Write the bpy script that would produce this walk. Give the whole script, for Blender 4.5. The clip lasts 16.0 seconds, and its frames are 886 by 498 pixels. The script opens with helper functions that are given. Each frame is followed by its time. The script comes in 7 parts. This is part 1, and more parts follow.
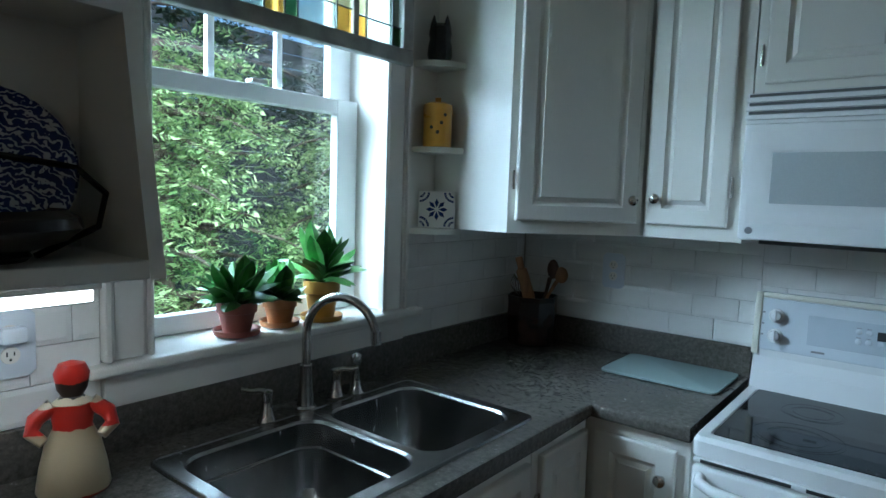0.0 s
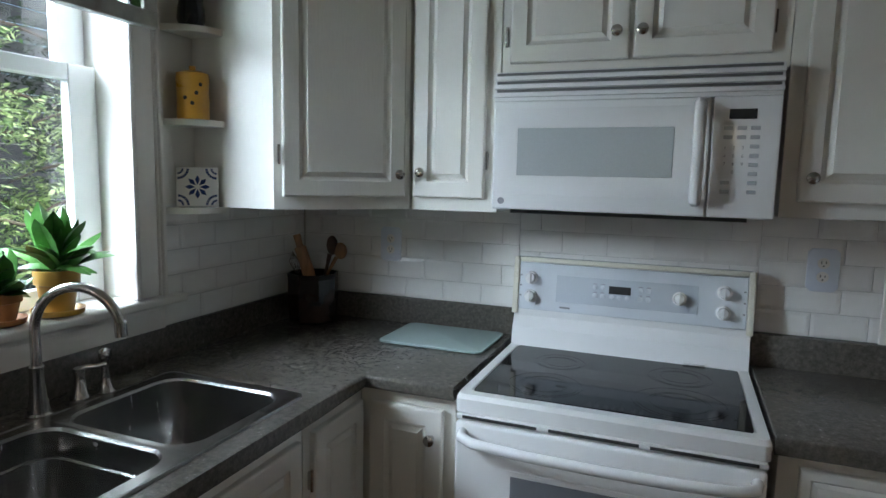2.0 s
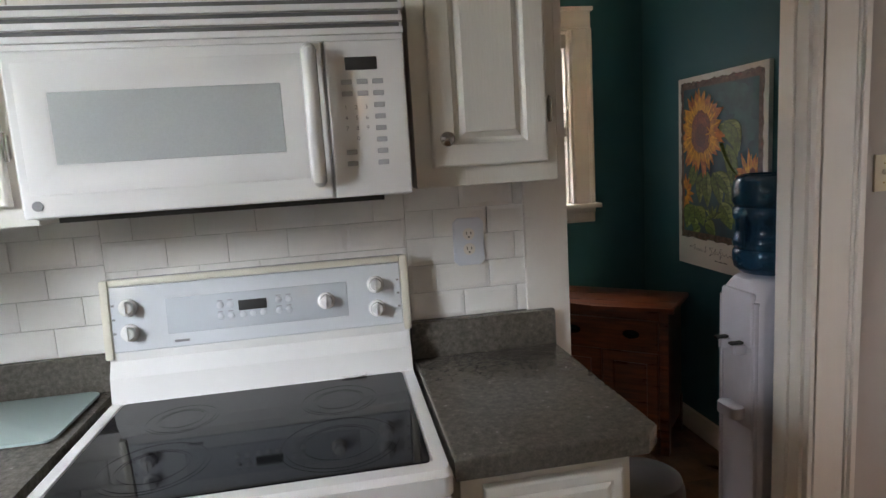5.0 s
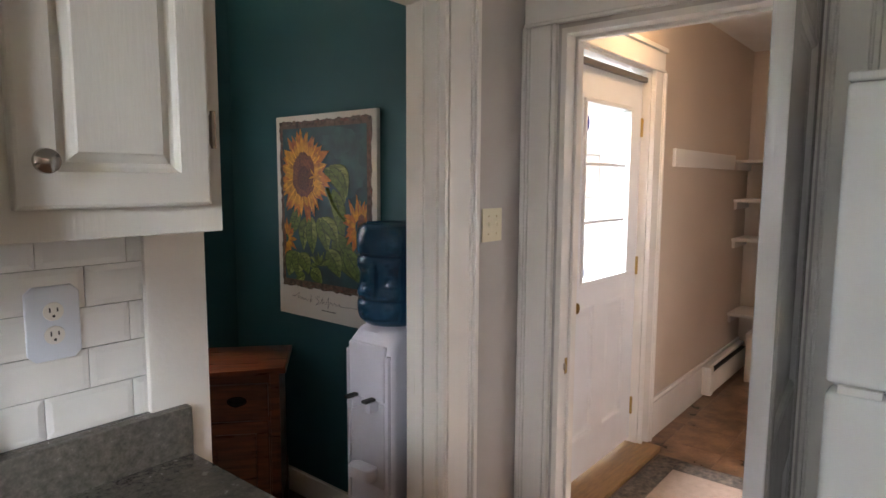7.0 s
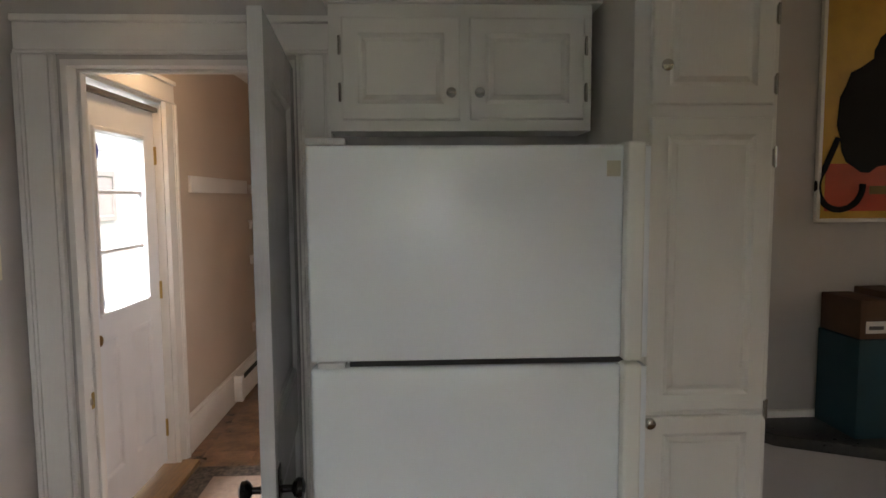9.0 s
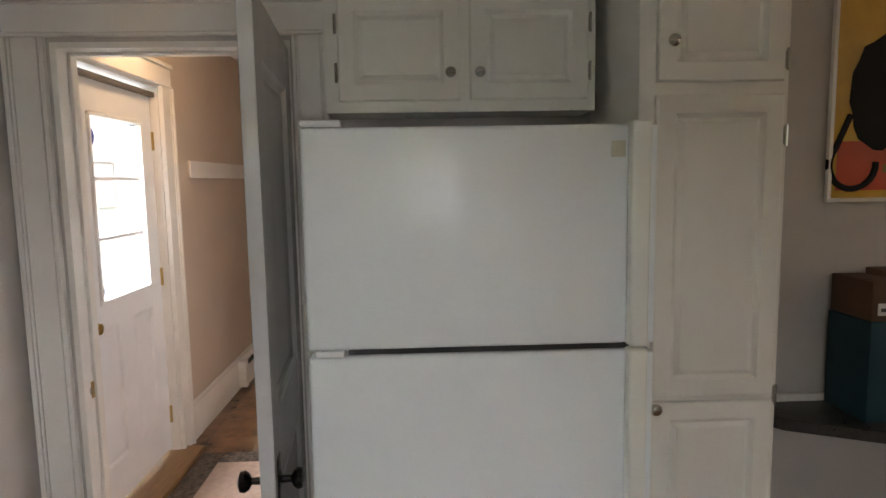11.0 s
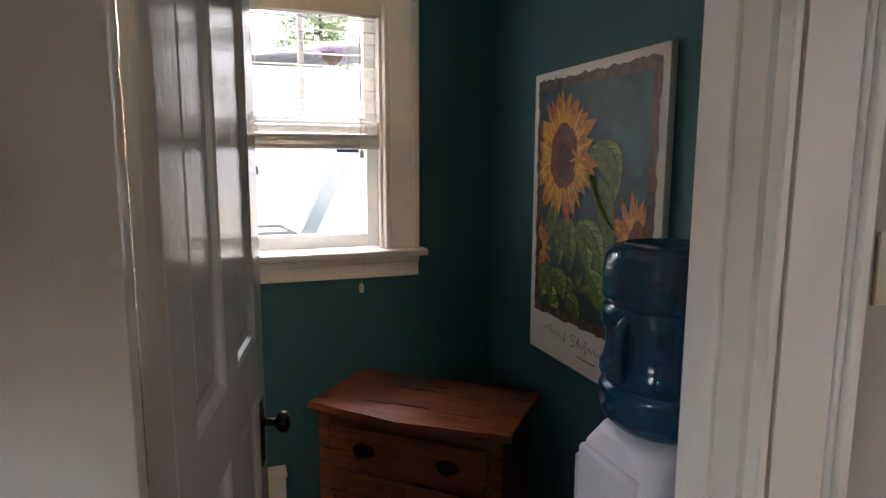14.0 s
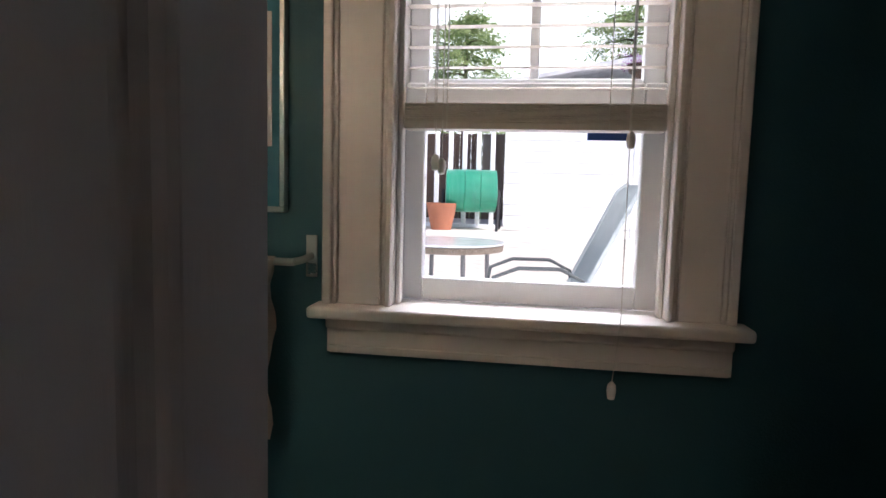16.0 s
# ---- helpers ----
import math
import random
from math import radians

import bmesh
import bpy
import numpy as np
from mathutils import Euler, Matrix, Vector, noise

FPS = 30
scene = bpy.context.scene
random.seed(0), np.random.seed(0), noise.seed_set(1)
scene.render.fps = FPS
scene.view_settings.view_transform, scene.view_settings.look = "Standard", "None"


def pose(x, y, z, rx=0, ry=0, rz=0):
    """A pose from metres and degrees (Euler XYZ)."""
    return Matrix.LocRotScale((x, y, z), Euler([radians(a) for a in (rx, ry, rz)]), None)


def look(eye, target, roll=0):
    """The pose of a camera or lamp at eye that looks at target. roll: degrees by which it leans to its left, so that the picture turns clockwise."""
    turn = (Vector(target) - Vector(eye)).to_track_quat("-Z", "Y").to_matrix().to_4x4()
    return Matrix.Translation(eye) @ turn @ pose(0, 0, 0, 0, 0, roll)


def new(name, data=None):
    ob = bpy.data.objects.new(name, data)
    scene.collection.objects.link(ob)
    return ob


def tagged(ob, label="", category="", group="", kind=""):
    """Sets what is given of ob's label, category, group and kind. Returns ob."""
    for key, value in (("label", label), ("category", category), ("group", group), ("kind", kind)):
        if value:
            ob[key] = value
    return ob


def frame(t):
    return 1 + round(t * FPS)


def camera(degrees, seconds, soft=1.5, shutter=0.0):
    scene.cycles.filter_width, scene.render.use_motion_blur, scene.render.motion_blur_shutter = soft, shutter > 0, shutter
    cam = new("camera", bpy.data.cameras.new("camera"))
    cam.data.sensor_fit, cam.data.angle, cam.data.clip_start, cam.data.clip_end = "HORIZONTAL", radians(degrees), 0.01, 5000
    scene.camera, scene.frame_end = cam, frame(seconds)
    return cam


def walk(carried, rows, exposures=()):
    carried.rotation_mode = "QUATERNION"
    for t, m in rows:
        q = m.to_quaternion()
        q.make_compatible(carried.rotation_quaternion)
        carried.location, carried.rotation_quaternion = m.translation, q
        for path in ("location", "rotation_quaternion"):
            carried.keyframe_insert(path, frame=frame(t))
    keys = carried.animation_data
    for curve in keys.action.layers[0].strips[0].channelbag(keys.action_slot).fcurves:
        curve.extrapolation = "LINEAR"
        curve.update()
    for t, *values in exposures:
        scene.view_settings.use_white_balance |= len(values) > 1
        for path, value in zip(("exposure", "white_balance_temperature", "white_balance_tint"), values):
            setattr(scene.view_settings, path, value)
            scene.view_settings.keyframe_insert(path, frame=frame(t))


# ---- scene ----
cam = camera(71.3, 16.0)
PATH = [
    (0, (-0.012, 0.022, 1.525), (-1.262, 1.573, 1.341), 1.9),
    (0.5, (0.026, 0.041, 1.519), (-1.084, 1.693, 1.324), 2.1),
    (1, (0.054, 0.051, 1.524), (-0.912, 1.791, 1.33), 2.2),
    (1.5, (0.068, 0.071, 1.521), (-0.783, 1.868, 1.302), 1.7),
    (2, (0.084, 0.091, 1.518), (-0.634, 1.942, 1.281), 1.2),
    (2.5, (0.101, 0.097, 1.517), (-0.497, 1.992, 1.287), 0.7),
    (3, (0.092, 0.109, 1.513), (-0.413, 2.025, 1.238), 0.4),
    (3.5, (0.075, 0.161, 1.511), (-0.276, 2.109, 1.225), -1.1),
    (3.7, (0.08, 0.204, 1.51), (-0.199, 2.164, 1.222), -1.8),
    (5.8, (0.163, 0.838, 1.487), (0.776, 2.715, 1.17), -2.0),
    (6, (0.153, 0.903, 1.486), (0.829, 2.756, 1.154), -1.3),
    (6.5, (0.144, 1.006, 1.489), (1.239, 2.654, 1.2), -0.7),
    (7, (0.102, 1.032, 1.509), (1.637, 2.296, 1.287), 0.3),
    (7.5, (0.015, 1.048, 1.532), (1.857, 1.798, 1.317), -2.6),
    (8, (-0.069, 1.035, 1.546), (1.874, 1.463, 1.336), -0.9),
    (8.5, (-0.111, 0.979, 1.555), (1.875, 1.126, 1.371), -0.5),
    (9, (-0.133, 0.921, 1.555), (1.858, 0.831, 1.388), -0.4),
    (9.2, (-0.137, 0.895, 1.548), (1.848, 0.721, 1.381), -0.8),
    (11.5, (-0.038, 0.918, 1.557), (1.942, 0.955, 1.276), -1.3),
    (12, (0.095, 0.982, 1.553), (1.988, 1.57, 1.304), -1.0),
    (12.5, (0.273, 1.117, 1.515), (1.965, 2.147, 1.239), -2.5),
    (13, (0.491, 1.273, 1.495), (2.003, 2.57, 1.321), -0.5),
    (13.5, (0.688, 1.437, 1.504), (1.756, 3.117, 1.312), 0.7),
    (14, (0.866, 1.60, 1.518), (1.522, 3.467, 1.231), 0.2),
    (14.5, (0.985, 1.845, 1.482), (1.396, 3.786, 1.226), 2.5),
    (15, (1.104, 2.094, 1.467), (1.141, 4.076, 1.202), 1.6),
    (15.5, (1.149, 2.328, 1.434), (1.013, 4.313, 1.231), 2.0),
    (16, (1.165, 2.599, 1.43), (0.874, 4.568, 1.238), 1.5),
]
EXPOSURES = [(0.0, 0.05, 5000, 1), (1.5, 0.25, 5550, 8), (3.5, 0.8, 6500, 19), (6.0, 1.25, 6700, 19), (6.5, 1.55, 6600, 19), (7.0, 1.4, 6650, 20), (7.5, 1.2, 6650, 20), (8.5, 0.88, 6700, 18), (9.0, 0.85, 6700, 17), (11.5, 1.3, 6750, 18), (12.0, 0.95, 6750, 19), (12.5, 0.82, 6700, 20), (13.5, 0.95, 6600, 20), (14.5, 1.0, 6500, 21), (15.0, 1.03, 6400, 22), (16.0, 0.03, 6200, 24)]
walk(cam, [(t, look(eye, target, roll)) for t, eye, target, roll in PATH], EXPOSURES)

# ---- world and light ----
world = bpy.data.worlds.new("world")
scene.world = world
world.use_nodes = True
wn = world.node_tree
sky = wn.nodes.new("ShaderNodeTexSky")
sky.sky_type, sky.sun_disc = "NISHITA", False
sky.dust_density = 2.0
sky.sun_elevation, sky.sun_rotation = radians(51.4), radians(116.6)
bg = wn.nodes["Background"]
bg.inputs["Strength"].default_value = 0.15
wn.links.new(sky.outputs[0], bg.inputs["Color"])


def lamp(name, kind, m, energy, color=(1, 1, 1), **more):
    data = bpy.data.lights.new(name, kind)
    data.energy, data.color = energy, color
    ob = new(name, data)
    ob.matrix_world = m
    return ob


sun = lamp("sun", "SUN", look((5, -2.2, 7), (0, 0.3, 0)), 5.0, (1.0, 0.96, 0.90))
sun.data.angle = radians(3)
def area(name, eye, target, w, h, energy, color):
    ob = lamp(name, "AREA", look(eye, target), energy, color)
    ob.data.shape, ob.data.size, ob.data.size_y = "RECTANGLE", w, h
    return ob


# skylight standing over the two windows and the glazed door, outside
area("sky_over_sink_window", (-2.9, 1.03, 2.75), (-1.3, 1.03, 1.6), 1.8, 0.8, 85, (0.84, 0.95, 1.0))
area("sky_beside_sink_window", (-2.4, -0.15, 2.48), (-1.1, 1.3, 1.28), 1.4, 1.2, 200, (0.84, 0.95, 1.0))
area("sky_facing_sink_window", (-2.9, 0.58, 1.75), (0.0, 0.75, 1.5), 0.9, 1.2, 15, (0.90, 0.96, 1.0))
# daylight of the window in the back wall
area("back_window_daylight", (0.675, -2.69, 1.7), (0.675, 0.0, 1.6), 0.62, 0.86, 0.4, (0.9, 0.96, 1.0))
area("sky_over_small_window", (1.25, 5.1, 2.9), (1.25, 3.7, 1.5), 1.2, 1.0, 90, (0.95, 0.98, 1.0))
# fill light for the entry door opposite, set in an added, unseen hall window
area("hall_door_fill", (2.95, 0.93, 1.45), (2.95, 2.3, 1.0), 0.78, 0.98, 1.2, (0.93, 0.96, 1.0))
area("sky_over_entry_door", (3.0, 3.4, 2.9), (3.0, 2.2, 1.3), 1.2, 0.9, 170, (0.97, 0.98, 1.0))


# ---- helpers ----
def mat(name, col, rough=0.5, metal=0.0, var=0.1, scale=6.0, bump=0.0, bscale=80.0, col2=None, detail=5.0, stretch=(1, 1, 1), fine=0.0, coat=0.0, spec=0.5, rvar=0.08):
    """A surface with two scales of colour change, a little change of gloss and fine relief."""
    m = bpy.data.materials.new(name)
    m.use_nodes = True
    nt = m.node_tree
    p = nt.nodes["Principled BSDF"]
    tc = nt.nodes.new("ShaderNodeTexCoord")
    mp = nt.nodes.new("ShaderNodeMapping")
    mp.inputs["Scale"].default_value = stretch
    nt.links.new(tc.outputs["Object"], mp.inputs["Vector"])
    n1 = nt.nodes.new("ShaderNodeTexNoise")
    n1.inputs["Scale"].default_value, n1.inputs["Detail"].default_value = scale, detail
    nt.links.new(mp.outputs[0], n1.inputs["Vector"])
    ramp = nt.nodes.new("ShaderNodeValToRGB")
    c2 = col2 or tuple(min(1, c * (1 + var)) for c in col)
    ramp.color_ramp.elements[0].position, ramp.color_ramp.elements[1].position = 0.32, 0.68
    ramp.color_ramp.elements[0].color = (*[c * (1 - var) for c in col], 1)
    ramp.color_ramp.elements[1].color = (*c2, 1)
    nt.links.new(n1.outputs["Fac"], ramp.inputs[0])
    out = ramp.outputs[0]
    n2 = nt.nodes.new("ShaderNodeTexNoise")
    n2.inputs["Scale"].default_value, n2.inputs["Detail"].default_value = bscale, 3
    nt.links.new(mp.outputs[0], n2.inputs["Vector"])
    if fine:
        mix = nt.nodes.new("ShaderNodeMix")
        mix.data_type, mix.blend_type = "RGBA", "OVERLAY"
        mix.inputs["Factor"].default_value = fine
        nt.links.new(out, mix.inputs["A"])
        nt.links.new(n2.outputs["Fac"], mix.inputs["B"])
        out = mix.outputs["Result"]
    nt.links.new(out, p.inputs["Base Color"])
    mr = nt.nodes.new("ShaderNodeMapRange")
    mr.inputs["To Min"].default_value, mr.inputs["To Max"].default_value = max(0.02, rough - rvar), min(1, rough + rvar)
    nt.links.new(n1.outputs["Fac"], mr.inputs["Value"])
    nt.links.new(mr.outputs[0], p.inputs["Roughness"])
    p.inputs["Metallic"].default_value = metal
    p.inputs["Coat Weight"].default_value = coat
    p.inputs["Specular IOR Level"].default_value = spec
    if bump:
        b = nt.nodes.new("ShaderNodeBump")
        b.inputs["Strength"].default_value, b.inputs["Distance"].default_value = bump, 0.01
        nt.links.new(n2.outputs["Fac"], b.inputs["Height"])
        nt.links.new(b.outputs[0], p.inputs["Normal"])
    return m


def glass(name, col=(1, 1, 1), rough=0.0, ior=1.45):
    m = bpy.data.materials.new(name)
    m.use_nodes = True
    p = m.node_tree.nodes["Principled BSDF"]
    p.inputs["Base Color"].default_value = (*col, 1)
    p.inputs["Transmission Weight"].default_value = 1
    p.inputs["Roughness"].default_value, p.inputs["IOR"].default_value = rough, ior
    return m


def glow(name, col, strength):
    m = bpy.data.materials.new(name)
    m.use_nodes = True
    p = m.node_tree.nodes["Principled BSDF"]
    p.inputs["Base Color"].default_value = (*col, 1)
    p.inputs["Emission Color"].default_value = (*col, 1)
    p.inputs["Emission Strength"].default_value = strength
    return m


def box(bm, x0, x1, y0, y1, z0, z1, bev=0.0, seg=2):
    r = bmesh.ops.create_cube(bm, size=1.0)
    vs = r["verts"]
    for v in vs:
        v.co = Vector(((x0 + x1) / 2 + v.co.x * (x1 - x0), (y0 + y1) / 2 + v.co.y * (y1 - y0), (z0 + z1) / 2 + v.co.z * (z1 - z0)))
    if bev:
        es = {e for v in vs for e in v.link_edges}
        bmesh.ops.bevel(bm, geom=list(es), offset=bev, segments=seg, profile=0.6, affect="EDGES", clamp_overlap=True)
    return bm


def B(x0, x1, y0, y1, z0, z1, bev=0.0, seg=2):
    return box(bmesh.new(), x0, x1, y0, y1, z0, z1, bev, seg)


def lathe(bm, profile, c=(0, 0, 0), seg=28, m=None, sx=1.0, sy=1.0):
    """Turns (radius, height) pairs round the upright axis through c; m moves the result."""
    m = m or Matrix.Identity(4)
    rings = []
    for r, z in profile:
        ring = []
        for i in range(seg):
            a = 2 * math.pi * i / seg
            ring.append(bm.verts.new(m @ Vector((c[0] + sx * r * math.cos(a), c[1] + sy * r * math.sin(a), c[2] + z))))
        rings.append(ring)
    for a, b in zip(rings, rings[1:]):
        for i in range(seg):
            bm.faces.new((a[i], a[(i + 1) % seg], b[(i + 1) % seg], b[i]))
    bm.faces.new(list(reversed(rings[0])))
    bm.faces.new(rings[-1])
    return bm


def tube(bm, pts, r, seg=10, taper=None):
    """A round bar through the points; taper gives a radius for each point."""
    pts = [Vector(p) for p in pts]
    rings = []
    side = None
    for i, p in enumerate(pts):
        d = (pts[min(i + 1, len(pts) - 1)] - pts[max(i - 1, 0)]).normalized()
        if side is None:
            side = d.orthogonal().normalized()
        side = (side - d * side.dot(d)).normalized()
        up = d.cross(side)
        rr = taper[i] if taper else r
        rings.append([bm.verts.new(p + rr * (math.cos(2 * math.pi * k / seg) * side + math.sin(2 * math.pi * k / seg) * up)) for k in range(seg)])
    for a, b in zip(rings, rings[1:]):
        for k in range(seg):
            bm.faces.new((a[k], a[(k + 1) % seg], b[(k + 1) % seg], b[k]))
    bm.faces.new(list(reversed(rings[0])))
    bm.faces.new(rings[-1])
    return bm


def prism(bm, outline, z0, z1, m=None, bev=0.0):
    """An upright prism over a plan outline (counter-clockwise)."""
    m = m or Matrix.Identity(4)
    lo = [bm.verts.new(m @ Vector((x, y, z0))) for x, y in outline]
    hi = [bm.verts.new(m @ Vector((x, y, z1))) for x, y in outline]
    n = len(lo)
    f = [bm.faces.new(list(reversed(lo))), bm.faces.new(hi)]
    for i in range(n):
        f.append(bm.faces.new((lo[i], lo[(i + 1) % n], hi[(i + 1) % n], hi[i])))
    if bev:
        es = {e for e in f[1].edges}
        bmesh.ops.bevel(bm, geom=list(es), offset=bev, segments=3, profile=0.5, affect="EDGES")
    return bm


def rings(bm, x0, x1, z0, z1, steps, back=0.0, m=None):
    """A moulded board that faces -y: nested rectangles (inset, depth) from the rim to the field, and a flat back at y = back."""
    m = m or Matrix.Identity(4)
    loops = []
    for inset, y in [(0, back)] + steps:
        loops.append([bm.verts.new(m @ Vector(c)) for c in ((x0 + inset, y, z0 + inset), (x1 - inset, y, z0 + inset), (x1 - inset, y, z1 - inset), (x0 + inset, y, z1 - inset))])
    bm.faces.new(list(reversed(loops[0])))
    for a, b in zip(loops, loops[1:]):
        for i in range(4):
            bm.faces.new((a[i], a[(i + 1) % 4], b[(i + 1) % 4], b[i]))
    bm.faces.new(loops[-1])
    return bm


def part(name, bm, material, parent=None, label="", smooth=True, m=None):
    """Links a bmesh as one mesh object under a thing or a part."""
    bmesh.ops.recalc_face_normals(bm, faces=bm.faces)
    me = bpy.data.meshes.new(name)
    bm.to_mesh(me)
    bm.free()
    me.materials.append(material)
    if smooth:
        me.shade_smooth()
        me.set_sharp_from_angle(angle=radians(38))
    ob = new(name, me)
    ob.parent = parent
    if m:
        ob.matrix_basis = m
    if label:
        ob["label"] = label
    return ob


def thing(name, m, label, category, group=""):
    ob = new(name)
    ob.empty_display_size = 0.05
    ob.matrix_basis = m
    return tagged(ob, label, category, group)


def setting(name, bm, material, label, category="", parent=None):
    return tagged(part(name, bm, material, parent), label, category or name.split("_")[0], kind="structure")


def wall_run(bm, axis, lo, hi, a, b, z0, z1, holes):
    """A wall slab from a to b along its run, lo to hi thick, with holes (a, b, z0, z1) right through it."""
    def put(p, q, u, v):
        if q - p > 1e-4 and v - u > 1e-4:
            if axis == "x":
                box(bm, lo, hi, p, q, u, v)
            else:
                box(bm, p, q, lo, hi, u, v)
    at = a
    for ha, hb, hz0, hz1 in sorted(holes):
        put(at, ha, z0, z1)
        put(ha, hb, z0, hz0)
        put(ha, hb, hz1, z1)
        at = hb
    put(at, b, z0, z1)
    return bm


# ---- materials ----
paint = mat("cream_cabinet_paint", (0.72, 0.70, 0.64), 0.38, var=0.04, scale=3, bump=0.08, bscale=160, stretch=(1, 1, 0.12))
trim = mat("white_trim_paint", (0.74, 0.71, 0.66), 0.35, var=0.04, scale=4, bump=0.06, bscale=120)
sash_white = mat("white_window_vinyl", (0.82, 0.83, 0.82), 0.35, var=0.03, bump=0.02)
wall_grey = mat("warm_grey_wall_paint", (0.46, 0.43, 0.40), 0.7, var=0.05, scale=2.5, bump=0.12, bscale=220)
hall_paint = mat("tan_hall_wall_paint", (0.55, 0.45, 0.36), 0.55, var=0.05, scale=2.0, bump=0.12, bscale=200)
teal = mat("deep_teal_wall_paint", (0.020, 0.100, 0.126), 0.6, var=0.1, scale=2.0, bump=0.12, bscale=220)
ceiling_white = mat("ceiling_white", (0.75, 0.73, 0.70), 0.9, var=0.03, bump=0.1)
tile_white = mat("white_glazed_tile", (0.80, 0.79, 0.76), 0.08, var=0.04, scale=9, bump=0.03, bscale=40, rvar=0.04)
grout = mat("pale_grout", (0.80, 0.785, 0.75), 0.9, var=0.08, bump=0.2)
laminate = mat("dark_stone_laminate", (0.088, 0.080, 0.068), 0.24, var=0.18, scale=85, bump=0.05, bscale=240, col2=(0.128, 0.117, 0.100), fine=0.4, detail=10)
steel = mat("brushed_steel", (0.34, 0.335, 0.325), 0.24, 1.0, var=0.06, scale=30, stretch=(1, 8, 1), bump=0.03, bscale=150)
sink_steel = mat("satin_sink_steel", (0.34, 0.335, 0.325), 0.24, 1.0, var=0.1, scale=14, stretch=(1, 6, 1), bump=0.03, bscale=150)
nickel = mat("satin_nickel", (0.52, 0.50, 0.47), 0.17, 1.0, var=0.05, rvar=0.05)
enamel = mat("white_appliance_enamel", (0.80, 0.80, 0.79), 0.09, var=0.02, scale=3, bump=0.01, rvar=0.03)
fridge_white = mat("textured_fridge_enamel", (0.78, 0.81, 0.81), 0.2, var=0.02, scale=3, bump=0.03, bscale=420, rvar=0.03)
cream_plastic = mat("yellowed_cream_plastic", (0.73, 0.70, 0.59), 0.4, var=0.05)
pale_blue_grey = mat("pale_grey_control_panel", (0.66, 0.69, 0.72), 0.1, var=0.03, rvar=0.03)
black_gloss = mat("black_ceramic_glass", (0.008, 0.008, 0.010), 0.05, var=0.1, scale=5, spec=0.22, rvar=0.02)
burner_ring = mat("dark_grey_burner_print", (0.0105, 0.0105, 0.012), 0.08, var=0.2, scale=40, spec=0.22, rvar=0.02)
dark = mat("dark_shadow_plastic", (0.02, 0.02, 0.02), 0.5)
mw_window = mat("grey_screened_window", (0.48, 0.51, 0.51), 0.1, var=0.03, scale=300)
oven_window = mat("grey_oven_window", (0.20, 0.21, 0.23), 0.12, var=0.03)
black_metal = mat("black_knob_metal", (0.015, 0.013, 0.012), 0.25, 0.6)
brass = mat("brass", (0.55, 0.38, 0.13), 0.25, 1.0)
wood_red = mat("reddish_stained_oak", (0.105, 0.025, 0.009), 0.3, var=0.4, scale=5, stretch=(1.2, 14, 14), bump=0.1, bscale=30, col2=(0.19, 0.052, 0.018), detail=8)
wood_dark = mat("dark_wood", (0.055, 0.026, 0.014), 0.45, var=0.3, scale=6, stretch=(1, 8, 8))
wood_tan = mat("pale_kitchen_wood", (0.36, 0.19, 0.09), 0.55, var=0.25, scale=10, stretch=(6, 6, 1))
floor_vinyl = mat("brown_vinyl_tile", (0.15, 0.072, 0.034), 0.3, var=0.5, scale=7, bump=0.14, bscale=50, col2=(0.31, 0.175, 0.095), detail=9, fine=0.3)
nt = floor_vinyl.node_tree
oi = nt.nodes.new("ShaderNodeObjectInfo")
mpn = next(n for n in nt.nodes if n.type == "MAPPING")
cmb = nt.nodes.new("ShaderNodeCombineXYZ")
mul = nt.nodes.new("ShaderNodeMath")
mul.operation = "MULTIPLY"
mul.inputs[1].default_value = 40.0
nt.links.new(oi.outputs["Random"], mul.inputs[0])
nt.links.new(mul.outputs[0], cmb.inputs[0])
nt.links.new(mul.outputs[0], cmb.inputs[2])
nt.links.new(cmb.outputs[0], mpn.inputs["Location"])
oak_sill = mat("golden_oak_threshold", (0.25, 0.14, 0.055), 0.4, var=0.2, stretch=(2, 14, 14))
rug_field = mat("beige_rug_pile", (0.30, 0.22, 0.17), 0.95, var=0.12, scale=30, bump=0.6, bscale=350)
rug_border = mat("dark_patterned_rug_border", (0.035, 0.028, 0.024), 0.95, var=0.3, scale=38, bump=0.5, bscale=300, col2=(0.15, 0.12, 0.09))
clear = glass("window_glass", (0.98, 1.0, 0.99))

# ---- the plan ----
XW, XE, YS, YB = -1.37, 2.04, 2.25, -2.6          # kitchen faces: sink wall, hall wall, range wall, back wall
CEIL = 2.5
CT, RT = 0.947, 0.915                              # worktop and cooktop heights
TX0, TX1, TY0, TY1 = -0.30, 1.865, 2.37, 3.87     # the teal room
HX1, HY0, HY1 = 5.50, 1.0, 2.32                   # the back hall

# ---- structure ----
setting("floor", B(XW - 0.2, 2.10, YB - 0.12, YS + 0.06, -0.12, -0.004), grout, "worn brown vinyl kitchen floor base")
setting("floor_2", B(2.10, HX1 + 0.1, HY0 - 0.1, HY1 + 0.12, -0.12, -0.004), grout, "brown vinyl hall floor base")
setting("floor_3", B(TX0 - 0.1, 1.985, TY0 - 0.06, TY1 + 0.15, -0.12, -0.004), grout, "brown vinyl floor base of the teal room")
setting("ceiling", B(XW - 0.2, 2.16, YB - 0.12, TY0, CEIL, CEIL + 0.1), ceiling_white, "plain off-white kitchen ceiling")
setting("ceiling_2", B(2.16, HX1 + 0.1, HY0 - 0.1, HY1 + 0.14, CEIL + 0.02, CEIL + 0.12), ceiling_white, "plain off-white hall ceiling")
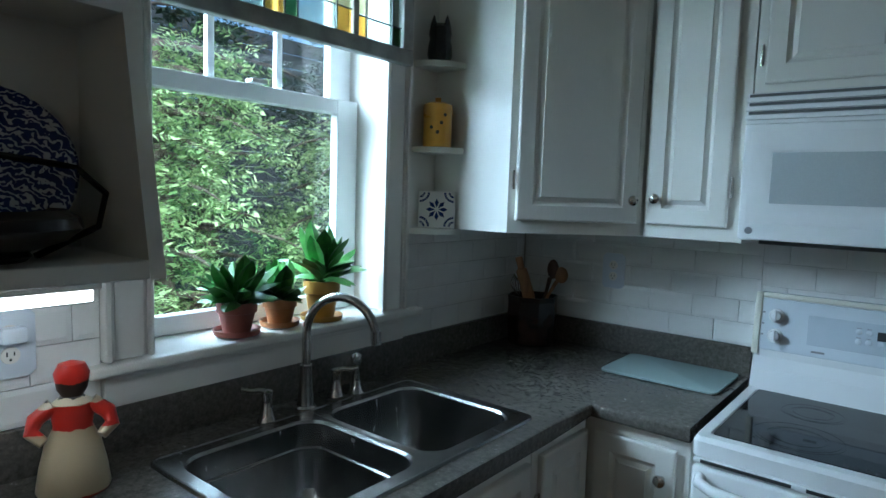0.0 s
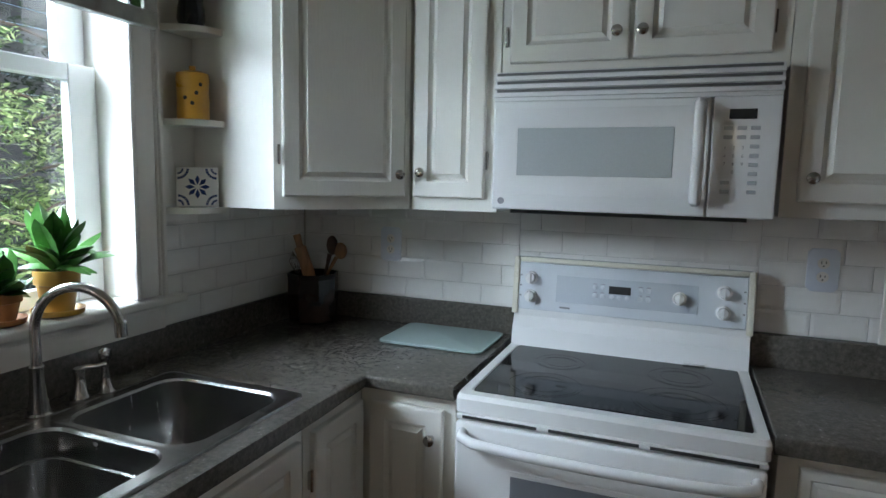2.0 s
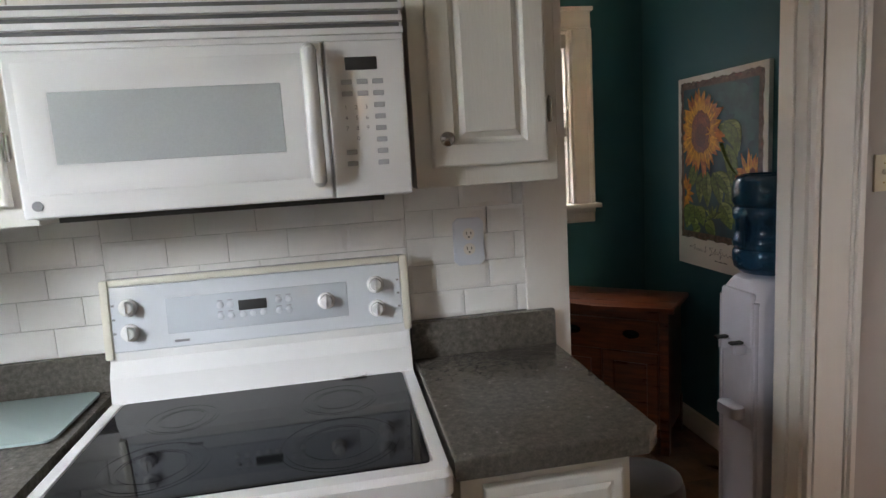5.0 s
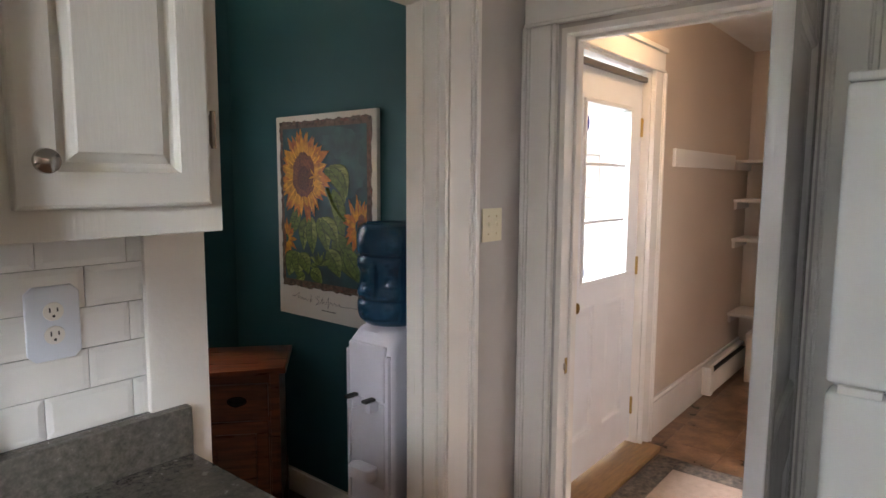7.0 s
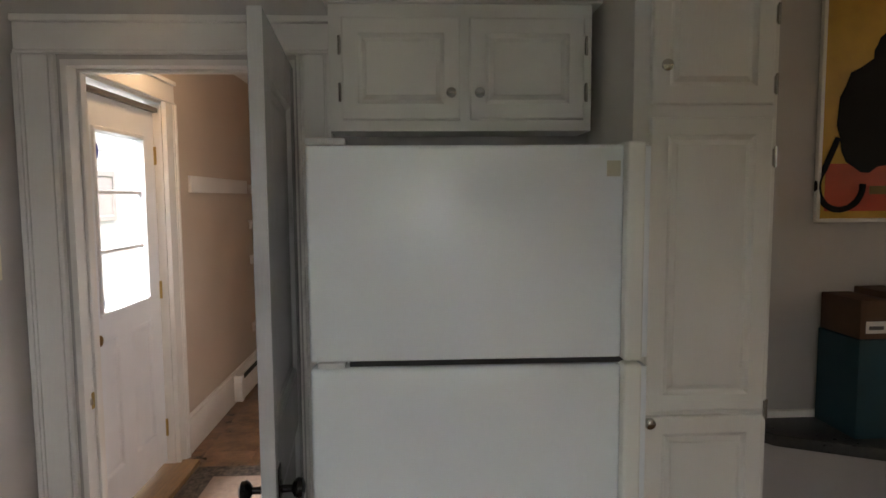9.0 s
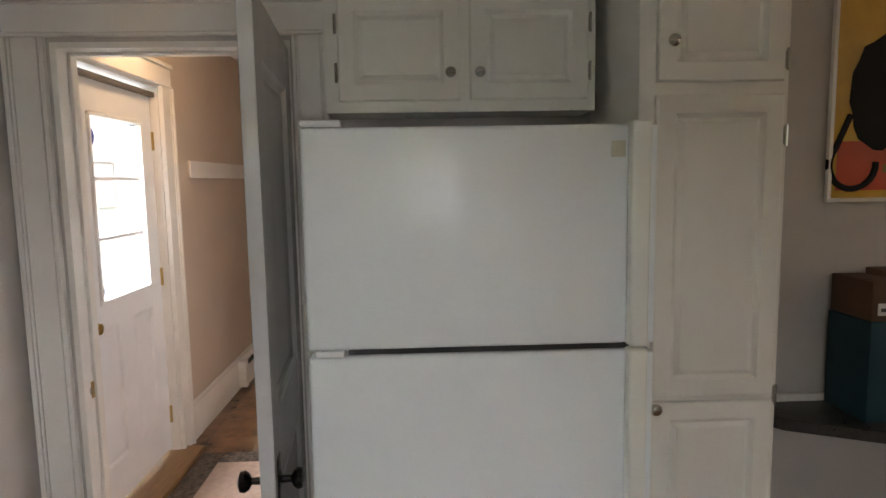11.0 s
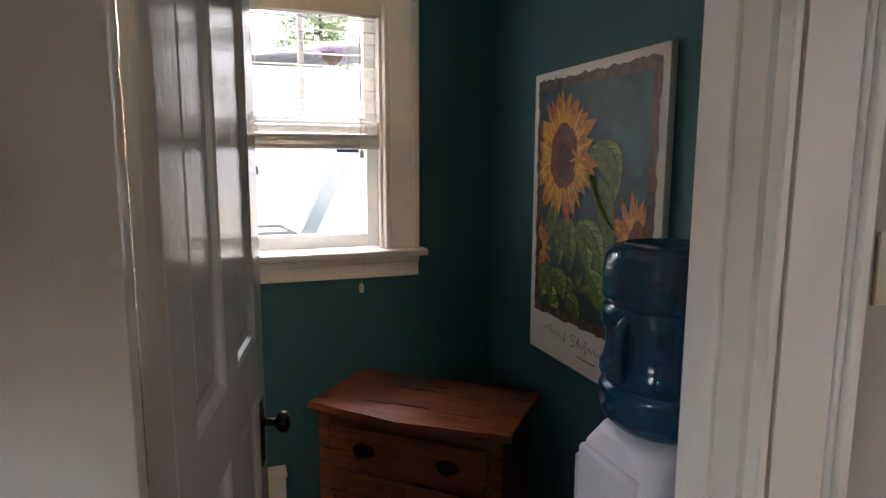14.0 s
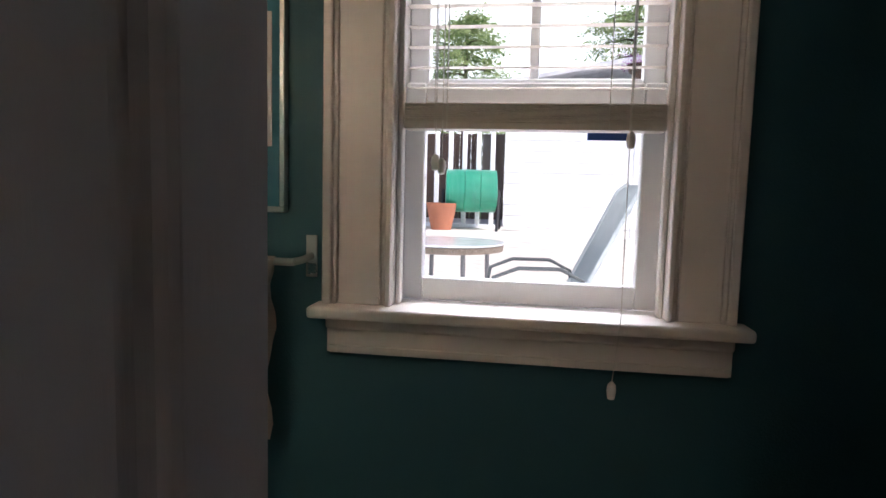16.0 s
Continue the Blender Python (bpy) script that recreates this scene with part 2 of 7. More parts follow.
setting("ceiling_3", B(TX0 - 0.1, 1.985, TY0, TY1 + 0.15, CEIL, CEIL + 0.1), ceiling_white, "plain off-white ceiling of the teal room")
SINK_WIN = (0.635, 1.43, 1.10, 2.25)
setting("wall_sink", wall_run(bmesh.new(), "x", XW - 0.2, XW, YB - 0.12, YS + 0.12, 0, CEIL, [SINK_WIN]), wall_grey, "warm grey painted wall over the sink", "wall")
setting("wall_range", wall_run(bmesh.new(), "y", YS, YS + 0.06, XW, XE, 0, CEIL, [(0.752, 1.565, 0, 2.06)]), wall_grey, "warm grey painted wall behind the range", "wall")
setting("wall_teal_front", wall_run(bmesh.new(), "y", YS + 0.06, TY0, TX0 - 0.1, 1.985, 0, CEIL, [(0.752, 1.565, 0, 2.06)]), teal, "deep teal painted wall with the door opening", "wall")
setting("wall_hall", wall_run(bmesh.new(), "x", XE, XE + 0.06, YB, YS, 0, CEIL, [(1.325, 2.105, 0, 2.025)]), wall_grey, "warm grey wall with the hall doorway", "wall")
setting("wall_hall_back", wall_run(bmesh.new(), "x", XE + 0.06, XE + 0.12, HY0, HY1, 0, CEIL + 0.02, [(1.325, 2.105, 0, 2.025)]), hall_paint, "tan hall side of the doorway wall", "wall")
setting("wall_kitchen_back", wall_run(bmesh.new(), "y", YB - 0.12, YB, XW, XE + 0.12, 0, CEIL, [(0.35, 1.0, 1.25, 2.15)]), wall_grey, "plain warm grey back wall", "wall")
ENTRY = (2.52, 3.42, 0.0, 2.10)
setting("wall_entry", wall_run(bmesh.new(), "y", HY1, HY1 + 0.12, XE + 0.12, HX1 + 0.1, 0, CEIL + 0.02, [ENTRY]), hall_paint, "tan painted hall wall with the entry door", "wall")
setting("wall_hall_end", B(HX1, HX1 + 0.1, HY0, HY1, 0, CEIL + 0.02), hall_paint, "tan painted end wall of the hall", "wall")
# the opening takes the added window that the hall fill shines through
setting("wall_hall_side", wall_run(bmesh.new(), "y", HY0 - 0.1, HY0, XE + 0.12, HX1 + 0.1, 0, CEIL + 0.02, [(2.5, 3.4, 0.9, 2.0)]), hall_paint, "tan painted side wall of the hall", "wall")
TEAL_WIN = (0.858, 1.442, 1.147, 2.122)
setting("wall_teal_back", wall_run(bmesh.new(), "y", TY1, TY1 + 0.15, TX0 - 0.1, 1.985, 0, CEIL, [TEAL_WIN]), teal, "deep teal painted wall with a sash window", "wall")
setting("wall_teal_side", B(TX1, 1.985, TY0, TY1, 0, CEIL), teal, "deep teal painted side wall", "wall")
setting("wall_teal_left", B(TX0 - 0.1, TX0, TY0, TY1, 0, CEIL), teal, "deep teal painted side wall", "wall")
setting("outer_wall", wall_run(bmesh.new(), "y", TY1 + 0.15, TY1 + 0.19, TX0 - 0.1, 1.985, -0.2, 3.0, [TEAL_WIN]), sash_white, "white outside cladding of the house", "wall")


def casing_leg(bm, face, u0, u1, z0, z1, axis, sign, inner):
    """An upright casing board with a bead at the opening and a raised band outside. face: wall plane; sign: the way it stands out."""
    w = u1 - u0
    def put(a, b, d):
        lo, hi = sorted((face, face + sign * d))
        if axis == "x":
            box(bm, lo, hi, u0 + a * w, u0 + b * w, z0, z1, 0.003, 1)
        else:
            box(bm, u0 + a * w, u0 + b * w, lo, hi, z0, z1, 0.003, 1)
    cuts = [(0.0, 0.10, 0.026), (0.10, 0.17, 0.014), (0.17, 0.80, 0.019), (0.80, 0.87, 0.025), (0.87, 1.0, 0.034)]
    for a, b, d in cuts:
        if inner == "hi":
            a, b = 1 - b, 1 - a
        put(a, b, d)


def casing_head(bm, face, u0, u1, z0, z1, axis, sign, cap=True):
    h = z1 - z0
    for a, b, d, o in [(0.0, 0.10, 0.026, 0), (0.10, 0.82, 0.019, 0), (0.82, 1.0, 0.034, 0.012 if cap else 0)]:
        lo, hi = sorted((face, face + sign * d))
        if axis == "x":
            box(bm, lo, hi, u0 - o, u1 + o, z0 + a * h, z0 + b * h, 0.003, 1)
        else:
            box(bm, u0 - o, u1 + o, lo, hi, z0 + a * h, z0 + b * h, 0.003, 1)


def trim_piece(name, build, label):
    bm = bmesh.new()
    build(bm)
    return setting(name, bm, trim, label, "trim")


# doorway to the teal room, kitchen side and lining
def teal_door_trim(bm):
    box(bm, 0.648, 0.774, YS - 0.022, YS, 0, 2.07, 0.004, 2)
    casing_leg(bm, YS, 1.558, 1.73, 0, 2.07, "y", -1, "lo")
    casing_head(bm, YS, 0.655, 1.73, 2.07, 2.21, "y", -1)
    box(bm, 0.752, 0.762, YS - 0.002, TY0 + 0.002, 0, 2.06)
    box(bm, 1.545, 1.565, YS - 0.002, TY0 + 0.002, 0, 2.06)
    box(bm, 0.762, 1.545, YS - 0.002, TY0 + 0.002, 2.04, 2.06)
    box(bm, 1.533, 1.545, YS + 0.045, YS + 0.078, 0, 2.04, 0.002, 1)
trim_piece("trim_teal_doorway", teal_door_trim, "white painted door casing and jambs")


def hall_door_trim(bm):
    casing_leg(bm, XE, 2.115, 2.245, 0, 2.04, "x", -1, "lo")
    casing_leg(bm, XE, 1.20, 1.315, 0, 2.04, "x", -1, "hi")
    casing_head(bm, XE, 1.20, 2.245, 2.04, 2.165, "x", -1, False)
    box(bm, XE - 0.002, XE + 0.122, 2.085, 2.105, 0, 2.025)
    box(bm, XE - 0.002, XE + 0.122, 1.325, 1.345, 0, 2.025)
    box(bm, XE - 0.002, XE + 0.122, 1.345, 2.085, 2.005, 2.025)
    box(bm, XE + 0.06, XE + 0.09, 2.073, 2.085, 0, 2.005, 0.002, 1)
    box(bm, XE + 0.06, XE + 0.09, 1.345, 2.085, 1.993, 2.005, 0.002, 1)
trim_piece("trim_hall_doorway", hall_door_trim, "white painted casing of the hall doorway")


def entry_trim(bm):
    casing_leg(bm, HY1, 3.41, 3.555, 0, 2.095, "y", -1, "lo")
    casing_leg(bm, HY1, 2.40, 2.53, 0, 2.095, "y", -1, "hi")
    casing_head(bm, HY1, 2.40, 3.555, 2.095, 2.225, "y", -1, False)
    box(bm, 3.402, 3.42, HY1, HY1 + 0.12, 0, 2.10)
    box(bm, 2.52, 2.538, HY1, HY1 + 0.12, 0, 2.10)
    box(bm, 2.538, 3.402, HY1, HY1 + 0.12, 2.08, 2.10)
trim_piece("trim_entry_door", entry_trim, "white painted casing of the entry door")


def sink_window_trim(bm):
    casing_leg(bm, XW, 1.387, 1.492, 1.145, 2.26, "x", 1, "lo")
    casing_leg(bm, XW, 0.565, 0.671, 1.145, 2.26, "x", 1, "hi")
    casing_head(bm, XW, 0.565, 1.492, 2.26, 2.36, "x", 1)
    box(bm, XW - 0.2, XW, 1.41, 1.43, 1.145, 2.25)
    box(bm, XW - 0.2, XW, 0.635, 0.655, 1.145, 2.25)
    box(bm, XW - 0.2, XW, 0.655, 1.41, 2.23, 2.25)
trim_piece("trim_sink_window", sink_window_trim, "white painted casing of the sink window")
setting("window_sill", B(XW - 0.16, XW + 0.045, 0.53, 1.56, 1.117, 1.142, 0.008, 3), trim, "white painted window stool over the sink", "sill")


def apron(bm):
    box(bm, XW, XW + 0.02, 0.565, 1.49, 1.042, 1.117, 0.004)
    box(bm, XW, XW + 0.028, 0.565, 1.49, 1.102, 1.117, 0.004)
trim_piece("trim_sink_apron", apron, "white painted apron board under the window stool")


def teal_window_trim(bm):
    casing_leg(bm, TY1, 1.427, 1.557, 1.182, 2.117, "y", -1, "lo")
    casing_leg(bm, TY1, 0.725, 0.872, 1.182, 2.117, "y", -1, "hi")
    casing_head(bm, TY1, 0.725, 1.557, 2.117, 2.235, "y", -1)
    box(bm, 1.427, 1.442, TY1, TY1 + 0.15, 1.172, 2.122)
    box(bm, 0.858, 0.873, TY1, TY1 + 0.15, 1.172, 2.122)
    box(bm, 0.873, 1.427, TY1, TY1 + 0.15, 2.102, 2.122)
    for x0, x1 in ((0.873, 0.885), (1.415, 1.427)):
        box(bm, x0, x1, TY1 + 0.01, TY1 + 0.035, 1.182, 2.102, 0.003, 1)
trim_piece("trim_teal_window", teal_window_trim, "pale painted moulded window casing")
setting("window_sill_2", B(0.703, 1.583, TY1 - 0.068, TY1 + 0.09, 1.157, 1.182, 0.009, 3), trim, "pale painted window stool", "sill")


def apron2(bm):
    box(bm, 0.733, 1.557, TY1 - 0.02, TY1, 1.077, 1.157, 0.003)
    box(bm, 0.733, 1.557, TY1 - 0.034, TY1, 1.13, 1.157, 0.008, 3)
    box(bm, 0.739, 1.551, TY1 - 0.026, TY1, 1.077, 1.094, 0.004)
trim_piece("trim_teal_apron", apron2, "pale painted moulded apron under the stool")


def boards(bm):
    box(bm, 3.56, HX1, HY1 - 0.02, HY1, 0, 0.215, 0.004)
    box(bm, 3.56, HX1, HY1 - 0.014, HY1, 0.215, 0.24, 0.006)
setting("baseboard", (lambda b: (boards(b), b)[1])(bmesh.new()), trim, "tall white painted hall baseboard", "baseboard")


def boards2(bm):
    box(bm, TX1 - 0.018, TX1, TY0, TY1 - 0.02, 0, 0.115, 0.004)
    box(bm, TX0, TX1, TY1 - 0.018, TY1, 0, 0.115, 0.004)
    box(bm, TX0, 0.74, TY0, TY0 + 0.018, 0, 0.115, 0.004)
setting("baseboard_2", (lambda b: (boards2(b), b)[1])(bmesh.new()), trim, "white painted baseboard on the teal walls", "baseboard")


# ---- windows ----
def sash(win, name, axis, at, u0, u1, z0, z1, stile, rail_b, rail_t, thick, muntins=(), horiz=()):
    """A sash frame with its pane: u runs along the wall."""
    bm = bmesh.new()
    def put(a, b, u, v, t=thick):
        if axis == "x":
            box(bm, at - t / 2, at + t / 2, a, b, u, v, 0.003, 1)
        else:
            box(bm, a, b, at - t / 2, at + t / 2, u, v, 0.003, 1)
    put(u0, u0 + stile, z0, z1)
    put(u1 - stile, u1, z0, z1)
    put(u0 + stile, u1 - stile, z0, z0 + rail_b)
    put(u0 + stile, u1 - stile, z1 - rail_t, z1)
    for u in muntins:
        put(u - 0.011, u + 0.011, z0 + rail_b, z1 - rail_t, thick * 0.6)
    for z in horiz:
        put(u0 + stile, u1 - stile, z - 0.011, z + 0.011, thick * 0.58)
    s = part(name, bm, sash_white, win)
    bm = bmesh.new()
    if axis == "x":
        box(bm, at - 0.002, at + 0.002, u0 + stile, u1 - stile, z0 + rail_b, z1 - rail_t)
    else:
        box(bm, u0 + stile, u1 - stile, at - 0.002, at + 0.002, z0 + rail_b, z1 - rail_t)
    g = part("pane", bm, clear, s)
    g.visible_shadow = False
    return s


win1 = tagged(new("window_1"), "white double-hung sash window over the sink", "window", kind="structure")
sash(win1, "lower_sash", "x", -1.515, 0.657, 1.408, 1.143, 1.80, 0.085, 0.05, 0.045, 0.035)
sash(win1, "upper_sash", "x", -1.553, 0.657, 1.408, 1.76, 2.228, 0.085, 0.045, 0.05, 0.035, (0.923, 1.139), ())
part("sash_lock", B(-1.505, -1.47, 1.0, 1.05, 1.80, 1.812, 0.004), sash_white, win1)
win3 = tagged(new("window_3"), "white casement window in the back wall", "window", kind="structure")
for u0, u1 in ((0.35, 0.675), (0.675, 1.0)):
    sash(win3, "casement", "y", YB - 0.03, u0, u1, 1.25, 2.15, 0.04, 0.05, 0.05, 0.04, (), (1.7,))
# added window, never in view: gives the hall fill lamp an opening
win4 = tagged(new("window_4"), "white sash window added in the unseen hall side wall", "window", kind="structure")
sash(win4, "sash", "y", HY0 - 0.05, 2.5, 3.4, 0.9, 2.0, 0.05, 0.05, 0.05, 0.04, (), (1.45,))
win2 = tagged(new("window_2"), "pale double-hung sash window half covered by a blind", "window", kind="structure")
sash(win2, "lower_sash", "y", TY1 + 0.095, 0.875, 1.425, 1.183, 1.66, 0.045, 0.05, 0.045, 0.035)
sash(win2, "upper_sash", "y", TY1 + 0.132, 0.875, 1.425, 1.63, 2.102, 0.045, 0.045, 0.05, 0.035, (1.15,), ())
part("glass_sticker", B(1.268, 1.354, TY1 + 0.0915, TY1 + 0.0925, 1.542, 1.59), mat("blue_glass_sticker", (0.02, 0.07, 0.24), 0.4, var=0.1), win2, "small blue sticker on the glass")


# ---- cabinets ----
DOOR = [(0.0, -0.0145), (0.002, -0.0175), (0.006, -0.019), (0.049, -0.019), (0.0505, -0.0165), (0.056, -0.012), (0.062, -0.0095), (0.073, -0.0155), (0.0755, -0.0182)]
UP = pose(0, 0, 0, 90, 0, 0)                      # turns a lathe's axis to -y


def knob(parent, x, z, y=-0.019, material=None, s=1.0):
    bm = lathe(bmesh.new(), [(0.008 * s, 0), (0.006 * s, 0.004), (0.0055 * s, 0.012), (0.013 * s, 0.018), (0.0165 * s, 0.023), (0.0155 * s, 0.028), (0.009 * s, 0.032), (0.002, 0.0335)], seg=18, m=Matrix.Translation((x, y, z)) @ UP)
    return part("knob", bm, material or nickel, parent, "round satin nickel knob" if material is None else "")


def hinge(parent, x, z, y=-0.004):
    bm = B(x - 0.005, x + 0.005, y - 0.012, y - 0.001, z - 0.024, z + 0.024, 0.003)
    tube(bm, [(x, y - 0.012, z - 0.029), (x, y - 0.012, z + 0.029)], 0.0045, 8)
    return part("hinge", bm, nickel, parent, "small nickel butterfly hinge")


def cab_door(parent, x0, x1, z0, z1, y=0.0, knob_at=None, hinges=None, rail=None, name="door", steps=None):
    """A raised-panel door on the face at y, looking to -y. knob_at: (x, z); hinges: (x, [z...])."""
    bm = rings(bmesh.new(), x0, x1, z0, z1, steps or DOOR, back=-0.001, m=Matrix.Translation((0, y, 0)))
    d = part(name, bm, paint, parent, smooth=False)
    if knob_at:
        knob(d, knob_at[0], knob_at[1], y - 0.018)
    for z in (hinges[1] if hinges else ()):
        hinge(d, hinges[0], z, y)
    return d


def cabinet(name, m, w, depth, z0, z1, label, doors, group="", toe=0.0, hollow=0.0):
    """A cabinet box in its own frame: x 0..w, front at y 0, looking to -y."""
    c = thing(name, m, label, "cabinet", group)
    bm = B(0, w, 0, depth, z0 + toe, hollow or z1, 0.0015, 1)
    if hollow:                                    # room for a sink: rim boards only
        box(bm, 0, w, 0, 0.02, hollow, z1)
    if toe:
        box(bm, 0.0, w, 0.06, depth, z0, z0 + toe)
    part("body", bm, paint, c)
    for d in doors:
        cab_door(c, **d)
    return c


FY = 1.945                                        # face of the wall cabinets on the range wall
ZB = 1.405
# the corner cabinet stands across the corner
corner = thing("corner_wall_cabinet", Matrix.Identity(4), "cream painted corner wall cabinet with a raised-panel door", "cabinet", "wall cabinets")
part("body", prism(bmesh.new(), [(XW + 0.002, 1.64), (-1.065, 1.64), (-0.76, FY), (-0.76, YS - 0.002), (XW + 0.002, YS - 0.002)], ZB, 2.42), paint, corner)
cdoor = part("door", rings(bmesh.new(), 0.024, 0.412, 0.04, 0.93, DOOR, back=-0.001), paint, corner, smooth=False, m=pose(-1.065, 1.64, ZB, 0, 0, 45))
knob(cdoor, 0.386, 0.112, -0.018)
hinge(cdoor, 0.014, 0.165)
hinge(cdoor, 0.014, 0.80)
cabinet("wall_cabinet", pose(-0.75, FY, 0), 0.292, YS - FY - 0.002, ZB, 2.42, "narrow cream wall cabinet beside the microwave oven",
        [dict(x0=0.012, x1=0.25, z0=ZB + 0.042, z1=2.335, knob_at=(0.045, 1.525), hinges=(0.257, (1.565, 2.2)))], "wall cabinets")
cabinet("wall_cabinet", pose(-0.455, FY, 0), 0.772, YS - FY - 0.002, 1.815, 2.42, "cream wall cabinet with two doors over the microwave oven",
        [dict(x0=0.028, x1=0.368, z0=1.853, z1=2.335, knob_at=(0.336, 1.925), hinges=(0.016, (1.93, 2.25))),
         dict(x0=0.380, x1=0.73, z0=1.853, z1=2.335, knob_at=(0.405, 1.925), hinges=(0.730, (1.93, 2.25)))], "wall cabinets")
cabinet("wall_cabinet", pose(0.318, FY, 0), 0.33, YS - FY - 0.002, 1.425, 2.42, "cream wall cabinet at the end of the worktop",
        [dict(x0=0.038, x1=0.303, z0=1.468, z1=2.335, knob_at=(0.068, 1.53), hinges=(0.311, (1.585, 2.2)))], "wall cabinets")
# crown over the wall cabinets
setting("trim_crown", B(-0.76, 0.648, FY - 0.02, YS, 2.42, 2.5, 0.01), paint, "cream painted filler over the wall cabinets", "trim")

# base cabinets
BY = 1.645
cabinet("base_cabinet", pose(-0.766, BY, 0), 0.296, YS - BY - 0.002, 0, 0.90, "narrow cream base cabinet beside the range",
        [dict(x0=0.034, x1=0.262, z0=0.13, z1=0.868, knob_at=(0.232, 0.787))], "base cabinets", 0.1)
cabinet("base_cabinet", pose(0.322, BY, 0), 0.343, YS - BY - 0.002, 0, 0.90, "cream base cabinet with drawers at the worktop's end", [], "base cabinets", 0.1)
drawers = bpy.context.scene.objects["base_cabinet.001"]
DRAWER = [(0.0, -0.0145), (0.002, -0.0175), (0.006, -0.019), (0.022, -0.019), (0.026, -0.016), (0.034, -0.020), (0.036, -0.021)]
for z0, z1 in ((0.748, 0.875), (0.44, 0.728), (0.13, 0.42)):
    dr = cab_door(drawers, 0.044, 0.322, z0, z1, name="drawer", steps=DRAWER)
    zc = (z0 + z1) / 2
    part("pull", tube(bmesh.new(), [(0.135, -0.02, zc), (0.137, -0.036, zc - 0.002), (0.155, -0.044, zc - 0.006), (0.18, -0.046, zc - 0.008), (0.205, -0.044, zc - 0.006), (0.223, -0.036, zc - 0.002), (0.225, -0.02, zc)], 0.004, 8), nickel, dr, "curved nickel drawer pull")
# the sink run looks to +x
BX = -0.765
def sink_cab(y1, w, label, doors, hollow=0.0):
    return cabinet("base_cabinet", pose(BX, y1 - w, 0, 0, 0, 90), w, BX - XW - 0.002, 0, 0.90, label, doors, "base cabinets", 0.1, hollow)
sink_cab(1.64, 0.30, "narrow cream base cabinet in the corner", [dict(x0=0.03, x1=0.285, z0=0.13, z1=0.865, hinges=(0.022, (0.21, 0.74)))], 0.72)
sink_cab(1.335, 0.80, "cream base cabinet under the sink", [dict(x0=0.02, x1=0.39, z0=0.13, z1=0.865, knob_at=(0.36, 0.8)), dict(x0=0.41, x1=0.775, z0=0.13, z1=0.865, knob_at=(0.44, 0.8))], 0.72)
sink_cab(0.53, 0.60, "cream base cabinet beside the sink", [dict(x0=0.02, x1=0.58, z0=0.13, z1=0.865, knob_at=(0.06, 0.8))])

# worktops
S_X0, S_X1, S_Y0, S_Y1 = -1.24, -0.797, 0.605, 1.393
def top_edge(bm, x0, x1, y0, y1):
    box(bm, x0, x1, y0, y1, CT - 0.042, CT, 0.008, 3)
wt = thing("worktop", Matrix.Identity(4), "dark grey stone-look laminate worktop with sink cut-out", "worktop")
F, FR = -0.735, 1.612
xs = [XW + 0.002, S_X0 + 0.02, S_X1 - 0.02, F, -0.468]
ys = [-0.1, S_Y0 + 0.02, S_Y1 - 0.02, FR, YS - 0.002]
bm = bmesh.new()
grid = [[bm.verts.new((x, y, CT)) for y in ys] for x in xs]
for i in range(4):
    for j in range(4):
        if (i == 3 and j < 3) or (i == 1 and j == 1):
            continue
        bm.faces.new((grid[i][j], grid[i + 1][j], grid[i + 1][j + 1], grid[i][j + 1]))
bmesh.ops.delete(bm, geom=[v for v in bm.verts if not v.link_faces], context="VERTS")
ext = bmesh.ops.extrude_face_region(bm, geom=bm.faces[:])
for v in ext["geom"]:
    if isinstance(v, bmesh.types.BMVert):
        v.co.z = CT - 0.042
def at_front(e):
    p, q = e.verts[0].co, e.verts[1].co
    side = abs(p.x - F) < 1e-4 and abs(q.x - F) < 1e-4 and max(p.y, q.y) < FR + 1e-4
    end = abs(p.y - FR) < 1e-4 and abs(q.y - FR) < 1e-4 and min(p.x, q.x) > F - 1e-4
    return (side or end) and abs(p.z - q.z) < 1e-4
bmesh.ops.bevel(bm, geom=[e for e in bm.edges if at_front(e)], offset=0.011, segments=3, profile=0.5, affect="EDGES")
part("top", bm, laminate, wt)
part("backsplash", B(XW + 0.002, XW + 0.022, -0.1, YS - 0.002, CT - 0.001, 1.046, 0.005, 2), laminate, wt)
part("backsplash", B(XW + 0.022, -0.468, YS - 0.024, YS - 0.002, CT - 0.001, 1.046, 0.005, 2), laminate, wt)
wt2 = thing("worktop", Matrix.Identity(4), "short dark grey laminate worktop beside the range", "worktop")
part("top", prism(bmesh.new(), [(0.31, 1.612), (0.69, 1.612), (0.725, 1.648), (0.722, YS - 0.04), (0.31, YS - 0.04)], CT - 0.042, CT, bev=0.007), laminate, wt2)
part("backsplash", B(0.308, 0.722, YS - 0.044, YS - 0.002, CT - 0.042, 1.046, 0.005, 2), laminate, wt2)

# ---- sink and taps ----
def rrect(x0, x1, y0, y1, r, n=6):
    pts = []
    for cx, cy, a0 in ((x1 - r, y1 - r, 0), (x0 + r, y1 - r, 90), (x0 + r, y0 + r, 180), (x1 - r, y0 + r, 270)):
        for i in range(n + 1):
            a = radians(a0 + 90 * i / n)
            pts.append((cx + r * math.cos(a), cy + r * math.sin(a)))
    return pts


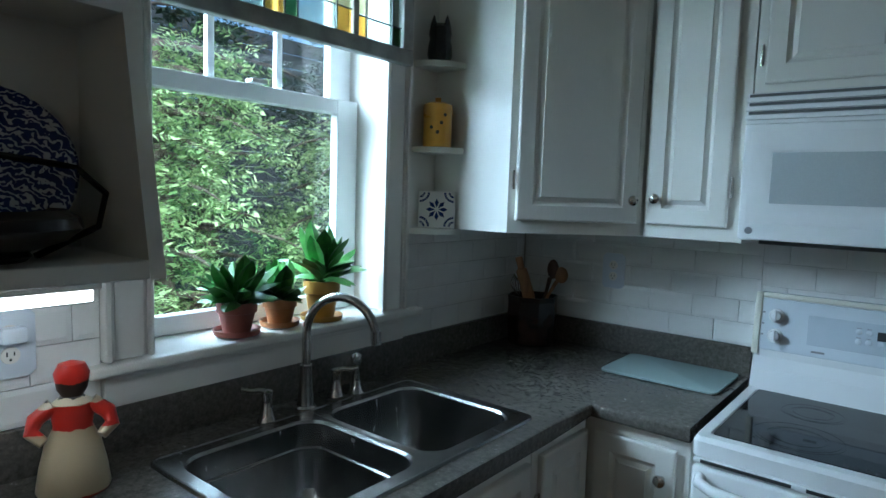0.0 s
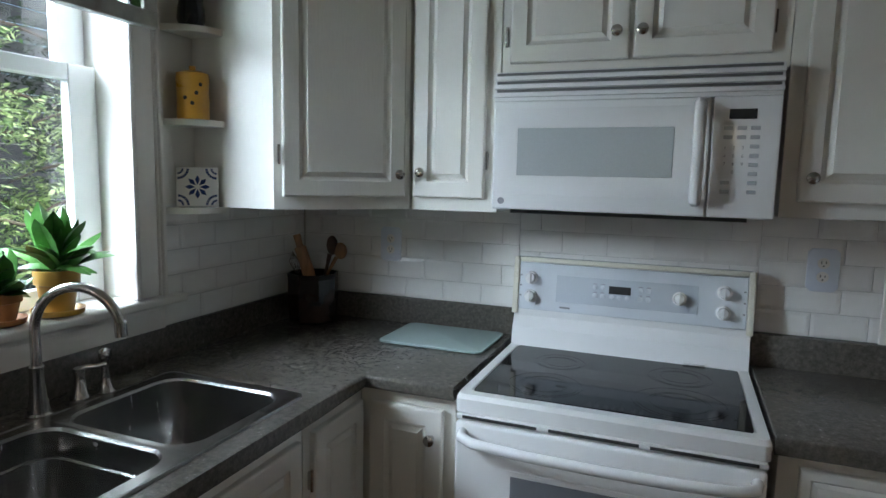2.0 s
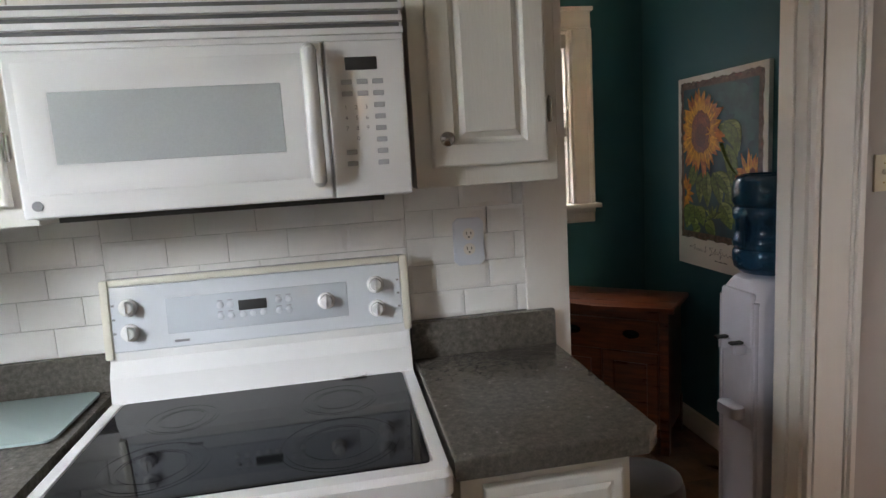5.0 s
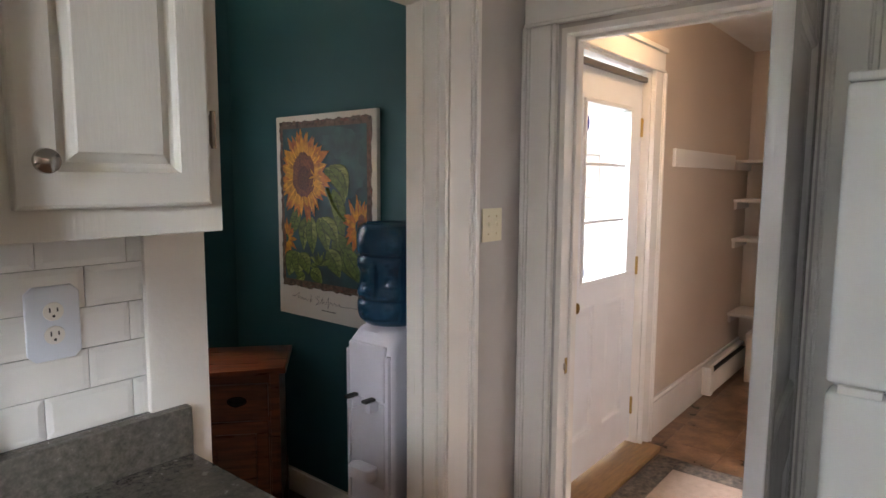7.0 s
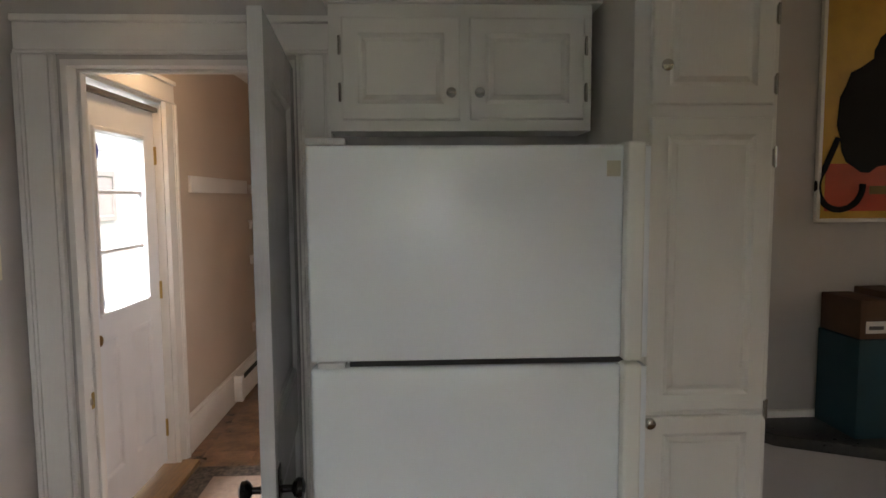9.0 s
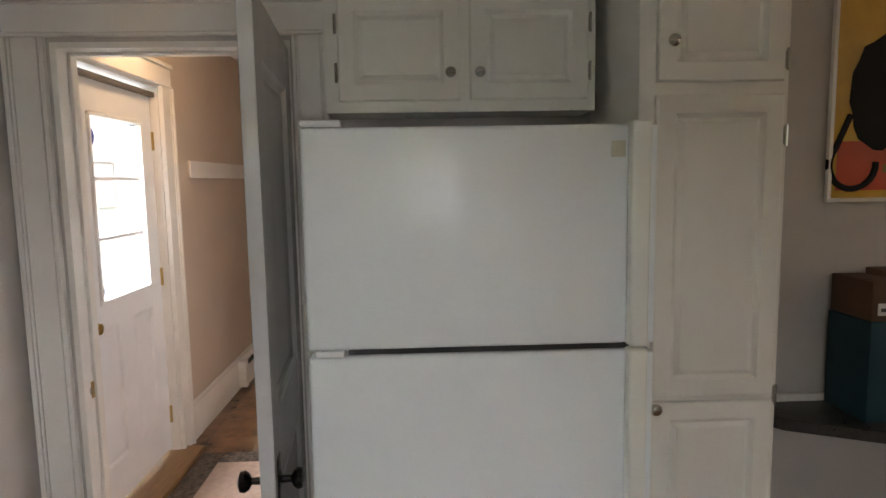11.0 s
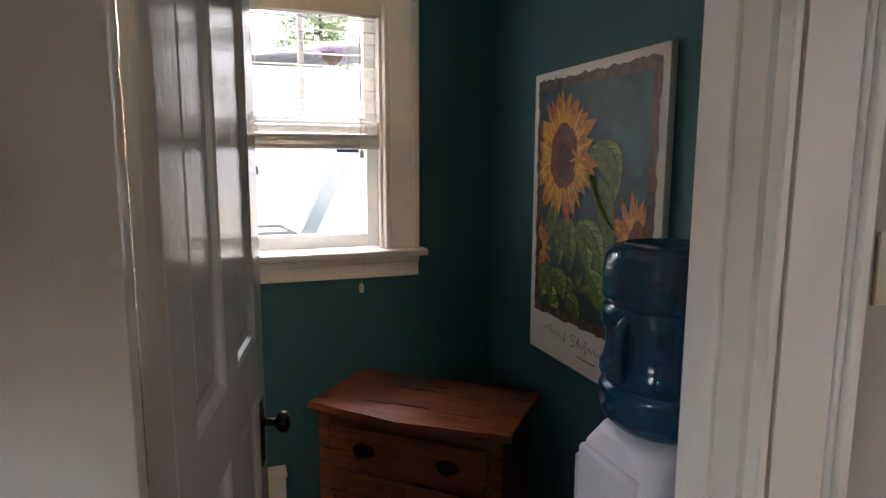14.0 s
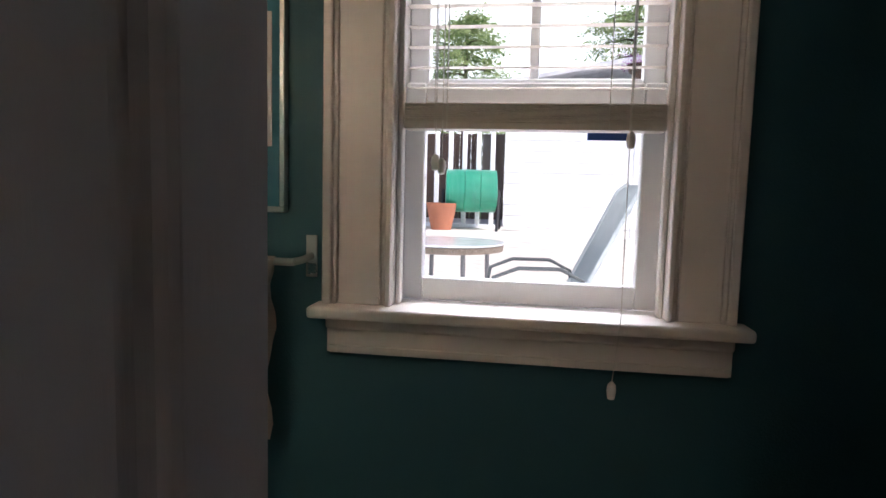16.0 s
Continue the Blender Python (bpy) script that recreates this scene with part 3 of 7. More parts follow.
def loft(bm, loops, cap=True, first=False):
    rs = [[bm.verts.new(p) for p in l] for l in loops]
    n = len(rs[0])
    for a, b in zip(rs, rs[1:]):
        for i in range(n):
            bm.faces.new((a[i], a[(i + 1) % n], b[(i + 1) % n], b[i]))
    if cap:
        bm.faces.new(rs[-1])
    if first:
        bm.faces.new(list(reversed(rs[0])))
    return bm


def L(x0, x1, y0, y1, r, z, n=6):
    return [(x, y, z) for x, y in rrect(x0, x1, y0, y1, r, n)]


sink = thing("kitchen_sink", Matrix.Identity(4), "stainless steel double-bowl sink set in the worktop", "sink")
zt = CT + 0.005
MID = 1.012
for y0, y1 in ((S_Y0, MID), (MID, S_Y1)):
    bx0, bx1 = S_X0 + 0.042, S_X1 - 0.038
    b0, b1 = (y0 + 0.035, y1 - 0.018) if y0 == S_Y0 else (y0 + 0.018, y1 - 0.035)
    bm = loft(bmesh.new(), [L(S_X0 + 0.004, S_X1 - 0.004, y0, y1, 0.002, zt), L(bx0 - 0.006, bx1 + 0.006, b0 - 0.006, b1 + 0.006, 0.066, zt + 0.001), L(bx0, bx1, b0, b1, 0.06, zt - 0.005), *([L(bx0 + 0.003, bx1 - 0.003, b0 + 0.003, b1 - 0.003, 0.06, zt - 0.062), L(bx0 + 0.008, bx1 - 0.008, b0 + 0.008, b1 - 0.008, 0.058, zt - 0.065)] if y0 == S_Y0 else [L(bx0 + 0.004, bx1 - 0.004, b0 + 0.004, b1 - 0.004, 0.06, zt - 0.062), L(bx0 + 0.0044, bx1 - 0.0044, b0 + 0.0044, b1 - 0.0044, 0.06, zt - 0.066)]), L(bx0 + 0.012, bx1 - 0.012, b0 + 0.012, b1 - 0.012, 0.055, zt - 0.165), L(bx0 + 0.03, bx1 - 0.03, b0 + 0.03, b1 - 0.03, 0.05, zt - 0.192), L(bx0 + 0.10, bx1 - 0.10, b0 + 0.10, b1 - 0.10, 0.03, zt - 0.199)])
    part("bowl", bm, sink_steel, sink)
bm = bmesh.new()
loft(bm, [L(S_X0 - 0.006, S_X1 + 0.006, S_Y0 - 0.006, S_Y1 + 0.006, 0.03, CT + 0.0005), L(S_X0 - 0.003, S_X1 + 0.003, S_Y0 - 0.003, S_Y1 + 0.003, 0.028, CT + 0.006), L(S_X0 + 0.006, S_X1 - 0.006, S_Y0 + 0.006, S_Y1 - 0.006, 0.022, CT + 0.0045)], cap=False)
part("rim", bm, steel, sink)
for yc in (0.81, 1.20):
    d = part("drain", lathe(bmesh.new(), [(0.042, 0), (0.042, 0.004), (0.032, 0.005), (0.028, 0.0015), (0.002, 0.001)], (-1.02, yc, zt - 0.2)), steel, sink)
    part("strainer", lathe(bmesh.new(), [(0.026, 0), (0.024, 0.004), (0.004, 0.006), (0.004, 0.016), (0.001, 0.018)], (-1.02, yc, zt - 0.197), 18), dark, d)

DECK = CT
tap = thing("kitchen_tap", pose(-1.278, 1.037, DECK), "satin nickel gooseneck kitchen tap behind the sink", "tap")
part("escutcheon", lathe(bmesh.new(), [(0.03, 0), (0.03, 0.004), (0.024, 0.008), (0.018, 0.05), (0.0155, 0.10), (0.016, 0.115), (0.0135, 0.118)], seg=24), nickel, tap)
pts = [(0, 0, 0.11), (0, 0, 0.16), (0, 0, 0.2)]
R = 0.098
dx, dy = 0.93, 0.37
for i in range(1, 15):
    a = radians(180 - i * 12.4)
    pts.append((dx * (R + R * math.cos(a)), dy * (R + R * math.cos(a)), 0.2 + R * 1.05 * math.sin(a)))
part("spout", tube(bmesh.new(), pts, 0.0115, 14), nickel, tap)
e = Vector(pts[-1])
part("aerator", tube(bmesh.new(), [e + Vector((0, 0, 0.012)), e, e - Vector((-0.002, 0, 0.022))], 0.0135, 14), nickel, tap)


def lever(m, turn, label):
    t = thing("tap_handle", m, label, "tap handle", "tap handles")
    part("base", lathe(bmesh.new(), [(0.024, 0), (0.024, 0.005), (0.019, 0.012), (0.0125, 0.05), (0.012, 0.062), (0.015, 0.068), (0.014, 0.078), (0.004, 0.082)], seg=20), nickel, t)
    c, s = math.cos(turn), math.sin(turn)
    part("lever", tube(bmesh.new(), [(0, 0, 0.074), (0.018 * c, 0.018 * s, 0.08), (0.04 * c, 0.04 * s, 0.079), (0.062 * c, 0.062 * s, 0.084)], 0.006, 10, [0.008, 0.0065, 0.006, 0.0075]), nickel, t)


lever(pose(-1.265, 0.908, DECK), radians(235), "satin nickel lever handle for the tap")
lever(pose(-1.288, 1.15, DECK), radians(40), "satin nickel lever handle for the tap")
spray = thing("side_sprayer", pose(-1.265, 1.205, DECK), "satin nickel side sprayer behind the sink", "sprayer")
part("base", lathe(bmesh.new(), [(0.023, 0), (0.023, 0.005), (0.017, 0.012), (0.0125, 0.034), (0.0115, 0.04)], seg=20), nickel, spray)
part("body", lathe(bmesh.new(), [(0.0105, 0.038), (0.0095, 0.06), (0.0088, 0.078), (0.0095, 0.083), (0.0145, 0.091), (0.0160, 0.101), (0.0135, 0.112), (0.006, 0.117), (0.001, 0.118)], seg=20), nickel, spray)

# ---- range ----
RX0, RX1, RYF = -0.456, 0.305, 1.60
rng = thing("electric_range", pose(RX0, RYF, 0.025), "white freestanding electric range with a black glass cooktop", "range")
w = RX1 - RX0
part("body", B(0.004, w - 0.004, 0.05, 0.63, 0.03, RT - 0.05, 0.004), enamel, rng)
for fx in (0.05, w - 0.05):
    for fy in (0.09, 0.58):
        part("foot", lathe(bmesh.new(), [(0.018, -0.025), (0.018, 0.0), (0.008, 0.03)], (fx, fy, 0), 12), dark, rng)
bm = bmesh.new()
loft(bm, [L(0, w, -0.005, 0.56, 0.02, RT - 0.05), L(0, w, -0.008, 0.56, 0.02, RT - 0.012), L(0.006, w - 0.006, 0.0, 0.555, 0.02, RT), L(0.03, w - 0.03, 0.033, 0.545, 0.015, RT - 0.001), L(0.034, w - 0.034, 0.037, 0.541, 0.012, RT - 0.005)], cap=True, first=True)
part("cooktop_frame", bm, enamel, rng)
glass_top = part("cooktop", prism(bmesh.new(), rrect(0.036, w - 0.036, 0.039, 0.539, 0.012), RT - 0.005, RT - 0.001), black_gloss, rng, "black ceramic glass cooktop")
for cx, cy, r in ((0.205, 0.17, 0.105), (0.56, 0.17, 0.12), (0.205, 0.40, 0.08), (0.56, 0.40, 0.09)):
    bm = bmesh.new()
    for ra, rb in ((r, r - 0.004), (r * 0.62, r * 0.62 - 0.003), (r * 0.9, r * 0.66)):
        a = [bm.verts.new((cx + ra * math.cos(k * math.pi / 24), cy + ra * math.sin(k * math.pi / 24), RT - 0.0006)) for k in range(48)]
        b = [bm.verts.new((cx + rb * math.cos(k * math.pi / 24), cy + rb * math.sin(k * math.pi / 24), RT - 0.0006)) for k in range(48)]
        for k in range(48):
            bm.faces.new((a[k], a[(k + 1) % 48], b[(k + 1) % 48], b[k]))
    part("burner", bm, burner_ring, glass_top)
# backguard
bm = bmesh.new()
prof = [(0.54, RT - 0.04), (0.555, RT + 0.06), (0.575, RT + 0.098), (0.574, RT + 0.116), (0.592, RT + 0.277), (0.605, RT + 0.298), (0.645, RT + 0.298), (0.648, RT - 0.3), (0.54, RT - 0.3)]
lo = [bm.verts.new((0.006, y, z)) for y, z in prof]
hi = [bm.verts.new((w - 0.006, y, z)) for y, z in prof]
bm.faces.new(lo)
bm.faces.new(list(reversed(hi)))
for i in range(len(prof)):
    bm.faces.new((lo[i], hi[i], hi[(i + 1) % len(prof)], lo[(i + 1) % len(prof)]))
bg_body = part("backguard", bm, enamel, rng, smooth=False)
TILT = pose(0, 0.574, RT + 0.116, -6.4, 0, 0)     # the sloped control face: x across, z up
panel_m = TILT
frame_bm = bmesh.new()
for x0, x1, z0, z1 in ((-0.002, 0.018, -0.012, 0.186), (w - 0.018, w + 0.002, -0.012, 0.186), (0.018, w - 0.018, 0.170, 0.186)):
    box(frame_bm, x0, x1, -0.008, 0.06, z0, z1, 0.006, 2)
part("end_cap", frame_bm, cream_plastic, bg_body, "yellowed cream plastic surround", m=panel_m)
ctl = part("control_panel", B(0.02, w - 0.02, -0.004, 0.002, 0.005, 0.168, 0.002, 1), pale_blue_grey, bg_body, "pale grey printed control panel", m=panel_m)
part("inset", B(0.15, 0.60, -0.0065, -0.003, 0.04, 0.13, 0.003), mat("blue_grey_inset", (0.52, 0.56, 0.60), 0.1, var=0.03, rvar=0.03), ctl)
part("display", B(0.325, 0.395, -0.0085, -0.006, 0.082, 0.108, 0.002), dark, ctl, "dark clock display")
printed = mat("grey_print", (0.25, 0.25, 0.26), 0.5)
for bx, bz in ((0.28, 0.10), (0.305, 0.10), (0.28, 0.072), (0.305, 0.072), (0.335, 0.072), (0.36, 0.072), (0.385, 0.072), (0.425, 0.10), (0.45, 0.10), (0.425, 0.072), (0.45, 0.072)):
    part("button", lathe(bmesh.new(), [(0.0085, 0.0), (0.0085, 0.0022), (0.0065, 0.0036), (0.001, 0.004)], seg=14, m=Matrix.Translation((bx, -0.006, bz)) @ UP), pale_blue_grey, ctl)
    part("button_mark", B(bx - 0.006, bx + 0.006, -0.0072, -0.006, bz + 0.0105, bz + 0.0125), printed, ctl)
part("logo_bar", B(0.165, 0.20, -0.0085, -0.006, 0.018, 0.024), printed, ctl)
for kx, kz in ((0.062, 0.115), (0.062, 0.052), (0.545, 0.085), (0.675, 0.115), (0.675, 0.052)):
    k = part("dial", lathe(bmesh.new(), [(0.023, 0), (0.022, 0.006), (0.017, 0.009), (0.0155, 0.024), (0.0135, 0.026), (0.001, 0.0265)], seg=24, m=Matrix.Translation((kx, -0.004, kz)) @ UP), enamel, ctl, "white round dial")
    part("grip", B(kx - 0.003, kx + 0.003, -0.034, -0.008, kz - 0.017, kz + 0.017, 0.0015), enamel, k)
for kx in (0.022, 0.73):
    for kz in (0.05, 0.085, 0.12):
        part("print_mark", B(kx, kx + 0.007, -0.0052, -0.0035, kz, kz + 0.005), printed, ctl)
# door
od = part("oven_door", B(0.008, w - 0.008, -0.022, 0.05, 0.235, 0.845, 0.01, 3), enamel, rng)
bm = rings(bmesh.new(), 0.15, 0.60, 0.40, 0.735, [(0.0, -0.0235), (0.006, -0.0245), (0.012, -0.0235)], back=-0.02)
wf = part("window_frame", bm, enamel, od)
part("oven_window", B(0.164, 0.586, -0.0255, -0.022, 0.414, 0.721, 0.001, 1), oven_window, wf, "grey printed oven window")
part("door_handle", tube(bmesh.new(), [(0.03, -0.02, 0.818), (0.035, -0.05, 0.816), (0.07, -0.068, 0.812), (0.2, -0.076, 0.808), (0.38, -0.078, 0.807), (0.56, -0.076, 0.808), (0.69, -0.068, 0.812), (0.728, -0.05, 0.816), (0.733, -0.02, 0.818)], 0.014, 12), enamel, od)
part("vent_trim", B(0.006, w - 0.006, -0.012, 0.05, 0.848, RT - 0.052, 0.006, 2), enamel, rng)
for x0, x1 in ((0.025, 0.225), (0.255, 0.475), (0.50, 0.735)):
    part("vent_slot", B(x0, x1, -0.0135, 0.0, 0.852, 0.860), dark, rng)
part("storage_drawer", B(0.008, w - 0.008, -0.018, 0.05, 0.06, 0.228, 0.01, 3), enamel, rng)
part("spoon_rest", lathe(bmesh.new(), [(0.03, 0), (0.034, 0.004), (0.028, 0.003), (0.001, 0.002)], (0.6, 0.545, RT + 0.001), 20, sx=1.0, sy=0.45), enamel, rng)

# ---- microwave ----
mw = thing("microwave_oven", pose(-0.456, 1.878, 1.412), "white over-the-range microwave oven under the cabinet", "microwave oven")
W, H, D = 0.757, 0.408, 0.37
part("body", B(0.003, W - 0.003, 0.035, D, 0.006, H, 0.004), enamel, mw)
part("underside", B(0.05, W - 0.06, 0.03, D - 0.03, -0.002, 0.008), dark, mw, "dark vented underside")
door = part("door", B(0.0, 0.592, 0.0, 0.036, 0.01, 0.325, 0.006, 3), enamel, mw)
wfm = part("window_surround", rings(bmesh.new(), 0.018, 0.56, 0.055, 0.303, [(0.0, -0.001), (0.004, -0.003), (0.05, -0.003), (0.056, 0.0)], back=0.004), enamel, door)
part("door_window", B(0.074, 0.504, -0.0018, 0.004, 0.111, 0.247, 0.001, 1), mw_window, wfm, "grey screened microwave window")
part("door_handle", tube(bmesh.new(), [(0.565, 0.0, 0.05), (0.565, -0.022, 0.055), (0.565, -0.032, 0.08), (0.565, -0.036, 0.17), (0.565, -0.032, 0.27), (0.565, -0.022, 0.30), (0.565, 0.0, 0.308)], 0.0155, 12), enamel, door)
part("badge", lathe(bmesh.new(), [(0.010, 0), (0.0095, 0.002), (0.001, 0.0022)], seg=20, m=Matrix.Translation((0.028, 0.0, 0.035)) @ UP), printed, door)
cp = part("control_panel", B(0.596, W, 0.0, 0.036, 0.01, 0.325, 0.005, 3), enamel, mw)
part("display", B(0.635, 0.70, -0.002, 0.004, 0.266, 0.292, 0.002), dark, cp, "dark clock display")
keys = mat("grey_key_print", (0.42, 0.43, 0.45), 0.35)
for row in range(8):
    for col in range(3):
        if (row in (2, 3, 4, 5) and col < 2) or (row == 7 and col == 1) or (row == 6 and col == 1):
            continue
        kx, kz = 0.635 + col * 0.032, 0.243 - row * 0.0235
        part("key", B(kx - 0.011, kx + 0.011, -0.0015, 0.003, kz - 0.005, kz + 0.005, 0.001, 1), keys, cp)
def words(text, size, m, material, parent, name="writing", align="CENTER"):
    cu = bpy.data.curves.new(name, "FONT")
    cu.body, cu.size, cu.align_x, cu.align_y, cu.extrude = text, size, align, "CENTER", 0.0003
    ob = new(name, cu)
    dep = bpy.context.evaluated_depsgraph_get()
    me = bpy.data.meshes.new_from_object(ob.evaluated_get(dep))
    bpy.data.objects.remove(ob)
    o = new(name, me)
    me.materials.append(material)
    o.parent, o.matrix_basis = parent, m
    return o
for i, ch in enumerate("1234567890"):
    r, c = (divmod(i, 3) if i < 9 else (3, 1))
    words(ch, 0.012, pose(0.630 + c * 0.021, -0.0006, 0.192 - r * 0.021, 90, 0, 0), printed, cp, "digit")
gr = part("vent_grille", B(0.0, W, 0.004, 0.05, 0.325, H, 0.003), enamel, mw)
for k in range(3):
    part("louvre", B(-0.001, W + 0.001, -0.006, 0.01, 0.336 + k * 0.0235, 0.349 + k * 0.0235, 0.003, 2), enamel, gr)
    part("slot", B(0.006, W - 0.006, 0.0025, 0.01, 0.3505 + k * 0.0235, 0.358 + k * 0.0235), mat("slot_grey", (0.12, 0.12, 0.12), 0.6), gr)

# ---- refrigerator ----
FX, FZ = 1.43, 1.69
fr = thing("refrigerator", pose(FX, 0.757, 0, 0, 0, -90), "white top-freezer refrigerator with cream edged handles", "refrigerator")
fw = 0.436
handle_cream = mat("pale_cream_handle_plastic", (0.76, 0.755, 0.69), 0.35, var=0.03)
part("cabinet_body", B(-fw + 0.005, fw - 0.03, 0.07, 0.63, 0.03, FZ - 0.008, 0.006), fridge_white, fr)
for nm, z0, z1 in (("freezer_door", 1.135, FZ - 0.004), ("lower_door", 0.12, 1.118)):
    d = part(nm, B(-fw, fw - 0.065, -0.002, 0.062, z0, z1, 0.012, 3), fridge_white, fr)
    bm = B(fw - 0.066, fw - 0.02, -0.03, 0.06, z0 - 0.004, z1 + 0.006, 0.008, 3)
    part("handle_strip", bm, handle_cream, d, "pale cream handle strip")
    part("edge", B(fw - 0.022, fw, -0.012, 0.06, z0 + 0.002, z1 - 0.004, 0.005), fridge_white, d)
    part("gasket", B(-fw + 0.01, fw - 0.02, 0.062, 0.071, z0 + 0.01, z1 - 0.01), mat("grey_gasket", (0.25, 0.25, 0.25), 0.7), d)
# dark strip added in the seam in place of its shade; hides the white body
part("gap_shade_strip", B(-fw + 0.1, fw - 0.03, 0.012, 0.064, 1.1195, 1.1335), dark, fr, "dark strip standing for the shade in the gap between the doors")
part("hinge_cover", B(-fw, -fw + 0.10, -0.004, 0.06, FZ - 0.003, FZ + 0.014, 0.006, 3), enamel, fr)
part("hinge_plate", B(-fw + 0.02, -fw + 0.09, -0.006, 0.06, 1.119, 1.134, 0.003), enamel, fr)
part("grille", B(-fw + 0.01, fw - 0.02, 0.03, 0.06, 0.02, 0.11), dark, fr)
part("badge", B(0.325, 0.36, -0.0045, 0.0, 1.605, 1.645, 0.001), mat("faded_gold_badge", (0.55, 0.52, 0.40), 0.35, 0.4), fr, "small faded square badge")

# cabinet over the refrigerator and the pantry: they look to -x
TURN_W = -90
cabinet("over_fridge_cabinet", pose(1.862, 1.186, 0, 0, 0, TURN_W), 0.835, XE - 1.862 - 0.002, 1.765, 2.16, "cream wall cabinet over the refrigerator",
        [dict(x0=0.042, x1=0.412, z0=1.80, z1=2.115, knob_at=(0.383, 1.88), hinges=(0.034, (1.885, 2.03))),
         dict(x0=0.443, x1=0.808, z0=1.80, z1=2.115, knob_at=(0.472, 1.88), hinges=(0.816, (1.885, 2.03)))], "wall cabinets")
setting("trim_fridge_crown", B(1.842, XE - 0.002, 0.32, 1.2, 2.16, 2.185, 0.006), paint, "cream painted crown over the fridge cabinet", "trim")
cabinet("pantry_cabinet", pose(1.572, 0.316, 0, 0, 0, TURN_W), 0.408, XE - 1.572 - 0.002, 0, 2.42, "tall cream pantry cabinet beside the refrigerator",
        [dict(x0=0.045, x1=0.388, z0=1.804, z1=2.28, knob_at=(0.078, 1.905), hinges=(0.398, (1.86, 2.05))),
         dict(x0=0.045, x1=0.39, z0=0.94, z1=1.77), dict(x0=0.045, x1=0.39, z0=0.13, z1=0.925)], "tall cabinets", 0.1)
pantry = scene.objects["pantry_cabinet"]
knob(pantry, 0.05, 0.915, -0.018)
hinge(pantry, 0.398, 1.66)
hinge(pantry, 0.398, 0.94)


# ---- panelled doors ----
def panel_door(name, m, w, h, t, rows, label, material, cols=2, rail=0.11, glazed=None):
    """A door leaf in its own frame: hinge at x 0, closed face looking to -y at y 0; rows: list of (z0, z1) for its panels, both faces."""
    d = tagged(new(name), label, "door", kind="structure")
    d.matrix_basis = m
    cuts = sorted(rows)
    bm = bmesh.new()
    xs = [rail]
    inner = (w - rail * (cols + 1)) / cols
    box(bm, 0, rail, 0, t, 0.005, h, 0.002, 1)
    box(bm, w - rail, w, 0, t, 0.005, h, 0.002, 1)
    z = 0.005
    for z0, z1 in cuts:
        box(bm, rail, w - rail, 0.0005, t - 0.0005, z, z0)
        for c in range(1, cols):
            x = rail + c * inner + (c - 1) * rail
            box(bm, x, x + rail, 0.0005, t - 0.0005, z0, z1)
        z = z1
    box(bm, rail, w - rail, 0.0005, t - 0.0005, z, h)
    part("frame", bm, material, d)
    for z0, z1 in cuts:
        for c in range(cols):
            x = rail + c * (inner + rail)
            bm = rings(bmesh.new(), x, x + inner, z0, z1, [(0.0, 0.001), (0.008, 0.004), (0.014, 0.012), (0.030, 0.014), (0.05, 0.010)], back=t / 2)
            rings(bm, x, x + inner, z0, z1, [(0.0, t - 0.001), (0.008, t - 0.004), (0.014, t - 0.012), (0.030, t - 0.014), (0.05, t - 0.010)], back=t / 2)
            part("panel", bm, material, d, smooth=False)
    return d


def door_knobs(d, x, z, t, material):
    for s in (-1, 1):
        m = Matrix.Translation((x, 0 if s < 0 else t, z)) @ (UP if s < 0 else pose(0, 0, 0, -90, 0, 0))
        bm = lathe(bmesh.new(), [(0.026, 0), (0.025, 0.004), (0.010, 0.008), (0.009, 0.03), (0.02, 0.036), (0.027, 0.046), (0.025, 0.058), (0.012, 0.064), (0.001, 0.065)], seg=22, m=m)
        part("door_knob", bm, material, d, "black round door knob")
    part("lock_plate", B(x - 0.026, x + 0.026, -0.003, t + 0.003, z - 0.10, z + 0.06, 0.003), material, d)


door_paint = mat("grey_white_door_gloss_paint", (0.52, 0.51, 0.50), 0.15, var=0.05, scale=3, bump=0.10, bscale=70, stretch=(2, 2, 0.16), rvar=0.05)
# hall door stands open into the kitchen beside the refrigerator
hd = panel_door("door_1", pose(2.03, 1.366, 0, 0, 0, 185.3), 0.70, 1.995, 0.036, [(0.22, 0.80), (0.98, 1.85)], "grey-white painted panelled door standing open", door_paint, 1, 0.12)
door_knobs(hd, 0.64, 0.82, 0.036, black_metal)
for z in (0.25, 1.83):
    part("butt_hinge", B(-0.022, 0.004, -0.012, 0.01, z - 0.045, z + 0.045, 0.003), nickel, hd)
# door of the teal room, open inwards
bd = panel_door("door_2", pose(0.794, 2.392, 0, 0, 0, 78.9), 0.732, 2.0, 0.036, [(0.2, 0.99), (1.12, 1.88)], "grey-white glossy panelled door standing open inwards", door_paint, 2, 0.105)
door_knobs(bd, 0.67, 0.90, 0.036, black_metal)
for z in (0.25, 1.75):
    part("butt_hinge", B(-0.03, 0.003, 0.004, 0.03, z - 0.045, z + 0.045, 0.003), nickel, bd)
# entry door with a nine-light window
entry_white = mat("white_entry_door_paint", (0.74, 0.75, 0.76), 0.35, var=0.03, bump=0.05)
ed = panel_door("door_3", pose(2.54, HY1 + 0.045, 0.045), 0.86, 0.965, 0.045, [(0.20, 0.86)], "white entry door with a multi-pane window, closed", entry_white, 2, 0.13)
bm = bmesh.new()
box(bm, 0, 0.19, 0, 0.045, 0.965, 2.01)
box(bm, 0.725, 0.86, 0, 0.045, 0.965, 2.01)
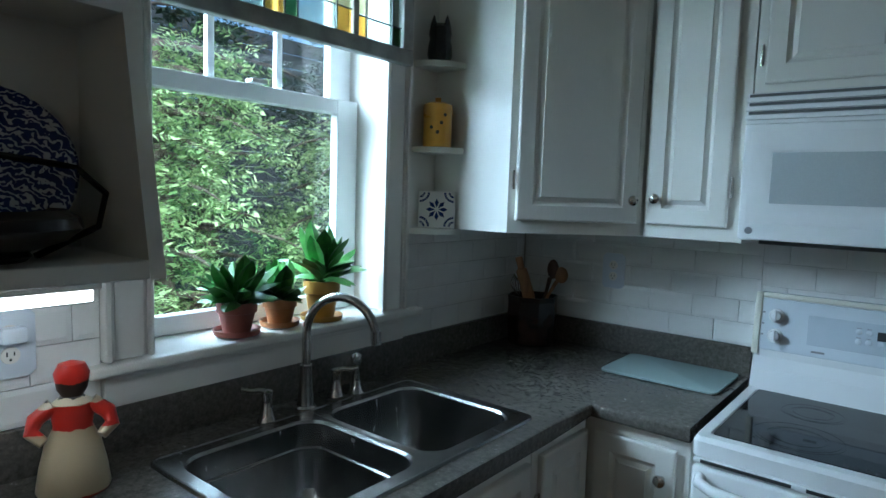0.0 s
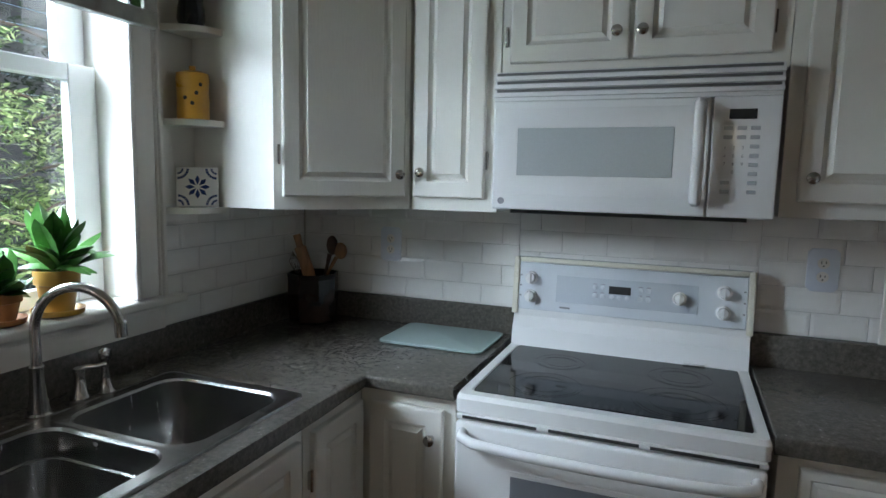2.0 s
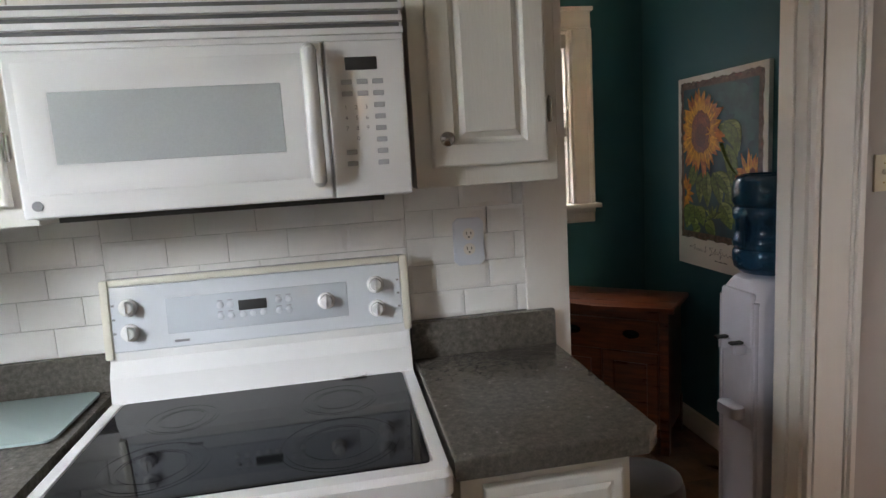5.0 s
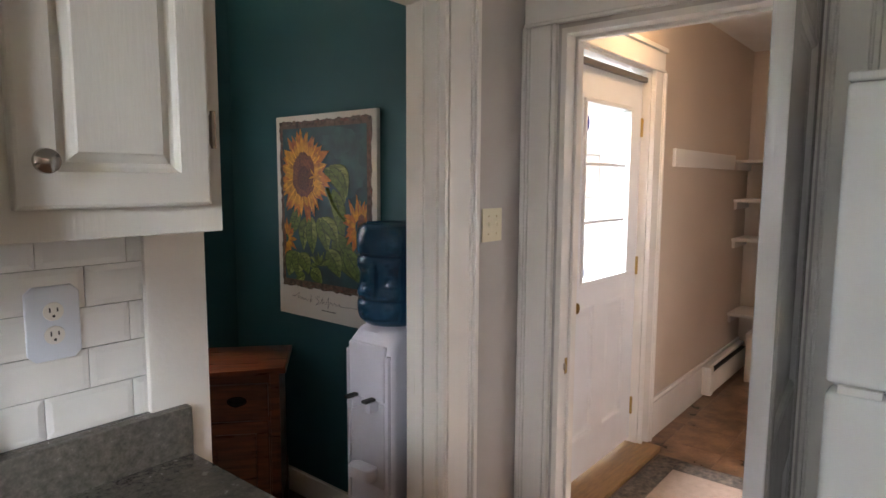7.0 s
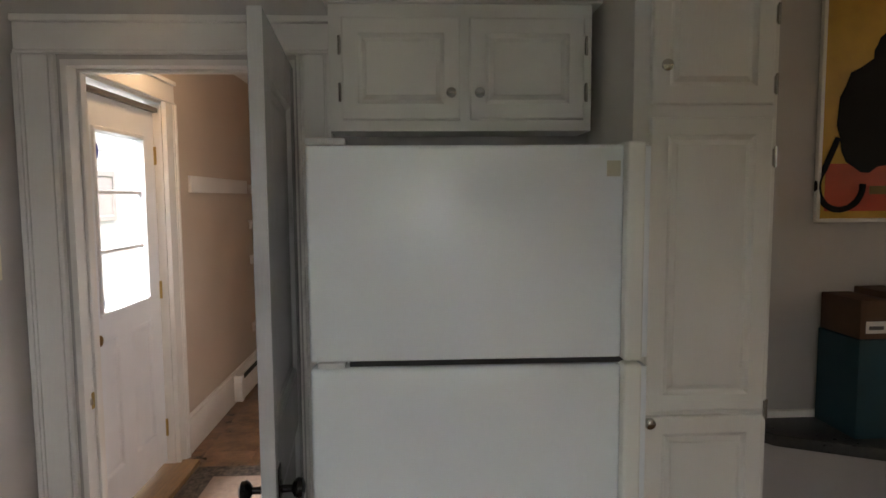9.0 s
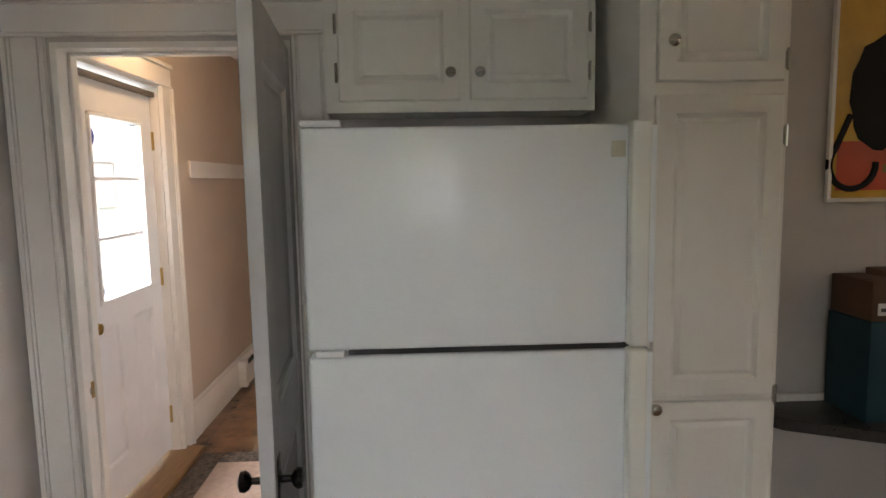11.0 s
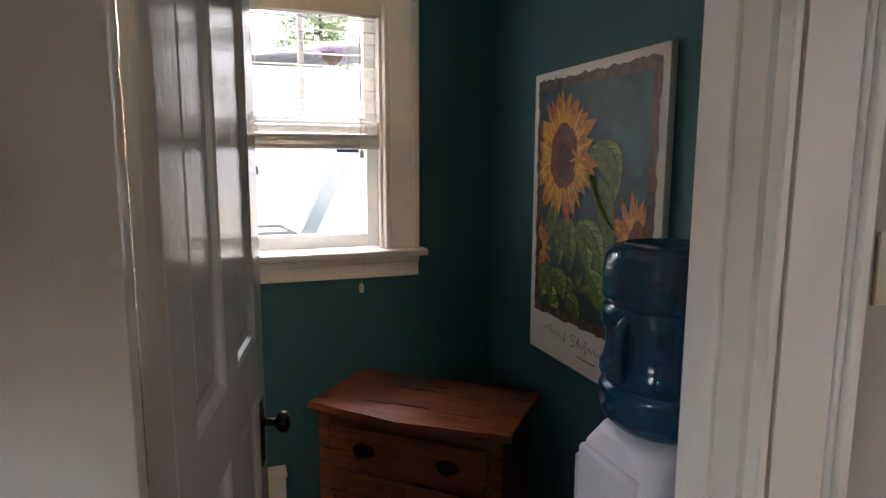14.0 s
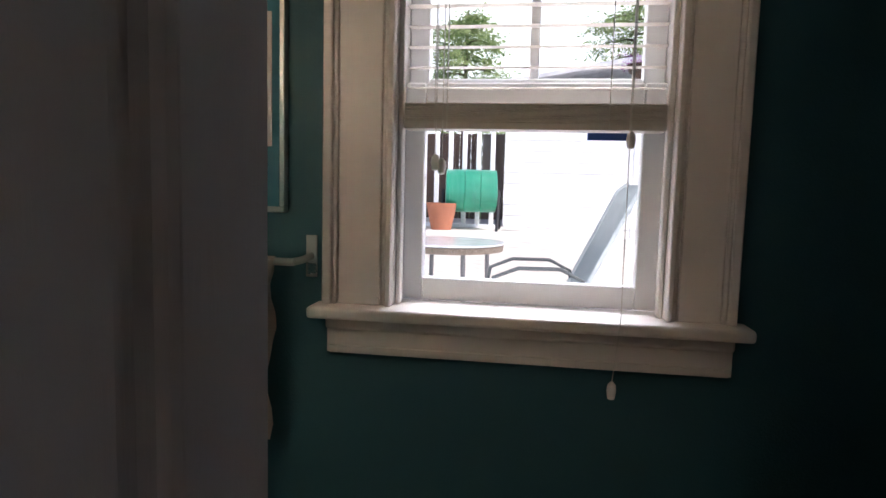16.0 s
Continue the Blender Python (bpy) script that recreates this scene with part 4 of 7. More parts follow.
box(bm, 0.19, 0.725, 0, 0.045, 1.845, 2.01)
for z0, z1, x0, x1 in ((0.965, 0.985, 0.19, 0.725), (1.825, 1.845, 0.19, 0.725), (0.985, 1.825, 0.19, 0.21), (0.985, 1.825, 0.705, 0.725)):
    box(bm, x0, x1, -0.012, 0.057, z0, z1, 0.004, 1)
part("upper_frame", bm, entry_white, ed)
bm = bmesh.new()
for k in (1, 2):
    z = 0.985 + k * 0.28
    box(bm, 0.21, 0.705, 0.012, 0.034, z - 0.009, z + 0.009, 0.002, 1)
part("glazing_bar", bm, entry_white, ed)
pn = part("pane", B(0.21, 0.705, 0.021, 0.025, 0.985, 1.825), clear, ed)
pn.visible_shadow = False
part("door_knob", lathe(bmesh.new(), [(0.03, 0), (0.03, 0.005), (0.011, 0.01), (0.011, 0.03), (0.022, 0.038), (0.027, 0.05), (0.024, 0.062), (0.001, 0.066)], seg=22, m=Matrix.Translation((0.06, 0, 0.89)) @ UP), brass, ed, "round brass door knob")
part("weather_strip", B(0.0, 0.86, -0.03, -0.001, 1.985, 2.012, 0.004), mat("dark_weather_strip", (0.12, 0.11, 0.10), 0.5), ed)
for z in (0.2, 1.0, 1.75):
    part("butt_hinge", B(0.853, 0.869, -0.012, 0.004, z - 0.05, z + 0.05, 0.003), brass, ed)

# ---- teal room ----
# washstand chest across the corner; its own frame: x along the front, front at y 0 looking to -y
chest = thing("washstand_chest", pose(1.087, 3.562, 0, 0, 0, -41), "reddish oak washstand chest standing across the corner", "chest")
CWD, CDP, CH = 0.688, 0.37, 0.735
N = 24
front = []
for i in range(N + 1):
    u = i / N
    front.append((u * CWD, -0.018 * math.sin(u * math.pi) * (0.35 + math.sin(3 * math.pi * u) ** 2 * 0.4) + 0.012 * math.cos(u * 2 * math.pi) - 0.012))
outline = front + [(CWD, CDP), (0, CDP)]
part("top", prism(bmesh.new(), outline, CH - 0.024, CH, bev=0.009), wood_red, chest)
part("body", B(0.035, CWD - 0.035, 0.03, CDP - 0.01, 0.10, CH - 0.024, 0.003), wood_red, chest)
for x in (0.028, CWD - 0.068):
    part("leg", B(x, x + 0.04, 0.02, 0.06, 0, CH - 0.025, 0.004), wood_red, chest)
for x in (0.028, CWD - 0.068):
    part("leg", B(x, x + 0.04, CDP - 0.05, CDP - 0.01, 0, 0.2, 0.004), wood_red, chest)
dr = part("drawer", B(0.075, CWD - 0.075, 0.012, 0.05, 0.52, 0.665, 0.006), wood_red, chest)
for x in (0.20, CWD - 0.20):
    pl = part("pull_plate", lathe(bmesh.new(), [(0.04, 0), (0.036, 0.004), (0.001, 0.005)], seg=20, m=Matrix.Translation((x, 0.012, 0.595)) @ UP @ Matrix.Diagonal((1, 0.55, 1, 1))), black_metal, dr, "dark oval drawer pull")
    part("bail", tube(bmesh.new(), [(x - 0.028, 0.004, 0.60), (x - 0.022, -0.008, 0.588), (x, -0.012, 0.582), (x + 0.022, -0.008, 0.588), (x + 0.028, 0.004, 0.60)], 0.0035, 8), black_metal, pl)
for x0, x1 in ((0.075, CWD / 2 - 0.004), (CWD / 2 + 0.004, CWD - 0.075)):
    part("cabinet_door", rings(bmesh.new(), x0, x1, 0.13, 0.505, [(0.0, 0.018), (0.004, 0.014), (0.05, 0.014), (0.056, 0.022), (0.075, 0.018)], back=0.032), wood_red, chest)
part("apron", B(0.07, CWD - 0.07, 0.022, 0.035, 0.085, 0.125, 0.004), wood_red, chest)

bh = thing("teal_room_heater", Matrix.Identity(4), "long white baseboard heater along the teal wall", "heater")
part("cover", B(-0.28, 1.03, TY1 - 0.062, TY1 - 0.002, 0.12, 0.355, 0.006), trim, bh)
part("top_lip", B(-0.285, 1.035, TY1 - 0.072, TY1 - 0.002, 0.357, 0.375, 0.004), trim, bh)
part("intake", B(-0.27, 1.02, TY1 - 0.05, TY1 - 0.002, 0.0, 0.12), dark, bh)

# water cooler
cooler_white = mat("white_cooler_plastic", (0.55, 0.55, 0.62), 0.35, var=0.03)
bottle_blue = bpy.data.materials.new("blue_bottle_plastic")
bottle_blue.use_nodes = True
bp = bottle_blue.node_tree.nodes["Principled BSDF"]
bp.inputs["Base Color"].default_value = (0.012, 0.085, 0.17, 1)
bp.inputs["Transmission Weight"].default_value = 0.45
bp.inputs["Roughness"].default_value = 0.08
wc = thing("water_cooler", pose(1.652, 2.535, 0, 0, 0, -90) @ Matrix.Diagonal((0.94, 0.94, 1.028, 1)), "white water cooler with a blue bottle on top", "water cooler")
bm = loft(bmesh.new(), [L(-0.117, 0.117, -0.135, 0.14, 0.03, 0.0), L(-0.117, 0.117, -0.135, 0.14, 0.03, 0.885), L(-0.114, 0.114, -0.13, 0.136, 0.045, 0.93), L(-0.106, 0.106, -0.118, 0.122, 0.08, 0.965), L(-0.09, 0.09, -0.09, 0.09, 0.085, 0.978), L(-0.06, 0.06, -0.06, 0.06, 0.055, 0.98)], first=True)
part("cabinet", bm, cooler_white, wc)
part("front_panel", B(-0.092, 0.092, -0.146, -0.12, 0.74, 0.93, 0.012, 3), cooler_white, wc)
# the recess's shade is put into a darker copy of the cooler's white
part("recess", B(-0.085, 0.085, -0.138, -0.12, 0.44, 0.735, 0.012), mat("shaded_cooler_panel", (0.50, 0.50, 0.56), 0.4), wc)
for x in (-0.1, 0.1):
    part("side_rib", B(x - 0.008, x + 0.008, -0.142, -0.12, 0.05, 0.90, 0.005), cooler_white, wc)
for x in (-0.045, 0.045):
    tp = part("tap", B(x - 0.012, x + 0.012, -0.18, -0.13, 0.71, 0.745, 0.004), cooler_white, wc)
    part("tap_lever", B(x - 0.012, x + 0.012, -0.20, -0.15, 0.747, 0.757, 0.003), dark, tp)
part("drip_tray", prism(bmesh.new(), rrect(-0.06, 0.06, -0.195, -0.13, 0.03), 0.475, 0.515, bev=0.006), cooler_white, wc)
part("pilot_light", lathe(bmesh.new(), [(0.004, 0), (0.003, 0.002), (0.001, 0.003)], seg=10, m=Matrix.Translation((0.09, -0.135, 0.82)) @ UP), glow("blue_pilot", (0.1, 0.1, 1.0), 12), wc, "small glowing blue light")
prof = [(0.03, 0.972), (0.06, 0.976), (0.105, 0.985), (0.128, 1.005), (0.135, 1.03), (0.135, 1.055), (0.131, 1.066), (0.126, 1.07), (0.131, 1.075), (0.135, 1.085), (0.135, 1.10), (0.129, 1.112), (0.125, 1.13), (0.125, 1.155), (0.129, 1.17), (0.135, 1.18), (0.135, 1.205), (0.131, 1.214), (0.126, 1.218), (0.131, 1.222), (0.136, 1.232), (0.136, 1.285), (0.131, 1.306), (0.118, 1.320), (0.10, 1.325), (0.09, 1.318), (0.002, 1.316)]
bt = part("bottle", lathe(bmesh.new(), prof, seg=36), bottle_blue, wc, "translucent blue water bottle")
part("grip", tube(bmesh.new(), [(0.03, -0.12, 1.20), (0.03, -0.139, 1.185), (0.03, -0.142, 1.15), (0.03, -0.139, 1.105), (0.03, -0.12, 1.09)], 0.012, 10), bottle_blue, bt)


# the sunflower poster on the side wall: own frame x to the right, z up, facing -y, origin at its lower left corner
def flat(bm, pts, y):
    bm.faces.new([bm.verts.new((x, y, z)) for x, z in pts])


def blobby(cx, cz, rx, rz, n=18, rough=0.12, tilt=0.0, seed=0):
    rnd = random.Random(seed)
    out = []
    for i in range(n):
        a = 2 * math.pi * i / n
        r = 1 + rnd.uniform(-rough, rough)
        x, z = rx * r * math.cos(a), rz * r * math.sin(a)
        out.append((cx + x * math.cos(tilt) - z * math.sin(tilt), cz + x * math.sin(tilt) + z * math.cos(tilt)))
    return out


poster_white = mat("cream_poster_card", (0.74, 0.71, 0.66), 0.55, var=0.03)
sun_yellow = mat("sunflower_yellow_print", (0.58, 0.19, 0.006), 0.45, var=0.4, scale=30, col2=(0.82, 0.38, 0.015))
sun_brown = mat("sunflower_brown_print", (0.16, 0.045, 0.016), 0.5, var=0.4, scale=90, col2=(0.26, 0.085, 0.026))
leaf_print = mat("leaf_green_print", (0.17, 0.25, 0.035), 0.5, var=0.5, scale=16, col2=(0.36, 0.44, 0.12), stretch=(1, 1, 3))
leaf_print2 = mat("dark_leaf_green_print", (0.018, 0.05, 0.012), 0.5, var=0.5, scale=18, col2=(0.07, 0.12, 0.03), stretch=(1, 1, 3))
ground_print = mat("dark_blue_green_print", (0.012, 0.05, 0.075), 0.5, var=0.5, scale=7, col2=(0.03, 0.10, 0.10), detail=8)
edge_print = mat("brown_painted_edge_print", (0.06, 0.025, 0.018), 0.5, var=0.6, scale=40, col2=(0.16, 0.10, 0.07))
ink = mat("grey_ink", (0.08, 0.07, 0.07), 0.6)
PW, PH = 0.67, 0.93
po = thing("sunflower_poster", pose(TX1 - 0.022, 3.465, 0.885, 0, 0, -90) @ Matrix.Diagonal((0.98, 1, 0.973, 1)), "mounted poster of a yellow sunflower with green leaves", "poster")
part("board", B(0, PW, 0, 0.02, 0, PH, 0.002), poster_white, po)
X0, X1, Z0, Z1 = 0.028, 0.642, 0.140, 0.905       # the painted field with its brushed edge


def clip_xz(pts, x0=0.052, x1=0.614, z0=0.172, z1=0.872):
    return [(max(x0, min(x1, x)), max(z0, min(z1, z))) for x, z in pts]


rnd = random.Random(4)
jit = lambda: rnd.uniform(-0.005, 0.005)
bm = bmesh.new()
flat(bm, [(X0 + (X1 - X0) * k / 40, Z0 + jit()) for k in range(40)] + [(X1 + jit(), Z0 + (Z1 - Z0) * k / 40) for k in range(40)]
     + [(X1 - (X1 - X0) * k / 40, Z1 + jit()) for k in range(40)] + [(X0 + jit(), Z1 - (Z1 - Z0) * k / 40) for k in range(40)], -0.0008)
part("painted_edge", bm, edge_print, po)
edge_pale = mat("pale_brush_mark_print", (0.16, 0.13, 0.09), 0.5, var=0.4, scale=40)
edge_red = mat("red_brush_mark_print", (0.16, 0.03, 0.02), 0.5, var=0.4, scale=40)
for mat_, n_ in ((edge_pale, 70), (edge_red, 80)):
    bm = bmesh.new()
    for k in range(n_):
        side = rnd.randrange(4)
        u, d, ln_ = rnd.random(), rnd.uniform(0.002, 0.016), rnd.uniform(0.012, 0.035)
        x = (X0 + d, X1 - d, X0 + 0.02 + u * 0.57, X0 + 0.02 + u * 0.57)[side]
        z = (Z0 + 0.02 + u * 0.72, Z0 + 0.02 + u * 0.72, Z0 + d, Z1 - d)[side]
        a_ = (math.pi / 2 if side < 2 else 0) + rnd.uniform(-0.5, 0.5)
        c, s_ = math.cos(a_) * ln_ / 2, math.sin(a_) * ln_ / 2
        flat(bm, [(x - c, z - s_), (x + s_ * 0.14, z - c * 0.14), (x + c, z + s_), (x - s_ * 0.14, z + c * 0.14)], -0.0010 - 0.000002 * k)
    tagged(part("painted_brush_mark", bm, mat_, po), kind="stuff")
bm = bmesh.new()
flat(bm, [(0.052, 0.172), (0.614, 0.172), (0.614, 0.872), (0.052, 0.872)], -0.0014)
part("painted_ground", bm, ground_print, po)
cloud_print = mat("soft_blue_green_print", (0.022, 0.075, 0.09), 0.5, var=0.4, scale=12, col2=(0.035, 0.115, 0.12))
for x, z, rx, rz, sd in ((0.46, 0.80, 0.13, 0.06, 1), (0.52, 0.66, 0.08, 0.10, 2), (0.09, 0.83, 0.03, 0.03, 3)):
    bm = bmesh.new()
    flat(bm, clip_xz(blobby(x, z, rx, rz, 24, 0.25, 0, sd)), -0.0015 - 0.00001 * sd)
    part("painted_cloud", bm, cloud_print, po)


def petals(cx, cz, r0, r1, n, y, seed, squash=1.0, width=1.0, spread=(0.74, 1.08)):
    """Pointed, slightly bent petals round a seed head."""
    rnd = random.Random(seed)
    bm = bmesh.new()
    for k in range(n):
        a = 2 * math.pi * (k + rnd.uniform(-0.35, 0.35)) / n
        ra = r1 * rnd.uniform(*spread)
        wd = 0.052 * width * r1 / 0.16 * rnd.uniform(0.6, 1.0)
        c, s_ = math.cos(a), math.sin(a)
        bend = rnd.uniform(-1.1, 1.1)
        pts = []
        for u, v in ((0.0, -0.5), (0.3, -0.95), (0.62, -0.75), (0.85, -0.32), (1.0, 0.0), (0.85, 0.32), (0.62, 0.75), (0.3, 0.95), (0.0, 0.5)):
            q = r0 + u * (ra - r0)
            v = (v + bend * u * u) * wd / 2
            pts.append((cx + (q * c - v * s_) * squash, cz + q * s_ + v * c))
        flat(bm, clip_xz(pts), y - 0.00001 * k)
    return bm


def pointed(x0, z0, x1, z1, w, bend=0.0, n=11):
    """A pointed leaf from its stalk to its tip."""
    dx_, dz_ = x1 - x0, z1 - z0
    ln = math.hypot(dx_, dz_)
    px, pz = -dz_ / ln, dx_ / ln
    one, two = [], []
    for i in range(n + 1):
        u = i / n
        ww = w * math.sin(math.pi * u ** 0.72) * 0.46
        cx_, cz_ = x0 + dx_ * u + px * bend * math.sin(math.pi * u), z0 + dz_ * u + pz * bend * math.sin(math.pi * u)
        one.append((cx_ + px * ww, cz_ + pz * ww))
        if 0 < i < n:
            two.append((cx_ - px * ww, cz_ - pz * ww))
    return clip_xz(one + two[::-1])


leaf_mid = mat("mid_leaf_green_print", (0.075, 0.135, 0.02), 0.5, var=0.4, scale=26, col2=(0.16, 0.24, 0.045), stretch=(1, 1, 2.5))
sun_orange = mat("sunflower_orange_print", (0.50, 0.12, 0.006), 0.45, var=0.35, scale=34, col2=(0.66, 0.22, 0.01))
sun_pale = mat("sunflower_pale_streak_print", (0.78, 0.38, 0.02), 0.45, var=0.2, scale=40)
depth = 0


def painted_leaf(x0, z0, x1, z1, w, bend=0.0, light=True):
    """A leaf in three tones: dark rim, mid green, a lit half, and veins."""
    global depth
    depth += 1
    y = -0.0018 - 0.00009 * depth
    dx_, dz_ = x1 - x0, z1 - z0
    ln = math.hypot(dx_, dz_)
    px, pz = -dz_ / ln, dx_ / ln
    for nm, m_, ww, off, k in (("painted_leaf", leaf_print2, w * 1.12, 0.0, 0), ("painted_leaf", leaf_mid, w * 0.98, 0.0, 1), ("painted_leaf_light", leaf_print if light else leaf_mid, w * 0.42, w * 0.20, 2)):
        bm = bmesh.new()
        flat(bm, pointed(x0 + px * off * 0.3, z0 + pz * off * 0.3, x1 + px * off * 0.2, z1 + pz * off * 0.2, ww, bend + off), y - 0.00002 * k)
        part(nm, bm, m_, po)
    bm = bmesh.new()
    flat(bm, pointed(x0, z0, x0 + dx_ * 0.93, z0 + dz_ * 0.93, 0.006, bend), y - 0.00006)
    for k in range(1, 6):
        u = k / 6.5
        bx, bz = x0 + dx_ * u + px * bend * math.sin(math.pi * u), z0 + dz_ * u + pz * bend * math.sin(math.pi * u)
        for sg in (-1, 1):
            q = w * 0.36 * math.sin(math.pi * u ** 0.72)
            flat(bm, pointed(bx, bz, bx + sg * px * q + dx_ * 0.10, bz + sg * pz * q + dz_ * 0.10, 0.0035), y - 0.00007)
    tagged(part("painted_vein", bm, leaf_print2, po), kind="stuff")


# stalks and leaves behind the flowers, then the folded leaves and buds in front
part("painted_stem", tube(bmesh.new(), [(0.36, -0.0016, 0.60), (0.40, -0.0016, 0.53), (0.445, -0.0016, 0.48), (0.475, -0.0016, 0.46)], 0.009, 5, [0.012, 0.010, 0.008, 0.004]), leaf_mid, po)
for lf in ((0.40, 0.60, 0.46, 0.37, 0.09, 0.012), (0.16, 0.52, 0.065, 0.37, 0.075, 0.014), (0.40, 0.40, 0.56, 0.20, 0.14, 0.0), (0.47, 0.34, 0.60, 0.19, 0.10, 0.0)):
    painted_leaf(*lf, light=False)
part("painted_petal", petals(0.565, 0.44, 0.03, 0.135, 22, -0.0028, 2, 0.75), sun_orange, po)
part("painted_petal", petals(0.565, 0.44, 0.03, 0.115, 16, -0.0031, 12, 0.75, 0.7), sun_yellow, po)
part("painted_petal", petals(0.062, 0.365, 0.02, 0.098, 18, -0.0028, 3, 0.9), sun_orange, po)
part("painted_petal", petals(0.062, 0.365, 0.02, 0.085, 14, -0.0031, 13, 0.9, 0.7), sun_yellow, po)
depth = 16
for lf in ((0.345, 0.685, 0.475, 0.535, 0.115, 0.055), (0.38, 0.70, 0.49, 0.56, 0.075, 0.045),
           (0.235, 0.475, 0.19, 0.315, 0.085, -0.018), (0.25, 0.475, 0.255, 0.30, 0.085, 0.0), (0.30, 0.47, 0.36, 0.315, 0.095, 0.012), (0.32, 0.47, 0.43, 0.345, 0.085, 0.022),
           (0.14, 0.305, 0.075, 0.185, 0.105, -0.012), (0.15, 0.305, 0.145, 0.18, 0.095, 0.0), (0.165, 0.30, 0.225, 0.205, 0.09, 0.012), (0.36, 0.33, 0.44, 0.21, 0.11, 0.01), (0.24, 0.225, 0.32, 0.172, 0.075, 0.01), (0.20, 0.20, 0.13, 0.172, 0.05, 0.0)):
    painted_leaf(*lf)
rnd = random.Random(21)
for k in range(30):
    bm = bmesh.new()
    a_ = rnd.uniform(-0.4, 3.4)
    r_ = rnd.uniform(0.035, 0.07)
    flat(bm, pointed(0.30, 0.255, 0.30 + r_ * math.cos(a_) * 1.15, 0.262 + r_ * math.sin(a_), 0.012, rnd.uniform(-0.012, 0.012)), -0.0048 - 0.00001 * k)
    part("painted_sepal", bm, (leaf_print, leaf_mid, leaf_print2)[k % 3], po)
part("painted_petal", petals(0.205, 0.66, 0.06, 0.212, 38, -0.0052, 1, 0.88, 1.0), sun_orange, po)
part("painted_petal", petals(0.205, 0.66, 0.06, 0.202, 32, -0.0057, 31, 0.88, 0.8, (0.62, 1.05)), sun_yellow, po)
part("painted_petal_streak", petals(0.205, 0.66, 0.085, 0.195, 26, -0.0061, 32, 0.88, 0.18, (0.7, 1.0)), sun_pale, po)
sun_dark = mat("sunflower_dark_heart_print", (0.095, 0.026, 0.012), 0.5, var=0.4, scale=110, col2=(0.16, 0.05, 0.02))
for cx, cz, rx, rz, sd in ((0.205, 0.66, 0.080, 0.102, 5), (0.585, 0.43, 0.028, 0.066, 6), (0.056, 0.36, 0.012, 0.05, 7)):
    for f_, m_, d_ in ((1.0, sun_brown, 0.0), (0.55, sun_dark, 0.0001)):
        bm = bmesh.new()
        flat(bm, clip_xz(blobby(cx, cz - 0.15 * rz * (f_ < 1), rx * f_, rz * f_, 34, 0.06, 0, sd)), -0.0066 - d_)
        part("painted_seed_head", bm, m_, po)
part("painted_petal", petals(0.285, 0.655, 0.0, 0.075, 7, -0.0070, 44, 0.6, 0.5), sun_yellow, po)


def script_line(pts, r=0.0009):
    """A pen stroke: a smooth line through a few points."""
    fine = []
    for i in range(len(pts) - 1):
        p0, p1, p2, p3 = pts[max(i - 1, 0)], pts[i], pts[i + 1], pts[min(i + 2, len(pts) - 1)]
        for k in range(5):
            t = k / 5
            fine.append(tuple(0.5 * (2 * p1[j] + (p2[j] - p0[j]) * t + (2 * p0[j] - 5 * p1[j] + 4 * p2[j] - p3[j]) * t * t + (3 * p1[j] - p0[j] - 3 * p2[j] + p3[j]) * t ** 3) for j in (0, 1)))
    part("signature_stroke", tube(bmesh.new(), [(x, -0.0006, z) for x, z in fine], r, 4), ink, po)


script_line([(0.115, 0.100), (0.10, 0.088), (0.125, 0.094), (0.15, 0.11), (0.142, 0.082), (0.155, 0.093), (0.165, 0.080), (0.175, 0.092), (0.185, 0.080), (0.197, 0.090), (0.207, 0.079), (0.222, 0.092)])
script_line([(0.238, 0.108), (0.23, 0.075), (0.245, 0.092)])
script_line([(0.30, 0.108), (0.27, 0.104), (0.29, 0.085), (0.268, 0.066), (0.30, 0.080), (0.318, 0.106), (0.312, 0.076), (0.328, 0.09), (0.338, 0.078), (0.36, 0.112), (0.352, 0.06), (0.372, 0.092), (0.385, 0.080), (0.40, 0.092), (0.412, 0.079), (0.428, 0.09), (0.44, 0.079), (0.49, 0.083), (0.56, 0.084)])
for k in range(3):
    part("signature_bar", B(0.31 + 0.034 * k, 0.338 + 0.034 * k, -0.0006, 0.001, 0.045, 0.049), ink, po)

# blind
blind_mat = mat("pale_blind_slat", (0.62, 0.58, 0.52), 0.45, var=0.05)
bl = thing("venetian_blind", pose(-0.0975, 0, 0.042), "off-white slatted window blind, half raised", "blind")
part("valance", B(0.975, 1.52, TY1 - 0.005, TY1 + 0.05, 1.985, 2.055, 0.004), blind_mat, bl)
for k in range(11):
    z = 1.985 - 0.0415 * (k + 0.3)
    bm = bmesh.new()
    prof = [(TY1 + 0.008, z - 0.003), (TY1 + 0.03, z + 0.002), (TY1 + 0.052, z + 0.001)]
    for (ya, za), (yb, zb) in zip(prof, prof[1:]):
        vs = [bm.verts.new(c) for c in ((0.985, ya, za), (1.51, ya, za), (1.51, yb, zb), (0.985, yb, zb))]
        bm.faces.new(vs)
    bmesh.ops.solidify(bm, geom=bm.faces[:], thickness=0.0022)
    part("slat", bm, blind_mat, bl)
bm = bmesh.new()
for k in range(9):
    z = 1.527 + 0.0044 * k
    box(bm, 0.985 + 0.001 * (k % 2), 1.51, TY1 + 0.006, TY1 + 0.054, z, z + 0.003)
box(bm, 0.985, 1.51, TY1 + 0.004, TY1 + 0.056, 1.512, 1.527, 0.003)
part("stacked_slats", bm, blind_mat, bl)
cord = mat("white_cord", (0.7, 0.68, 0.63), 0.7)
